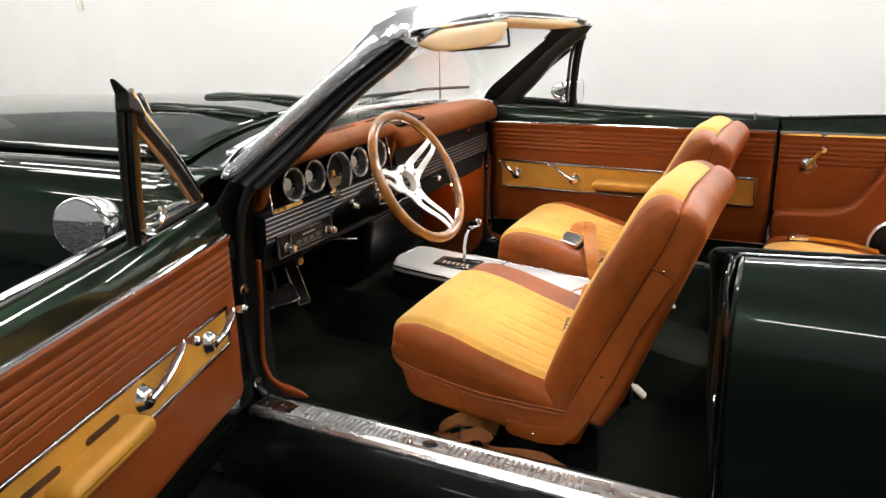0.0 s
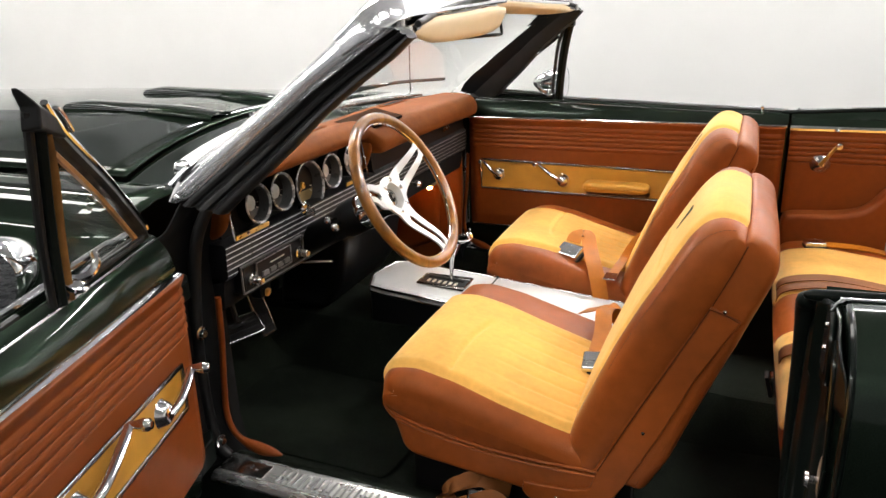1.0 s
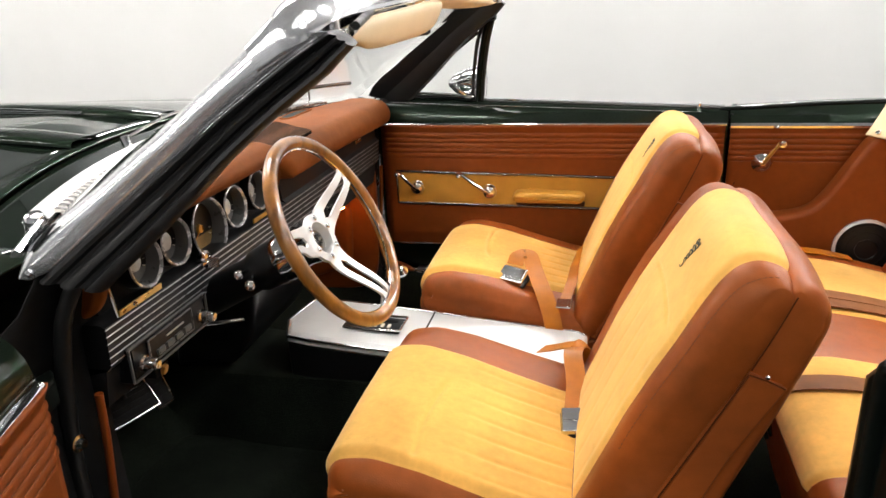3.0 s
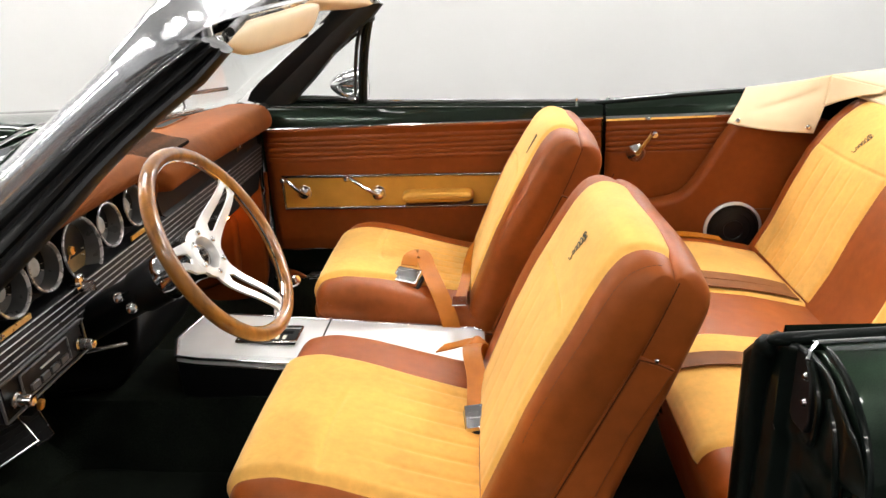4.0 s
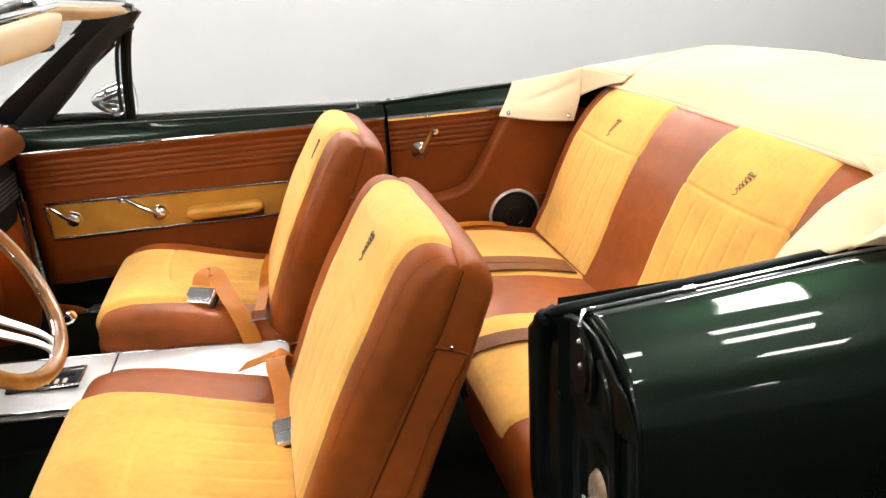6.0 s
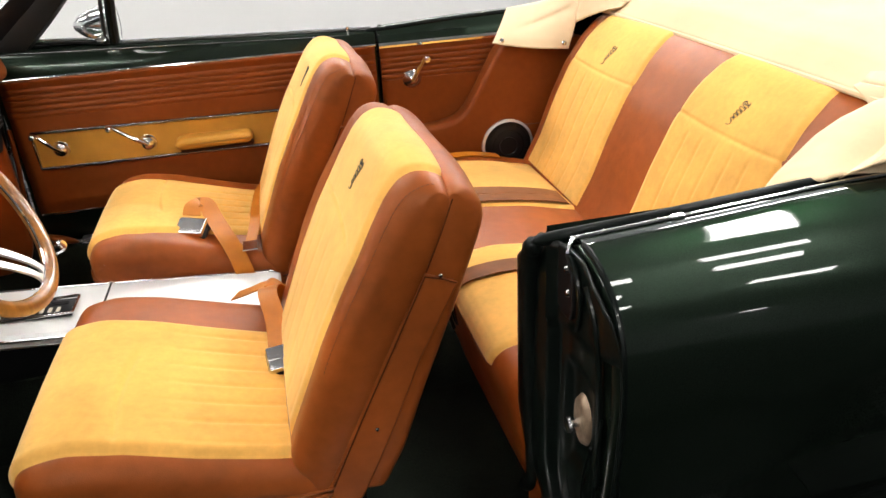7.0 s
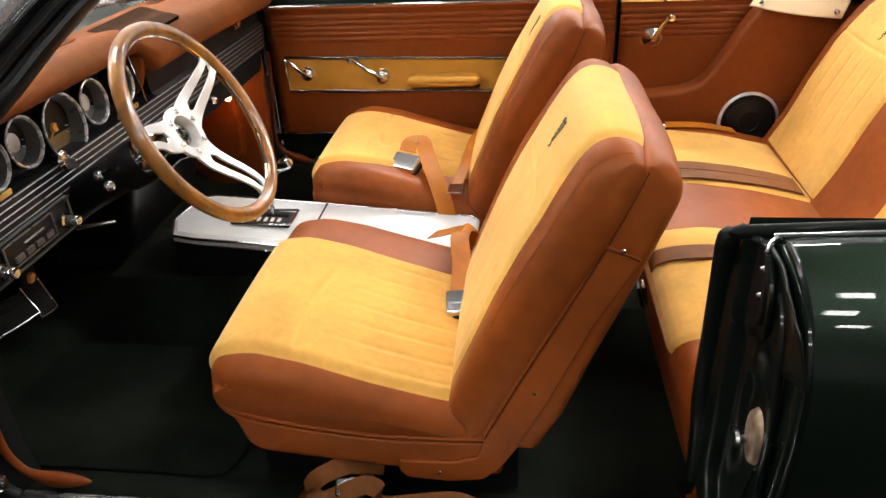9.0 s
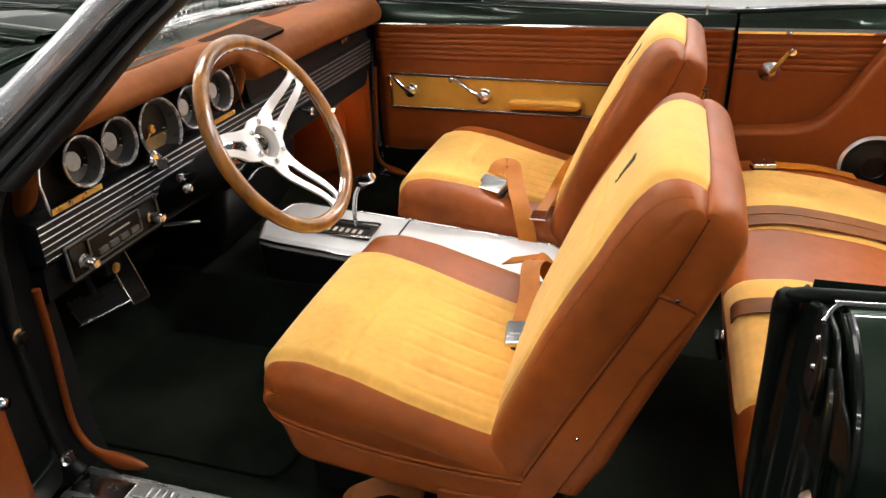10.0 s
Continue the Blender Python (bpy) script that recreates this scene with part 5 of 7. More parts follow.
def frame_path(n=14):
    """The middle of the frame: up the near post, round the corner, along the header and down again."""
    half = [Vector((lerp(-0.455, -0.008, f) - 0.004 * math.sin(math.pi * f), -lerp(0.738, 0.655, f), lerp(0.916, 1.206, f) + 0.010 * math.sin(math.pi * f))) for f in (k / n for k in range(n + 1))]
    half += [Vector((0.010, -0.645, 1.219)), Vector((0.022, -0.622, 1.231)), Vector((0.026, -0.585, 1.238))]
    half += [Vector((0.026 - 0.045 * (1 - (v / 0.585) ** 2), -v, 1.238 + 0.036 * (1 - (v / 0.585) ** 2))) for v in (0.50, 0.40, 0.30, 0.20, 0.10, 0.0)]
    far = [Vector((p.x, -p.y, p.z)) for p in reversed(half[:-1])]
    return [p + Vector((0, YC, 0)) for p in half + far]


def edge_up(p):
    """How far the bright cover stands out over the frame's middle."""
    if p.z > 1.140:
        mid = soft(p.z, 1.225, 1.240) * max(0.0, 1 - ((p.y - YC) / 0.60) ** 2)
        return lerp(0.032, 0.064, soft(p.z, 1.140, 1.245)) - 0.014 * soft(p.y, 0.3, 0.62) + 0.020 * mid
    return 0.0185 + table(p.z, [(1.0, 0.006), (1.07, 0.010), (1.12, 0.013), (1.20, 0.0165)])


def edge_mid(p):
    """Where the bright cover ends and the black inner post begins."""
    return -0.004 - table(p.z, [(0.92, 0.034), (1.04, 0.031), (1.09, 0.024), (1.14, 0.004), (1.19, -0.012), (1.235, -0.012), (1.25, 0.0)])


def frame_sweep(section, path, lo=None, hi=None):
    rings = []
    for i, p in enumerate(path):
        t = (path[min(i + 1, len(path) - 1)] - path[max(i - 1, 0)]).normalized()
        w = t.cross(NRM).normalized() * -1
        n = w.cross(t).normalized()
        if n.dot(NRM) < 0:
            n = -n
        if lo:
            # the section's first number runs from 0 at one edge to 1 at the other
            rings.append([p + n * lerp(lo(p), hi(p), a) + w * b for a, b in section])
        else:
            rings.append([p + n * a + w * b for a, b in section])
    return loft(rings)


FP = frame_path()
TOP = FP[13:-13]           # corners and header alone; the posts are built apart
NP = 15                     # rows of the path that belong to a post
w_test = (FP[1] - FP[0]).cross(NRM)
OUT = -1.0 if w_test.y > 0 else 1.0


def sec(pts):
    return [(a, b * -OUT) for a, b in pts]


part("frame_cover", frame_sweep(sec([(0.0, -0.020), (0.45, -0.021), (0.80, -0.017), (0.96, -0.008), (1.0, 0.002), (0.95, 0.011), (0.80, 0.018), (0.50, 0.0225), (0.12, 0.0235), (0.0, 0.0215)]), TOP, edge_mid, edge_up), FRAME_METAL, ws, "bright curved metal windshield frame", angle=70)

# the posts, by three lines in the plane of the frame: front edge, joint of metal and rubber, lower edge
P_FRONT = [(-0.392, 0.956), (-0.372, 0.986), (-0.335, 1.018), (-0.280, 1.056), (-0.228, 1.096), (-0.190, 1.124), (-0.152, 1.156), (-0.108, 1.192), (-0.068, 1.226), (-0.046, 1.243)]
P_MID = [(-0.345, 0.945), (-0.312, 0.972), (-0.276, 1.001), (-0.228, 1.039), (-0.186, 1.073), (-0.148, 1.103), (-0.103, 1.141), (-0.055, 1.176), (-0.008, 1.209), (0.041, 1.239)]
P_LOW = [(-0.262, 0.930), (-0.238, 0.952), (-0.206, 0.980), (-0.168, 1.014), (-0.128, 1.052), (-0.090, 1.090), (-0.050, 1.125), (-0.012, 1.155), (0.036, 1.190), (0.066, 1.221)]


def post_line(rows, f):
    q = f * (len(rows) - 1)
    i = min(int(q), len(rows) - 2)
    return np.array(rows[i]) * (1 - (q - i)) + np.array(rows[i + 1]) * (q - i)


def post_sweep(section, sg, a, b, f0=0.0, f1=1.0, n=36):
    """Section points: (0 at line a .. 1 at line b, metres towards the outside)."""
    rings = []
    for k in range(n + 1):
        f = lerp(f0, f1, k / n)
        A, B = post_line(a, f), post_line(b, f)
        ring = []
        for t, out in section(f):
            x, z = A + (B - A) * t
            ring.append((x, YC + sg * (lerp(0.770, 0.655, (z - 0.945) / 0.295) + out), z))
        rings.append(ring)
    return loft(rings)


def metal_section(f):
    """A forward facet and a side facet with a soft ridge between, closing to a round foot."""
    g = soft(f, -0.01, 0.07)
    return [(0.5 + (t - 0.5) * lerp(0.55, 1, g), o * lerp(0.5, 1, g)) for t, o in ((0.0, -0.016), (0.10, -0.007), (0.22, 0.002), (0.34, 0.0095), (0.43, 0.0130), (0.52, 0.0125), (0.66, 0.0090), (0.80, 0.0055), (0.93, 0.002), (1.0, -0.003), (1.02, -0.030), (0.5, -0.034), (0.05, -0.030))]


def rubber_section(f):
    return [(-0.03, -0.004), (0.02, 0.001), (0.10, 0.003), (0.18, 0.000), (0.23, -0.007), (0.30, -0.009), (0.36, -0.003), (0.46, -0.001), (0.56, -0.004), (0.60, -0.013), (0.68, -0.015), (0.74, -0.009), (0.86, -0.010), (0.96, -0.016), (1.0, -0.026), (0.9, -0.045), (0.5, -0.050), (0.0, -0.040)]


for sg, nm in SIDES:
    part("post_cover", post_sweep(metal_section, sg, P_FRONT, P_MID), FRAME_METAL, ws, "bright metal windshield post cover", angle=60)
    part("post_inner", post_sweep(rubber_section, sg, P_MID, P_LOW), RUBBER, ws, "black ribbed rubber windshield post", angle=45)
    part("post_bead", post_sweep(lambda f: [(0.03 + 0.022 * math.cos(q), 0.001 + 0.0016 * math.sin(q)) for q in np.linspace(0, 2 * math.pi, 8, endpoint=False)], sg, P_MID, P_LOW, 0.62, 0.97), CHROME, ws, "thin bright bead along the post", angle=80)
    part("post_garnish", post_sweep(lambda f: [(0.02, -0.031), (0.5, -0.036), (1.0, -0.032), (1.0, -0.040), (0.5, -0.044), (0.02, -0.038)], sg, P_FRONT, P_MID), BLACK_PLASTIC, ws, "black inner garnish of the post", angle=60)
    slot = [(-0.352, 0.985), (-0.345, 0.996), (-0.330, 1.012), (-0.318, 1.020), (-0.330, 1.006), (-0.344, 0.988)]
    part("foot_slot", loft([[(x, YC + sg * (lerp(0.770, 0.655, (z - 0.945) / 0.295) + o), z) for x, z in slot] for o in (0.004, 0.0115)]), MATT_BLACK, ws, "dark slot in the foot of the post", smooth=False)
    part("post_screw", revolve([(0, 0.004), (0.004, 0.003), (0.006, 0)], (-0.352, YC + sg * 0.774, 0.960), (0, sg, 0.3), 12), CHROME, ws)
part("header_inner", frame_sweep(sec([(-0.001, -0.024), (-0.012, -0.022), (-0.020, -0.004), (-0.018, 0.014), (-0.008, 0.020)]), FP[NP + 2:len(FP) - NP - 2]), DARK_CHROME, ws, "dark header rail", angle=50)
part("header_seal", frame_sweep(sec([(-0.010 + 0.006 * math.cos(q), 0.022 + 0.006 * math.sin(q)) for q in np.linspace(0, 2 * math.pi, 8, endpoint=False)]), FP[NP + 2:len(FP) - NP - 2]), RUBBER, ws, angle=80)
part("header_latch", obox((0.020, YC - 0.135, 1.266), (0.030, 0.040, 0.026), (0, -15, 0)), CHROME, ws, "bright visor bracket", bevel=0.006)
for sg in (-1, 1):
    part("corner_bracket", obox((0.034, YC + sg * 0.600, 1.232), (0.022, 0.035, 0.014), (0, 0, sg * -8)), WORN_CHROME, ws, bevel=0.005)


def glass_pt(u, v):
    y = (v - 0.5) * 2
    a = Vector((-0.43 - 0.20 * (1 - y * y), YC + 0.70 * y, 0.945 + 0.015 * (1 - y * y)))
    return a.lerp(header_pt(y, -0.030, -0.010), u) + Vector((0, 0, 0.02 * math.sin(math.pi * u)))


gl = part("glass", sheet(glass_pt, 10, 24), GLASS, ws, "clear windshield glass", solid=0.004)
gl.visible_shadow = False
part("lower_moulding", tube([glass_pt(0.0, k / 24) + Vector((-0.01, 0, 0.006)) for k in range(25)], 0.009, 8), CHROME, ws, "bright lower moulding")

# wipers
for y0, y1 in ((-0.06, 0.34), (0.24, 0.70)):
    wp = thing("windshield_wiper", "slim windshield wiper resting at the foot of the glass", "wiper", "wipers")
    a, b = glass_pt(0.13, (y1 - YC) / 1.4 + 0.5), glass_pt(0.10, (y0 - YC) / 1.4 + 0.5)
    a, b = a + Vector((-0.02, 0, 0.018)), b + Vector((-0.03, 0, 0.012))
    m = (a + b) / 2 + Vector((-0.012, 0, 0.012))
    part("blade", tube(smooth_path([a, m, b], 6), 0.006, 6), RUBBER, wp, "black wiper blade")
    part("arm", tube(smooth_path([m, m + Vector((-0.03, -0.10, 0.004)), b + Vector((-0.05, -0.03, -0.006))], 6), 0.0045, 6, flat=0.6), WORN_CHROME, wp, "chrome wiper arm")
    part("pivot", revolve([(0, 0.03), (0.010, 0.028), (0.012, 0.0)], b + Vector((-0.05, -0.03, -0.03)), (-0.3, 0, 1), 12), CHROME, wp)

ant = thing("radio_antenna", "thin straight radio antenna on the far fender", "antenna")
part("mast", tube([(-0.632, 0.862, 0.925), (-0.622, 0.862, 1.75)], [0.0028, 0.0018], 8), DARK_CHROME, ant)
part("base", revolve([(0, 0.03), (0.008, 0.028), (0.016, 0.006), (0.018, 0)], (-0.632, 0.862, 0.90), (0, 0, 1), 16), CHROME, ant)


# ---- sun visors and inside mirror ----
def visor(top0, top1, low0, low1, label, blunt):
    """A padded visor between an upper edge and a lower edge, each from the hinge to the inner end."""
    t = thing("sun_visor", label, "sun visor", "sun visors")
    top0, top1, low0, low1 = (Vector(p) for p in (top0, top1, low0, low1))

    def P(u, v):
        a, b = top0.lerp(top1, u), low0.lerp(low1, u)
        grow = 0.12 + 0.88 * soft(u, -0.05, 0.32)
        shrink = lerp(blunt, 1.0, soft(1 - u, 0, 0.16))
        c = a.lerp(b, 0.5 * (1 - 0.3 * (1 - grow)))
        d = (b - a) * 0.5 * grow * shrink
        n = d.cross(top1 - top0).normalized() * 0.0115 * (0.65 + 0.35 * soft(min(u, 1 - u), 0, 0.06))
        q = 2 * math.pi * v
        e = lambda s: math.copysign(abs(s) ** 0.75, s)
        return c + d * e(math.cos(q)) + n * e(math.sin(q)) + Vector((0, 0, -0.003 * math.sin(math.pi * u)))

    us = [0, 0.012, 0.035, 0.07, 0.12, 0.18, 0.26, 0.36, 0.48, 0.6, 0.72, 0.82, 0.90, 0.95, 0.98, 0.995, 1.0]
    part("pad", loft([[P(u, k / 20) for k in range(20)] for u in us]), CREAM, t, "cream vinyl visor pad", angle=80)
    part("rod", tube([top0.lerp(top1, f) + Vector((-0.006, 0, 0.006)) for f in (-0.05, 0.3, 0.7, 1.02)], 0.0045, 8), CHROME, t, "chrome visor rod")
    part("hinge", revolve([(0, 0.02), (0.008, 0.018), (0.010, 0)], top0 + Vector((-0.004, 0, -0.012)), (0, 0, 1), 14), WORN_CHROME, t)
    part("edge_piping", tube([P(u, 0.5) for u in us[2:-2]], 0.0016, 5), CREAM, t)
    return t


visor((0.034, -0.560, 1.246), (0.062, -0.085, 1.262), (0.024, -0.555, 1.205), (0.036, -0.095, 1.204), "cream vinyl sun visor turned down, driving side", 0.75)
visor((0.052, 0.655, 1.238), (0.030, -0.060, 1.268), (0.018, 0.640, 1.222), (-0.030, -0.050, 1.252), "cream vinyl sun visor folded up, passenger side", 0.8)

rm = thing("rear_view_mirror", "wide rear view mirror in a thin black frame", "mirror", at=(-0.072, 0.028, 1.203))
rm.matrix_basis = pose(-0.072, 0.028, 1.212, 0, -8, -26)
out = [(0.112 * max(-1, min(1, math.cos(a) / 0.75)), 0.026 * max(-1, min(1, 1.6 * math.sin(a)))) for a in np.linspace(0, 2 * math.pi, 40, endpoint=False)]
part("frame", tube([(0.0, y, z) for y, z in out], 0.0045, 8, loop=True, up=(1, 0, 0)), BLACK_PLASTIC, rm, "thin black mirror frame")
part("mirror_glass", loft([[(x, y, z) for y, z in out] for x in (-0.003, 0.001)]), MIRROR, rm, "mirror glass", smooth=False)
part("mirror_shell", loft([[(-0.004, y, z) for y, z in out], [(-0.014, y * 0.9, z * 0.8) for y, z in out]]), BLACK_PLASTIC, rm, bevel=0.002)
part("stalk", tube(smooth_path([(-0.012, 0.0, 0.0), (-0.016, 0.004, 0.03), (0.0, 0.010, 0.062)], 5), 0.006, 8), CHROME, rm, "chrome mirror stalk")


# ---- dashboard ----
dash = thing("dashboard", "brown padded dashboard with black fluted fascia and round gauges", "dashboard")
D0, D1 = -0.622, 0.690


def dash_lip(y):
    """x of the pad's rear lip; the pad steps forward over the gauges."""
    return -0.300 + 0.018 * soft(y, 0.2, 0.65)


def pad(u, v):
    y = lerp(D0, D1, v)
    e = min(y - D0, D1 - y)
    rd = 0.055
    k = 0 if e > rd else 1 - math.sqrt(max(0, 1 - ((rd - e) / rd) ** 2))
    over = soft(y, -0.055, -0.005)              # 0 over the gauges, 1 elsewhere
    lip = lerp(-0.322, dash_lip(y), over) - 0.030 * k
    zt = 0.967 - 0.022 * k + 0.018 * (1 - over) * soft(y, -0.62, -0.50)
    low = lerp(0.939, 0.893, over)
    front = -0.415 - 0.185 * (1 - ((y - YC) / 0.70) ** 2)
    mid = lerp(front, lip, 0.5)
    h = (zt - low)
    prof = [(front, 0.953), (lerp(front, mid, 0.4), 0.962), (mid, 0.967 - 0.010 * k), (lip - 0.055, zt), (lip - 0.022, zt - 0.10 * h), (lip - 0.004, zt - 0.40 * h), (lip, zt - 0.70 * h), (lip - 0.008, low + 0.06 * h), (lip - 0.030, low), (lip - 0.065, low)]
    q = u * (len(prof) - 1)
    i = min(int(q), len(prof) - 2)
    f = q - i
    p0, p1, p2, p3 = prof[max(i - 1, 0)], prof[i], prof[i + 1], prof[min(i + 2, len(prof) - 1)]
    x, z = (0.5 * ((2 * b) + (c - a) * f + (2 * a - 5 * b + 4 * c - e2) * f * f + (3 * b - a - 3 * c + e2) * f ** 3) for a, b, c, e2 in zip(p0, p1, p2, p3))
    return Vector((x, y, z))


part("dash_pad", sheet(pad, 66, 130), PAD, dash, "brown suede dash pad", solid=0.006, offset=-1, angle=70)
# end cheeks of the gauge hood
for yy, wd in ((-0.617, 0.015), (-0.030, 0.009)):
    ch = Pillow([(-0.42, 0.842), (-0.366, 0.844), (-0.344, 0.866), (-0.328, 0.91), (-0.324, 0.962), (-0.42, 0.962)], yy - wd, yy + wd, min(0.018, wd * 0.8), 60, 4)
    part("hood_cheek", ch.mesh(3), PAD, dash, angle=60)
# centre speaker grille and defroster slots in the pad
gp = round_poly([(-0.470, 0.020), (-0.480, 0.285), (-0.325, 0.165), (-0.318, -0.025)], 60, 2)
GRILLE_CLOTH = vary(principled("grille_cloth_brown", (0.010, 0.006, 0.004), 1.0, spec=0.0), 300, 0.4)
part("speaker_grille", loft([[(x, y, 0.9625 + dz) for x, y in gp] for dz in (0.0, 0.005)]), GRILLE_CLOTH, dash, "dark brown perforated speaker grille", smooth=False)
GRILLE_MESH = principled("grille_mesh_brown", (0.060, 0.025, 0.011), 0.8, spec=0.1)
for k in range(34):
    f = (k + 0.7) / 35
    part("grille_wire", tube([Vector((-0.470, 0.024, 0.9675)).lerp(Vector((-0.318, -0.020, 0.9675)), f), Vector((-0.478, 0.278, 0.9675)).lerp(Vector((-0.326, 0.162, 0.9675)), f)], 0.0013, 5), GRILLE_MESH, dash)


def pad_top(x, y):
    """Height of the pad's upper face."""
    return table(x, [tuple(pad(u, (y - D0) / (D1 - D0)).xz) for u in np.linspace(0.0, 0.33, 24)])


for xc, y0, y1 in ((-0.462, -0.250, -0.055), (-0.478, 0.318, 0.480)):
    sl = round_poly([(xc - 0.016, y0 + 0.020), (xc - 0.026, y1 - 0.012), (xc + 0.000, y1 + 0.004), (xc + 0.022, y1), (xc + 0.024, y0), (xc + 0.004, y0 - 0.006)], 40, 3)
    part("defroster_slot", loft([[(x, y, pad_top(x, y) + dz) for x, y in sl] for dz in (-0.004, 0.0022)]), MATT_BLACK, dash, "dark defroster slot", smooth=False)
    part("slot_rim", tube([(x, y, pad_top(x, y) + 0.0015) for x, y in sl], 0.0028, 6, loop=True), PAD, dash)
# fascia
fx = -0.348
part("gauge_bed", box(-0.385, -0.372, -0.600, -0.040, 0.830, 0.945), BLACK_PLASTIC, dash, "black gauge bed")
part("fascia", loft([[(x, y, z) for x, z in ((-0.42, 0.90), (-0.352, 0.895), (-0.346, 0.842), (-0.338, 0.835), (-0.342, 0.770), (-0.350, 0.762), (-0.42, 0.74))] for y in (0.0, 0.35, 0.686)]), BLACK_PLASTIC, dash, "black dashboard fascia", angle=30)
part("fascia", loft([[(x, y, z) for x, z in ((-0.40, 0.838), (-0.346, 0.838), (-0.338, 0.834), (-0.342, 0.770), (-0.350, 0.762), (-0.42, 0.74))] for y in (-0.632, -0.30, 0.0)]), BLACK_PLASTIC, dash, "black dashboard fascia", angle=30)
for k in range(6):
    z = 0.831 - 0.0115 * k
    part("fascia_flute", tube([(-0.3385 - 0.0007 * k, -0.632, z), (-0.3385 - 0.0007 * k, 0.684, z)], 0.0012, 6), FLUTE, dash, "thin bright flute")
part("gilded_strip", obox((-0.3365, -0.545, 0.8430), (0.004, 0.110, 0.010), (0, 8, 0)), BRASS, dash, "gilded strip under the gauges", bevel=0.001)
part("gilded_strip", obox((-0.3365, -0.12, 0.8445), (0.004, 0.08, 0.010), (0, 8, 0)), BRASS, dash, "gilded strip under the gauges", bevel=0.001)
part("strip_screw", revolve([(0, 0.004), (0.003, 0.003), (0.004, 0)], (-0.334, -0.563, 0.8445), (1, 0, 0), 10), CHROME, dash)
part("cluster_edge", tube([(-0.338, -0.600, 0.838), (-0.352, -0.592, 0.885), (-0.360, -0.575, 0.915)], 0.0025, 6), CHROME, dash)
part("cluster_edge", tube([(-0.338, -0.042, 0.838), (-0.345, -0.042, 0.89), (-0.352, -0.045, 0.935)], 0.0025, 6), CHROME, dash)
for y, z, r, face in ((-0.500, 0.888, 0.0415, GAUGE_FACE), (-0.411, 0.891, 0.0415, GAUGE_FACE), (-0.302, 0.878, 0.0570, GAUGE_GOLD), (-0.201, 0.889, 0.0415, GAUGE_FACE), (-0.098, 0.894, 0.0415, GAUGE_FACE)):
    ax = Vector((1, 0, 0.10)).normalized()
    g = part("gauge", revolve([(r + 0.0005, -0.030), (r + 0.0005, -0.0005), (r - 0.003, -0.0005)], (fx, y, z), ax, 40), BLACK_PLASTIC, dash, "round gauge with a thin chrome bezel", angle=40)
    part("bezel", revolve([(r + 0.0012, -0.0008), (r + 0.0008, 0.0018), (r - 0.0012, 0.0026), (r - 0.0030, 0.0014), (r - 0.0042, -0.002)], (fx, y, z), ax, 40), BEZEL, g, "thin chrome bezel", angle=50)
    part("cup", revolve([(r - 0.0040, -0.002), (r * 0.80, -0.026)], (fx, y, z), ax, 40), GAUGE_CUP, g, "dark gauge cup")
    part("dial", revolve([(r * 0.82, -0.0255), (0, -0.0255)], (fx, y, z), ax, 40), face, g, "gauge dial")
    part("dial_boss", revolve([(r * 0.40, -0.0250), (r * 0.38, -0.018), (r * 0.30, -0.016), (0, -0.016)], (fx, y - 0.1 * r, z + 0.05 * r), ax, 24), DIAL_SILVER, g, "metal dial centre") if r < 0.05 else part("dial_boss", revolve([(r * 0.16, -0.025), (r * 0.13, -0.019), (0, -0.018)], (fx, y, z), ax, 20), BRASS, g)
    up = Vector((-0.10, 0, 1)).normalized()
    n = 11 if r < 0.05 else 15
    bm = bmesh.new()
    for k in range(n):
        a = radians(-120 + 240 * k / (n - 1))
        d = Vector((0, math.sin(a), 0)) + up * math.cos(a)
        c = Vector((fx, y, z)) + ax * -0.0248
        tube([c + d * r * 0.58, c + d * r * 0.72], 0.0008, 4, bm=bm)
    part("dial_marks", bm, PLASTIC_WHITE, g)
    part("needle", tube([Vector((fx, y, z)) + ax * -0.0215, Vector((fx, y, z)) + ax * -0.0215 + (Vector((0, -0.7, 0)) + up * -0.5) * r * 0.62], [0.0014, 0.0006], 5), AMBER, g)
# radio under the fluted fascia
part("radio_body", box(-0.42, -0.338, -0.600, -0.378, 0.722, 0.783), BLACK_PLASTIC, dash, "black radio body", bevel=0.003)
rf = [(-0.334, -0.600, 0.724), (-0.334, -0.378, 0.724), (-0.334, -0.378, 0.782), (-0.334, -0.600, 0.782)]
part("radio_frame", tube([Vector(rf[i]).lerp(Vector(rf[(i + 1) % 4]), f) for i in range(4) for f in (0.02, 0.25, 0.5, 0.75, 0.98)], 0.0024, 6, loop=True, up=(1, 0, 0)), SATIN_DARK, dash, "dull chrome radio frame", angle=60)
part("radio_face", box(-0.338, -0.3345, -0.592, -0.386, 0.730, 0.777), BLACK_PLASTIC, dash, "dark radio face")
part("radio_window", box(-0.3345, -0.330, -0.556, -0.432, 0.736, 0.776), BLACK_PLASTIC, dash, "black radio dial window", bevel=0.002)
part("window_frame", tube([Vector(p).lerp(Vector(q), f) for p, q in (((-0.330, -0.556, 0.736), (-0.330, -0.432, 0.736)), ((-0.330, -0.432, 0.736), (-0.330, -0.432, 0.776)), ((-0.330, -0.432, 0.776), (-0.330, -0.556, 0.776)), ((-0.330, -0.556, 0.776), (-0.330, -0.556, 0.736))) for f in (0.02, 0.5, 0.98)], 0.0018, 6, loop=True, up=(1, 0, 0)), SATIN_DARK, dash)
for k in range(4):
    part("radio_button", box(-0.331, -0.326, -0.540 + 0.026 * k, -0.520 + 0.026 * k, 0.742, 0.752), SATIN_DARK, dash, bevel=0.001)
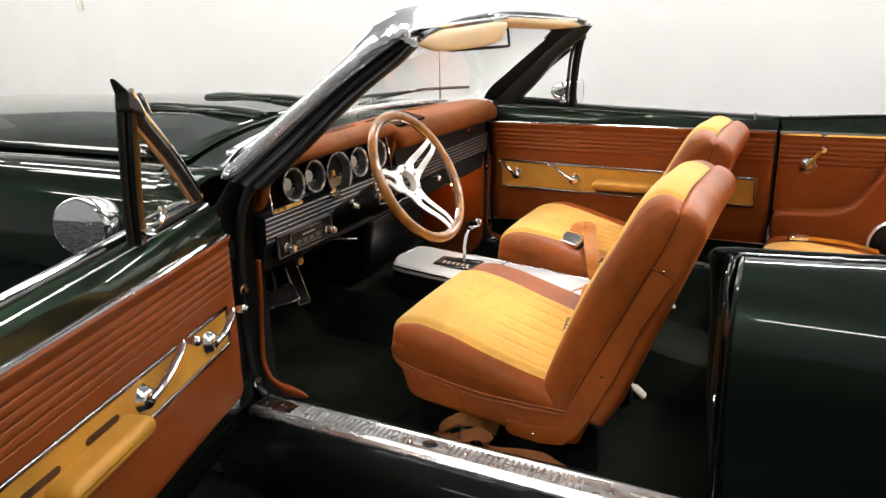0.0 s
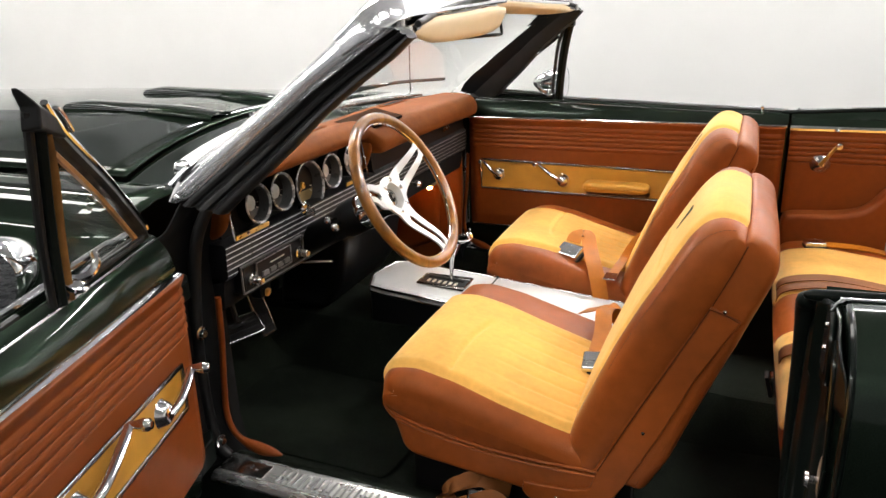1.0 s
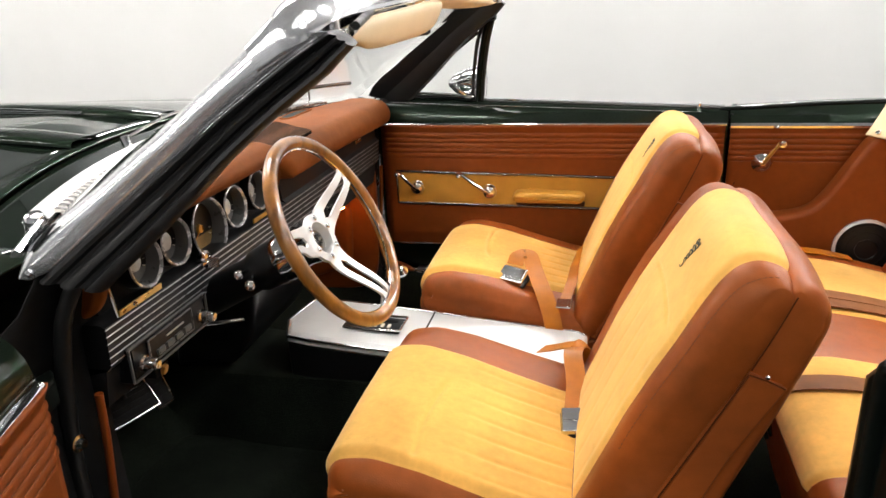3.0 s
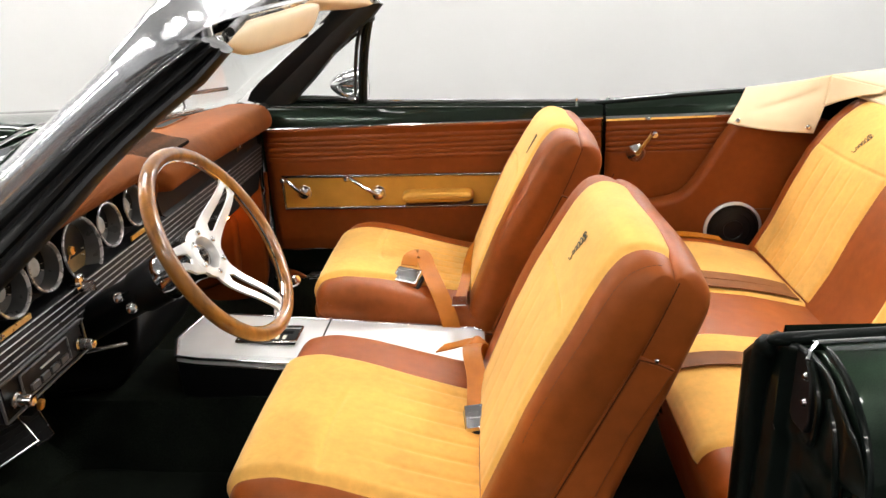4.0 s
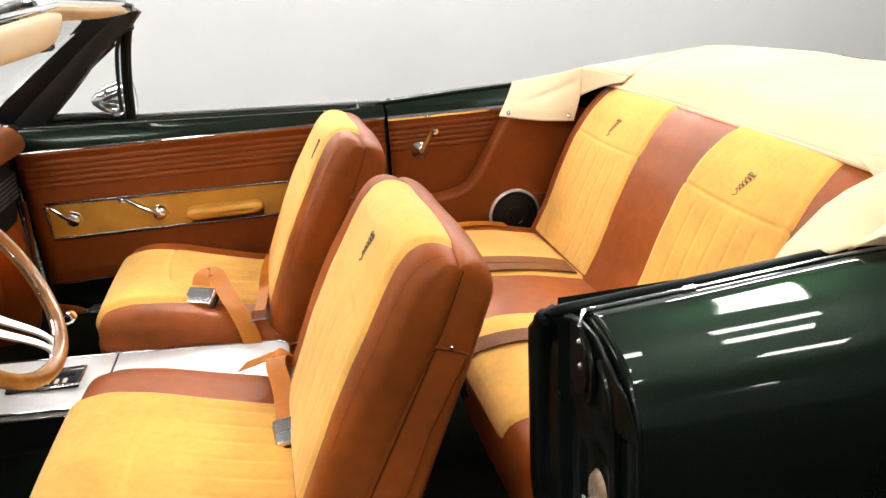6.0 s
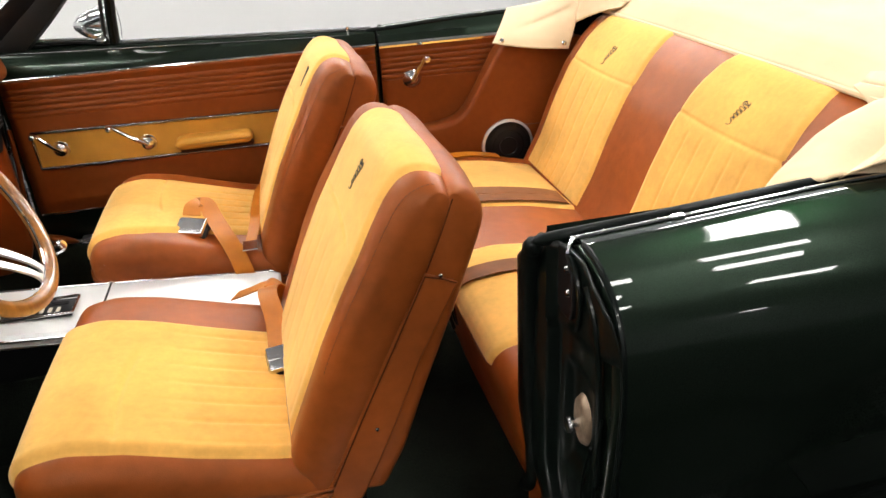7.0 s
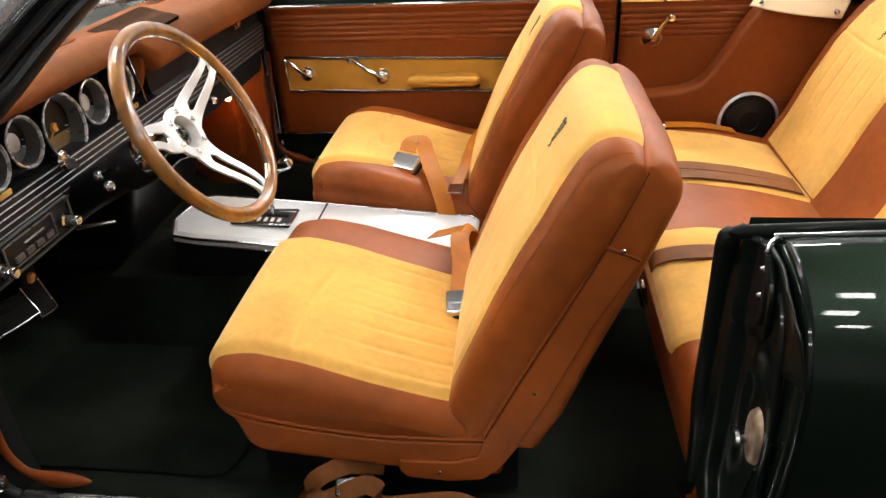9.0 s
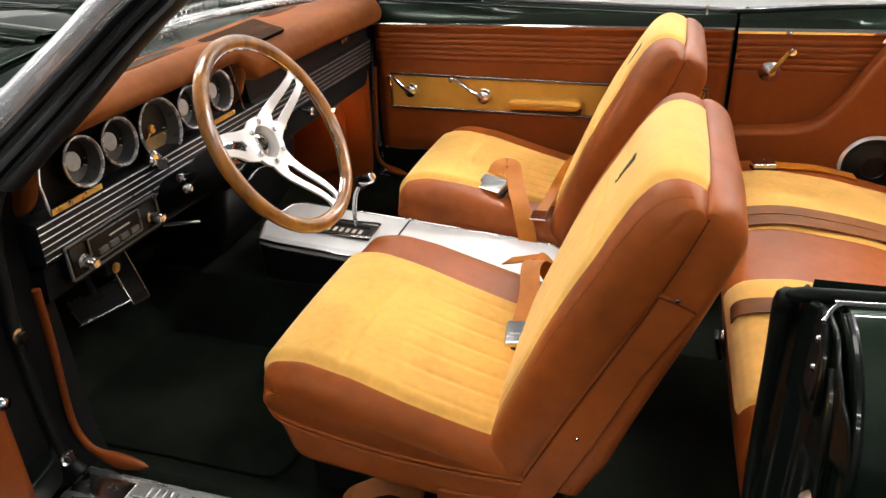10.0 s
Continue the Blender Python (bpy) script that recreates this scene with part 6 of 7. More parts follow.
part("radio_pointer", obox((-0.3285, -0.485, 0.763), (0.002, 0.05, 0.0022)), DIAL_SILVER, dash, smooth=False)
for yy in (-0.575, -0.404):
    k = part("radio_knob", revolve([(0.013, 0), (0.013, 0.006), (0.0095, 0.008), (0.0095, 0.026), (0.008, 0.029), (0.004, 0.027), (0, 0.027)], (-0.333, yy, 0.748), (1, 0, 0), 24), WORN_CHROME, dash, "chrome radio knob")
# lower fascia, heater box, light-switch knobs, far glove-box emblem
part("lower_fascia", loft([[(x, y, z) for x, z in ((-0.40, 0.765), (-0.352, 0.765), (-0.362, 0.700), (-0.43, 0.660), (-0.50, 0.67))] for y in (-0.632, 0.0, 0.686)]), MATT_BLACK, dash, "black lower dash", angle=40)
part("heater_box", Pillow([(-0.62, 0.68), (-0.44, 0.69), (-0.41, 0.66), (-0.44, 0.52), (-0.50, 0.44), (-0.66, 0.42)], -0.06, 0.30, 0.02, 60, 2).mesh(4), BLACK_PLASTIC, dash, "black heater housing", angle=60)
part("fascia_emblem", obox((-0.3425, 0.515, 0.868), (0.003, 0.045, 0.014), (0, 8, 0)), WORN_CHROME, dash, bevel=0.001)
for yy, zz in ((0.020, 0.775), (0.062, 0.772), (0.215, 0.760)):
    part("dash_knob", revolve([(0.004, 0), (0.004, 0.025), (0.010, 0.030), (0.012, 0.042), (0.008, 0.048), (0, 0.048)], (-0.352, yy, zz), (1, 0, -0.1), 16), CHROME, dash, "chrome dash knob")
key = part("ignition_bezel", revolve([(0.016, -0.004), (0.016, 0.006), (0.012, 0.010), (0.010, 0.006), (0, 0.006)], (-0.340, -0.352, 0.836), (1, 0, 0.1), 20), CHROME, dash, "chrome ignition lock")
part("key_head", obox((-0.322, -0.352, 0.830), (0.022, 0.004, 0.020), (0, 0, 15)), WORN_CHROME, key, "metal key in the lock", bevel=0.002)
part("brake_handle", tube([(-0.36, -0.345, 0.70), (-0.31, -0.30, 0.692)], 0.007, 8, flat=0.5), WORN_CHROME, dash)


# ---- steering wheel and column ----
WC, WN = Vector((-0.087, -0.326, 0.892)), Vector((math.cos(radians(28.2)), 0.009, math.sin(radians(28.2)))).normalized()
WU = Vector((0, 1, 0))
WU = (WU - WN * WU.dot(WN)).normalized()
WV = WN.cross(WU)                       # up along the rim plane
wheel = thing("steering_wheel", "three-spoke sports steering wheel with a varnished wooden rim", "steering wheel")
RR = 0.1685
rim = [WC + RR * (math.cos(a) * WU + math.sin(a) * WV) for a in np.linspace(0, 2 * math.pi, 96, endpoint=False)]
part("rim", tube(rim, 0.0122, 14, loop=True, up=WN), WOOD, wheel, "varnished wooden rim", angle=80)
part("rim_inlay", tube([WC + (RR - 0.0118) * (math.cos(a) * WU + math.sin(a) * WV) for a in np.linspace(0, 2 * math.pi, 96, endpoint=False)], 0.0022, 6, loop=True, up=WN), CHROME, wheel, "bright metal inner edge of the rim")
HUB = WC - WN * 0.036


def spoke(a):
    d = math.cos(a) * WU + math.sin(a) * WV
    w = -math.sin(a) * WU + math.cos(a) * WV
    bm = bmesh.new()
    n = 14
    def pt(r, o):
        lift = soft(r, 0.045, 0.150) * 0.034
        return HUB + d * r + w * o + WN * lift
    for side in (-1, 1):
        rings = []
        for k in range(n + 1):
            r = lerp(0.036, 0.164, k / n)
            half = lerp(0.030, 0.0165, k / n) if k < n - 1 else 0.020
            inn = 0.0 if (k < 3 or k > n - 2) else lerp(0.010, 0.0055, k / n)
            rings.append([pt(r, side * inn) - WN * 0.0025, pt(r, side * half) - WN * 0.0025, pt(r, side * half) + WN * 0.0025, pt(r, side * inn) + WN * 0.0025])
        loft(rings, bm)
    return part("spoke", bm, SPOKE, wheel, "slotted polished alloy spoke", angle=35, bevel=0.0008)


# spokes point towards the far top, the far bottom and the near side
for a in (radians(26), radians(-76), radians(168)):
    spoke(a)
part("hub_plate", revolve([(0.046, -0.003), (0.046, 0.003), (0.030, 0.0035), (0.026, -0.004), (0.024, -0.020), (0, -0.020)], HUB, WN, 40), SPOKE, wheel, "round alloy hub plate", angle=30)
part("hub_cup", revolve([(0.0235, -0.019), (0.020, -0.008), (0.012, -0.006), (0.010, -0.014), (0, -0.014)], HUB, WN, 30), DARK_CHROME, wheel, "dark hub centre")
for k in range(6):
    a = 2 * math.pi * k / 6 + 0.3
    part("hub_bolt", revolve([(0.0050, 0.003), (0.0050, 0.0065), (0.0035, 0.008), (0, 0.008)], HUB + 0.037 * (math.cos(a) * WU + math.sin(a) * WV), WN, 12), CHROME, wheel, "chrome hub bolt")
part("hub_adapter", revolve([(0.040, -0.004), (0.034, -0.035), (0.036, -0.055), (0.043, -0.070), (0.043, -0.085), (0, -0.085)], HUB, WN, 30), CHROME, wheel, "polished hub adapter", angle=40)
part("column", revolve([(0.040, -0.085), (0.042, -0.10), (0.040, -0.14), (0.034, -0.15), (0.034, -0.30)], HUB, WN, 30), BLACK_PLASTIC, wheel, "black steering column", angle=40)
for nm, a, m, b in (("turn_signal_lever", (-0.262, -0.290, 0.800), (-0.250, -0.360, 0.822), (-0.239, -0.412, 0.834)), ("column_lever", (-0.285, -0.256, 0.784), (-0.240, -0.360, 0.814), (-0.196, -0.456, 0.836))):
    lv = part(nm, tube(smooth_path([a, m, b], 5), 0.0036, 8), CHROME, wheel, "thin chrome lever on the column")
    part("lever_knob", revolve([(0, -0.010), (0.007, -0.006), (0.009, 0), (0.007, 0.007), (0, 0.010)], b, (0.3, -0.9, 0.2), 14), CHROME, lv, "round chrome lever knob")


# ---- centre console ----
cons = thing("center_console", "low console with brushed silver top and chrome edges", "console")


def cz(x):
    return table(x, [(-0.40, 0.538), (-0.05, 0.512), (0.32, 0.484)])


plan = [(-0.378, 0.020), (-0.350, -0.055), (-0.30, -0.062), (-0.05, -0.060), (0.31, -0.055), (0.335, -0.035), (0.335, 0.135), (0.31, 0.155), (-0.05, 0.160), (-0.33, 0.160), (-0.362, 0.140)]
inset = [(x * 0.985 + 0.0, YC + (y - YC) * 0.86) for x, y in plan]
part("console_body", loft([[(x, y, 0.30) for x, y in plan], [(x, y, cz(x) - 0.020) for x, y in plan]]), BLACK_PLASTIC, cons, "black console body", bevel=0.006, angle=40)
part("console_top", loft([[(x, y, cz(x) - 0.020) for x, y in plan], [(x, y, cz(x) - 0.010) for x, y in plan], [(x, y, cz(x)) for x, y in inset]]), STEEL, cons, "brushed silver console top", angle=30, bevel=0.004)
part("console_edge", tube([Vector((x, y, cz(x) - 0.006)) .lerp(Vector((x2, y2, cz(x2) - 0.006)), f) for (x, y), (x2, y2) in zip(plan, plan[1:] + plan[:1]) for f in (0.03, 0.5, 0.97)], 0.0036, 8, loop=True), CHROME, cons, "chrome edge of the console top", angle=60)
part("console_lower_edge", tube([Vector((x, y, cz(x) - 0.021)).lerp(Vector((x2, y2, cz(x2) - 0.021)), f) for (x, y), (x2, y2) in zip(plan, plan[1:] + plan[:1]) for f in (0.03, 0.5, 0.97)], 0.0030, 8, loop=True), CHROME, cons, angle=60)
part("lid_joint", box(-0.046, -0.042, -0.045, 0.150, cz(-0.044) - 0.010, cz(-0.044) + 0.0012), MATT_BLACK, cons, smooth=False)
part("lid_hinge", tube([(-0.044, 0.148, cz(-0.044) + 0.002), (-0.044, 0.165, cz(-0.044) - 0.002)], 0.005, 8), CHROME, cons)
gate = obox((-0.165, 0.045, cz(-0.165) + 0.003), (0.135, 0.070, 0.008), (0, 3, 0))
part("shift_gate", gate, BLACK_PLASTIC, cons, "black shift quadrant", bevel=0.003)
part("gate_frame", tube([Vector(p).lerp(Vector(q), f) for p, q in (((-0.235, 0.008, 0), (-0.095, 0.008, 0)), ((-0.095, 0.008, 0), (-0.095, 0.082, 0)), ((-0.095, 0.082, 0), (-0.235, 0.082, 0)), ((-0.235, 0.082, 0), (-0.235, 0.008, 0))) for f in (0.03, 0.5, 0.97)], 0.003, 6, loop=True), WORN_CHROME, cons).location.z = cz(-0.165) + 0.007
part("gate_slot", obox((-0.165, 0.058, cz(-0.165) + 0.0075), (0.105, 0.012, 0.002), (0, 3, 0)), MATT_BLACK, cons, smooth=False)
for k in range(6):
    part("gear_mark", obox((-0.207 + 0.016 * k, 0.030, cz(-0.165) + 0.0085 - 0.0008 * (k - 2.5)), (0.007, 0.018, 0.0016), (0, 3, 0)), PLASTIC_WHITE, cons, "unreadable white gear mark", smooth=False)
lever = part("shift_lever", tube(smooth_path([(-0.148, 0.055, cz(-0.15)), (-0.145, 0.050, 0.575), (-0.130, 0.035, 0.625), (-0.108, 0.020, 0.660)], 6), 0.0055, 10), CHROME, cons, "chrome shift lever")
part("lever_grip", revolve([(0, -0.006), (0.010, -0.004), (0.013, 0.0), (0.013, 0.045), (0.009, 0.052), (0, 0.053)], (-0.112, 0.018, 0.662), (0.85, -0.35, 0.45), 18), CHROME, lever, "chrome T-grip")
part("grip_end", revolve([(0.0132, 0.0), (0.0132, 0.014)], (-0.112, 0.018, 0.662), (0.85, -0.35, 0.45), 18), BLACK_PLASTIC, lever)


# ---- pedals and small things under the dash ----
def pedal(name, label, c, sx, sz, rot, arm):
    t = thing(name, label, "pedal")
    p = part("pad", obox((0, 0, 0), (0.012, sx, sz)), MATT_BLACK, t, "black rubber pad", bevel=0.005)
    p.matrix_local = pose(*c, *rot)
    ring = [(0.0065, sx * a, sz * b) for a, b in ((-0.47, -0.46), (0, -0.47), (0.47, -0.46), (0.48, 0), (0.47, 0.46), (0, 0.47), (-0.47, 0.46), (-0.48, 0))]
    part("pad_trim", tube(ring, 0.0016, 6, loop=True, up=(1, 0, 0)), DARK_CHROME, p, "bright pedal edge")
    for k in range(4):
        part("pad_rib", obox((0.007, 0, -sz / 2 + sz * (k + 0.8) / 4.6), (0.002, sx * 0.85, 0.004)), MATT_BLACK, p, smooth=False)
    part("arm", tube(smooth_path([(c[0] - 0.005, c[1], c[2] + sz / 2 - 0.01), arm[0], arm[1]], 5), 0.009, 8, flat=0.5), MATT_BLACK, t)
    return t


pedal("brake_pedal", "wide black rubber brake pedal with a bright edge", (-0.585, -0.335, 0.488), 0.125, 0.060, (0, -42, -18), ((-0.62, -0.32, 0.60), (-0.63, -0.31, 0.72)))
pedal("accelerator_pedal", "long black accelerator pedal", (-0.612, -0.212, 0.480), 0.048, 0.135, (0, -24, -12), ((-0.66, -0.21, 0.59), (-0.68, -0.20, 0.70)))
sw = thing("dash_switch", "small amber toggle switch under the dashboard", "switch")
part("bracket", box(-0.412, -0.384, -0.485, -0.445, 0.660, 0.700), MATT_BLACK, sw, bevel=0.003)
part("toggle", obox((-0.380, -0.465, 0.670), (0.010, 0.012, 0.018), (0, 20, 0)), AMBER, sw, bevel=0.003)
lampt = thing("courtesy_lamp", "small warm courtesy lamp under the dashboard, lit", "lamp")
part("lamp_body", box(-0.46, -0.42, 0.560, 0.600, 0.652, 0.672), PLASTIC_WHITE, lampt, bevel=0.004)
part("bulb", revolve([(0, -0.012), (0.008, -0.008), (0.010, 0), (0, 0.004)], (-0.44, 0.580, 0.648), (0, 0, 1), 14), COURTESY_GLOW, lampt, "glowing bulb")
# kick panels
for sg, nm in SIDES[1:]:
    kp = thing("kick_panel", "brown moulded kick panel below the dashboard", "trim panel", "kick panels")
    y0, y1 = sorted((YC + sg * 0.625, YC + sg * 0.655))
    part("panel", Pillow([(-0.84, 0.40), (-0.84, 0.84), (-0.36, 0.84), (-0.358, 0.60), (-0.37, 0.40), (-0.40, 0.335), (-0.60, 0.31)], y0, y1, 0.012, 90, 3).mesh(3), VINYL, kp, angle=60)
    part("panel_bulge", Pillow([(-0.80, 0.40), (-0.78, 0.66), (-0.52, 0.70), (-0.44, 0.62), (-0.45, 0.42), (-0.60, 0.36)], y0 - 0.018, y1 + 0.018, 0.022, 80, 5).mesh(3), VINYL, kp, angle=70)


# ---- rear side trim with loudspeakers ----
for sg, nm in SIDES:
    rt = thing("rear_side_trim", "brown vinyl rear side panel with pleats and an armrest ledge", "trim panel", "rear side panels")
    yo = 0.745 if sg > 0 else -0.655

    def side_card(u, v):
        x, z = lerp(0.700, 1.30, u), lerp(0.60, 0.862, v)
        n = 0.0
        if 0.765 < z < 0.845 and x < 1.06:
            q = ((z - 0.765) / 0.0160) % 1.0
            n = 0.0055 * math.sin(math.pi * q) ** 0.7 - 0.002
        return Vector((x, yo - sg * n, z))

    part("side_card", sheet(side_card, 24, 100), VINYL, rt, "brown pleated side card", solid=0.010, offset=0, angle=60)
    part("belt_strip", loft([[(x, yo - sg * n, z) for n, z in ((0.004, 0.858), (0.012, 0.861), (0.014, 0.868), (0.008, 0.875), (-0.004, 0.875), (-0.004, 0.858))] for x in np.linspace(0.698, 1.12, 8)]), CHROME, rt, "chrome strip at the belt line", angle=50)
    ya, yb = sorted((yo - sg * 0.075, yo - sg * 0.002))
    low = Pillow([(0.700, 0.275), (0.700, 0.612), (0.86, 0.622), (0.925, 0.638), (0.965, 0.690), (1.055, 0.850), (1.34, 0.850), (1.34, 0.275)], ya, yb, 0.016, 140, 3)
    part("lower_panel", low.mesh(4), VINYL, rt, "brown vinyl lower side panel", angle=60)
    part("panel_seam", tube([(1.02, yo - sg * 0.0755, 0.598), (1.24, yo - sg * 0.0755, 0.594)], 0.0018, 6), STITCH, rt)
    yf = yo - sg * 0.075
    # sill cap painted in body colour above the card
    dip = 0.014 if sg < 0 else 0.0
    part("belt_cap", loft([[(x, yo + sg * o, z) for o, z in ((-0.002, 0.872), (0.004, 0.895), (0.016, belt_z(x, sg) - 0.024 - dip), (0.030, belt_z(x, sg) - 0.008 - dip), (0.044, belt_z(x, sg) - 0.002 - dip), (0.046, 0.87))] for x in np.linspace(0.700, 1.5, 14)]), PAINT, rt, "dark green painted belt cap", angle=55)
    # window crank of the rear quarter window
    h = part("window_crank", revolve([(0.030, 0.002), (0.029, 0.006), (0.024, 0.009), (0.016, 0.018), (0.006, 0.026), (0, 0.026)], (0.792, yo, 0.762), (0, -sg, 0), 28), WORN_CHROME, rt, "chrome window crank")
    arm = smooth_path([(0.792, yo - sg * 0.024, 0.762), (0.808, yo - sg * 0.034, 0.790), (0.832, yo - sg * 0.034, 0.826)], 5)
    part("arm", tube(arm, [lerp(0.0085, 0.006, k / (len(arm) - 1)) for k in range(len(arm))], 10, flat=0.7), BRASS, h, "brassy worn crank arm")
    part("knob", revolve([(0.004, 0), (0.006, 0.010), (0.0095, 0.020), (0.0095, 0.030), (0, 0.034)], (0.832, yo - sg * 0.032, 0.826), (0, -sg, 0), 16), CHROME, h)
    spk = thing("loudspeaker", "round black loudspeaker with a bright rim in the side panel", "loudspeaker", "rear loudspeakers")
    c = (1.070, yf, 0.538)
    part("rim", revolve([(0.078, 0.0), (0.084, 0.004), (0.084, 0.011), (0.077, 0.014), (0.074, 0.010)], c, (0, -sg, 0), 48), BUCKLE_METAL, spk, "bright speaker rim", angle=40)
    part("grille", revolve([(0.0765, 0.012), (0.070, 0.010), (0.055, 0.016), (0.030, 0.020), (0.028, 0.017), (0, 0.018)], c, (0, -sg, 0), 48), BLACK_PLASTIC, spk, "black speaker grille", angle=40)
    for r in (0.050, 0.066):
        part("grille_ring", tube([(c[0] + r * math.cos(a), yf - sg * (0.0195 - 0.0045 * (r / 0.07) ** 2), c[2] + r * math.sin(a)) for a in np.linspace(0, 2 * math.pi, 40, endpoint=False)], 0.0013, 5, loop=True, up=(0, 1, 0)), MATT_BLACK, spk)


# ---- folded top under its canvas boot ----
boot = thing("top_boot_cover", "cream canvas boot stretched over the folded convertible top", "boot cover")


def boot_pt(u, v):
    """u from the front edge to the tail, v across from near to far."""
    y = lerp(-1, 1, v)
    c = 1 - abs(y) ** 3
    x = table(u, [(0, 1.345), (0.18, 1.40), (0.45, 1.58), (0.75, 1.85), (1, 2.15)])
    z = table(u, [(0, 0.935), (0.10, 0.968), (0.28, 1.02), (0.48, 1.045), (0.75, 1.01), (1, 0.93)])
    x += 0.05 * (1 - c) * (1 - u) * -0.6
    half = lerp(0.735, 0.70, u)
    zz = lerp(0.945, z, c ** 0.6) + 0.010 * math.sin(11 * y + 4 * u) * c * u * (1 - u) * 2
    zz += 0.028 * math.exp(-((abs(y) - 0.88) / 0.05) ** 2) * math.exp(-((u - 0.05) / 0.12) ** 2)
    return Vector((x, YC + y * half, zz))


part("cover", sheet(boot_pt, 40, 60), CANVAS, boot, "taut cream canvas cover", solid=0.004, angle=80)
part("cover_seam", tube([boot_pt(u, 0.80) + Vector((0, 0, 0.003)) for u in np.linspace(0.0, 1, 24)], 0.0014, 6), CANVAS, boot)
part("front_hem", tube([boot_pt(0.0, v) for v in np.linspace(0.06, 0.94, 30)], 0.006, 8), CANVAS, boot)
for sg, nm in SIDES:
    if sg > 0:
        over = [(1.113, 0.790, 0.934), (1.145, 0.776, 0.938), (1.190, 0.750, 0.945), (1.235, 0.695, 0.962), (1.281, 0.622, 0.986)]
        low = [(1.024, 0.654, 0.860), (1.242, 0.600, 0.833)]
        inner = [(1.362, 0.486, 0.966), (1.345, 0.484, 0.956)]
        meet = 0.52
    else:
        over = [(1.105, -0.725, 0.944), (1.165, -0.700, 0.958), (1.225, -0.668, 0.985), (1.285, -0.640, 0.980), (1.345, -0.610, 0.972)]
        low = [(1.035, -0.614, 0.838), (1.285, -0.556, 0.800)]
        inner = [(1.345, -0.420, 0.953), (1.333, -0.420, 0.949)]
        meet = 0.55

    def rim(u):
        """The fold over the belt line, rising to a peak at the corner of the bench."""
        k = u * (len(over) - 1)
        i = min(int(k), len(over) - 2)
        return Vector(over[i]).lerp(Vector(over[i + 1]), k - i)

    def flap(u, v):
        """From the fold down the inside of the trim, where it is snapped on."""
        p = rim(u).lerp(Vector(low[0]).lerp(Vector(low[1]), u), v)
        p.y -= sg * 0.012 * math.sin(math.pi * v) * (0.4 + 0.6 * u)
        p.y += sg * 0.012 * math.exp(-((v - 0.22 - 0.55 * (1 - u)) / 0.09) ** 2) * soft(u, 0.15, 0.6) * soft(1 - u, 0.0, 0.1)
        p.z -= 0.006 * math.sin(math.pi * u) * soft(v, 0.8, 1.0)
        return p

    part("side_flap", sheet(flap, 40, 30), CANVAS, boot, "cream canvas side flap", solid=0.003, angle=80)

    def bridge(u, v):
        """Canvas from the fold back to the cover."""
        return rim(u).lerp(boot_pt(lerp(0.02, 0.42, v), 0.5 + sg * lerp(0.5, lerp(0.44, 0.40, v), u)) + Vector((0.0, sg * 0.03 * (1 - u), 0.004)), v)

    part("flap_bridge", sheet(bridge, 16, 12), CANVAS, boot, solid=0.003, angle=80)

    def tuck(u, v):
        """Canvas drawn from the end of the flap over the corner of the bench to the front hem."""
        r = flap(1.0, meet * v).lerp(Vector(inner[0]).lerp(Vector(inner[1]), v), u)
        r.z += 0.006 * math.sin(math.pi * u) * v
        return r

    part("corner_tuck", sheet(tuck, 16, 10), CANVAS, boot, "folded canvas corner", solid=0.003, angle=80)

    def fill(u, v):
        """Canvas between the tuck and the cover behind it."""
        return tuck(u, 0.0).lerp(boot_pt(0.30, 0.5 + sg * lerp(0.40, 0.29, u)) + Vector((0, 0, 0.004)), v)

    part("corner_gusset", sheet(fill, 12, 10), CANVAS, boot, solid=0.003, angle=80)
    for u, v in ((0.11, 0.91), (0.92, 0.89)):
        p = flap(u, v)
        part("snap", revolve([(0, 0.006), (0.005, 0.005), (0.008, 0)], p + Vector((0, -sg * 0.003, 0)), (0, -sg, 0.2), 14), CHROME, boot, "chrome snap fastener")
inner_edge = [(1.015, -0.640, 0.880), (1.045, -0.628, 0.903), (1.080, -0.618, 0.924), (1.118, -0.606, 0.945), (1.160, -0.598, 0.962), (1.220, -0.590, 0.978), (1.300, -0.580, 0.985)]


def near_skirt(u, v):
    """The flap beside the bench, from its inner edge out over the belt line."""
    k = u * (len(inner_edge) - 1)
    i = min(int(k), len(inner_edge) - 2)
    p = Vector(inner_edge[i]).lerp(Vector(inner_edge[i + 1]), k - i)
    q = Vector((p.x + 0.045, -0.700, belt_z(p.x + 0.04) + 0.004))
    r = p.lerp(q, v)
    r.z += (0.010 + 0.012 * u) * math.sin(math.pi * v) + 0.003 * math.sin(9 * u) * v
    return r


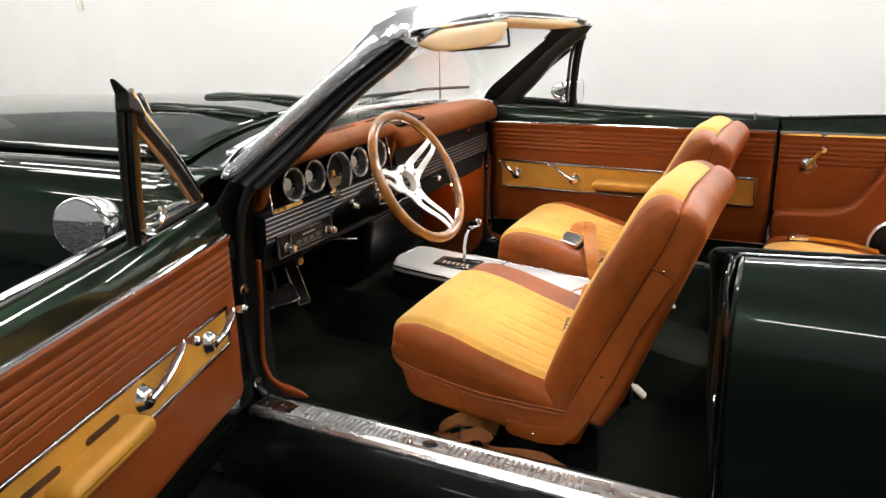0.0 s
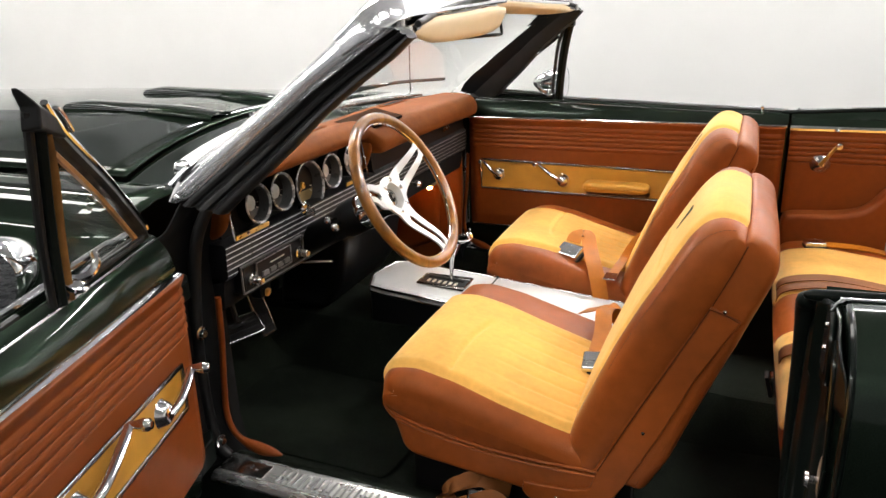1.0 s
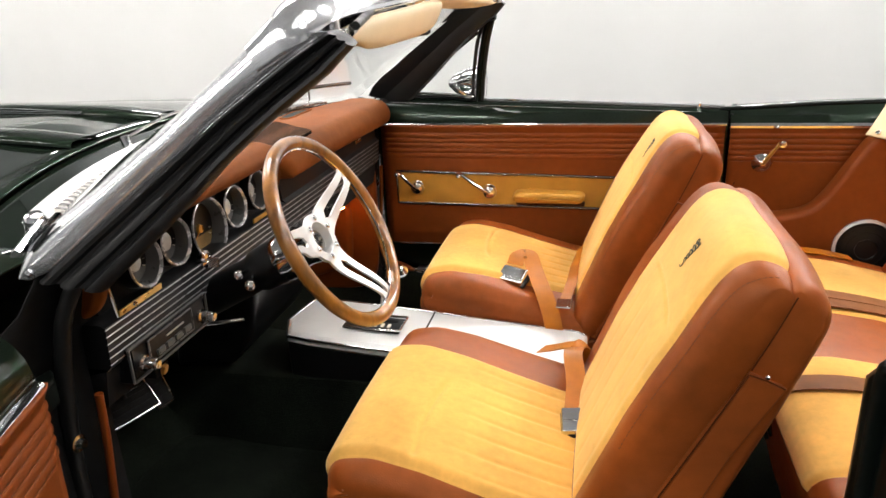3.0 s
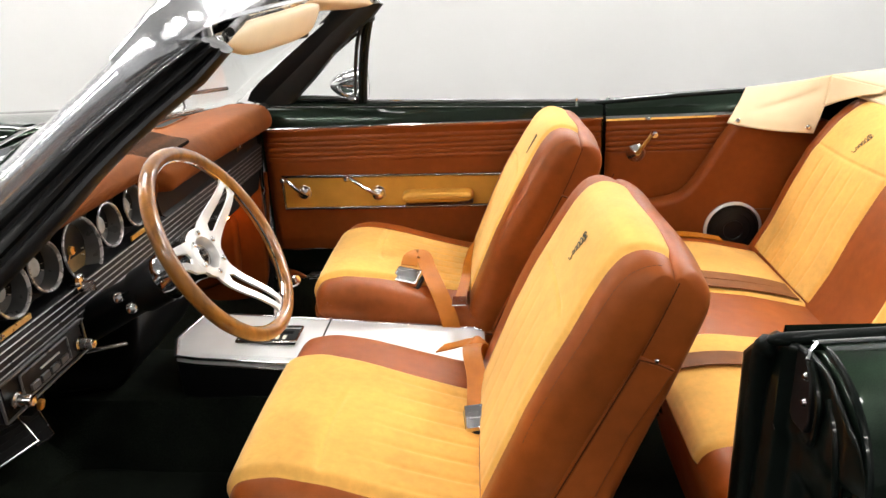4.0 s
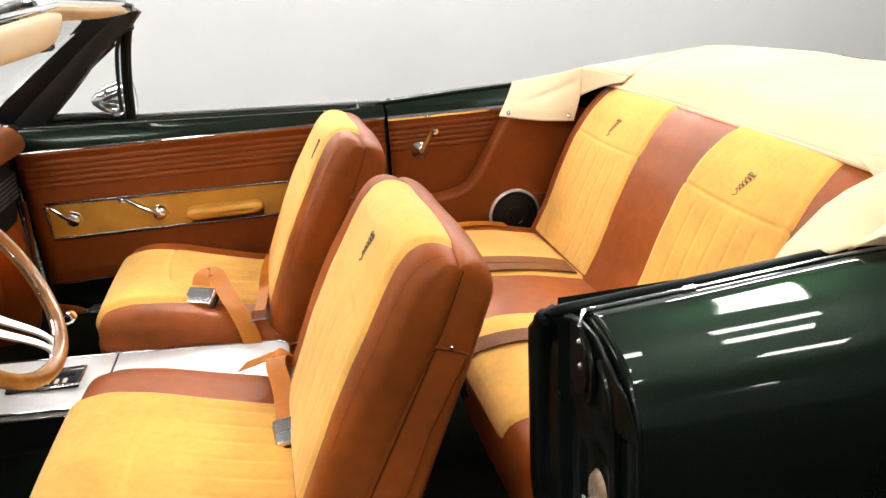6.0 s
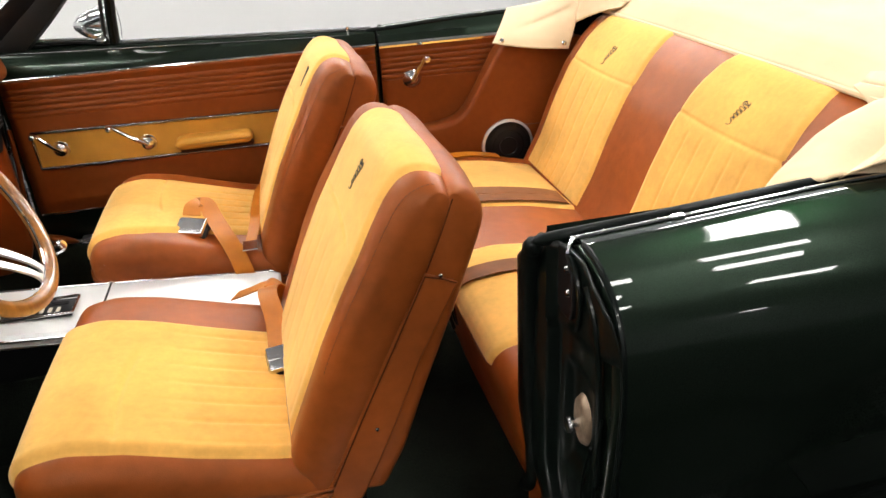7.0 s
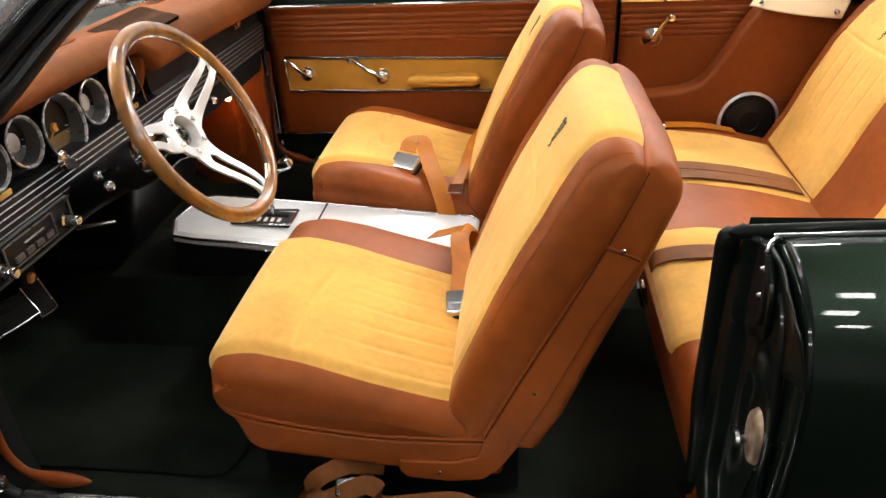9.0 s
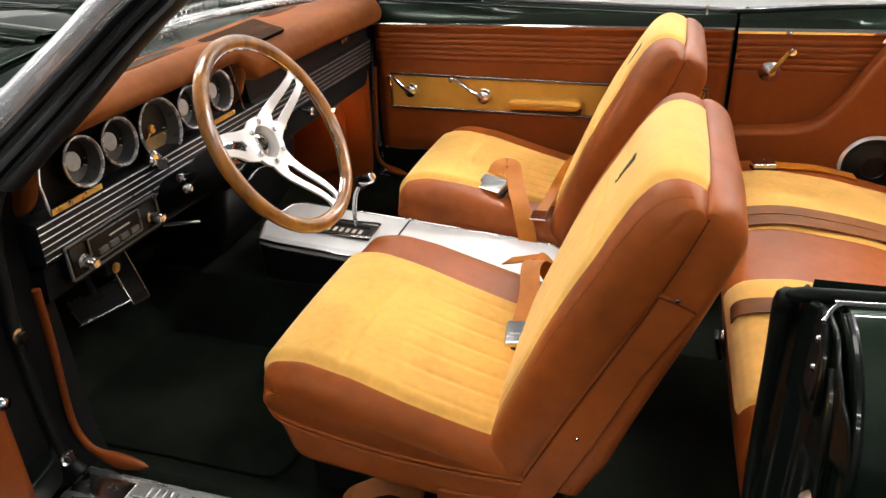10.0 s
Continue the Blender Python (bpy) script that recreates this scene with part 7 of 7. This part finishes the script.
part("near_skirt", sheet(near_skirt, 24, 12), CANVAS, boot, "cream canvas drawn over the side", solid=0.004, angle=80)
part("trunk_deck", box(1.9, 2.3, YC - 0.72, YC + 0.72, 0.90, 0.925), PAINT, car, bevel=0.01)
part("rear_bulkhead", box(1.37, 1.40, YC - 0.70, YC + 0.70, 0.20, 0.93), MATT_BLACK, car, smooth=False)


# ---- floor tiles, laid chequerwise ----
TS = 0.305
def tile_mesh(nm, mat):
    bm = box(-TS / 2 + 0.0015, TS / 2 - 0.0015, -TS / 2 + 0.0015, TS / 2 - 0.0015, -0.008, 0.0)
    bmesh.ops.bevel(bm, geom=[e for e in bm.edges if all(v.co.z > -0.001 for v in e.verts)], offset=0.001, segments=1, affect="EDGES")
    me = bpy.data.meshes.new(nm)
    bm.to_mesh(me)
    bm.free()
    me.materials.append(mat)
    return me


tiles = {0: tile_mesh("grey_tile", GREY_TILE), 1: tile_mesh("black_tile", BLACK_TILE)}
NEAR_X, NEAR_Y = range(-10, 8), range(-9, 7)
for i in NEAR_X:
    for j in NEAR_Y:
        ob = new("tile", tiles[(i + j) % 2])
        ob.location = (-0.02 + i * TS, -0.06 + j * TS, 0)
        ob.parent = floor
for par, mat in ((0, GREY_TILE), (1, BLACK_TILE)):
    verts, faces = [], []
    for i in range(-30, 26):
        for j in range(-24, 14):
            if (i in NEAR_X and j in NEAR_Y) or (i + j) % 2 != par:
                continue
            x, y, h = -0.02 + i * TS, -0.06 + j * TS, TS / 2 - 0.0015
            if not (RX0 + h < x < RX1 - h and RY0 + h < y < RY1 - h):
                continue
            n = len(verts)
            verts += [(x + a * h, y + b * h, z) for z in (-0.008, 0) for a, b in ((-1, -1), (1, -1), (1, 1), (-1, 1))]
            faces += [(n + 4, n + 5, n + 6, n + 7)] + [(n + k, n + (k + 1) % 4, n + 4 + (k + 1) % 4, n + 4 + k) for k in range(4)]
    me = bpy.data.meshes.new("tile_field")
    me.from_pydata(verts, [], faces)
    me.materials.append(mat)
    ob = new("tile_field", me)
    ob.parent = floor
    tagged(ob, kind="stuff")
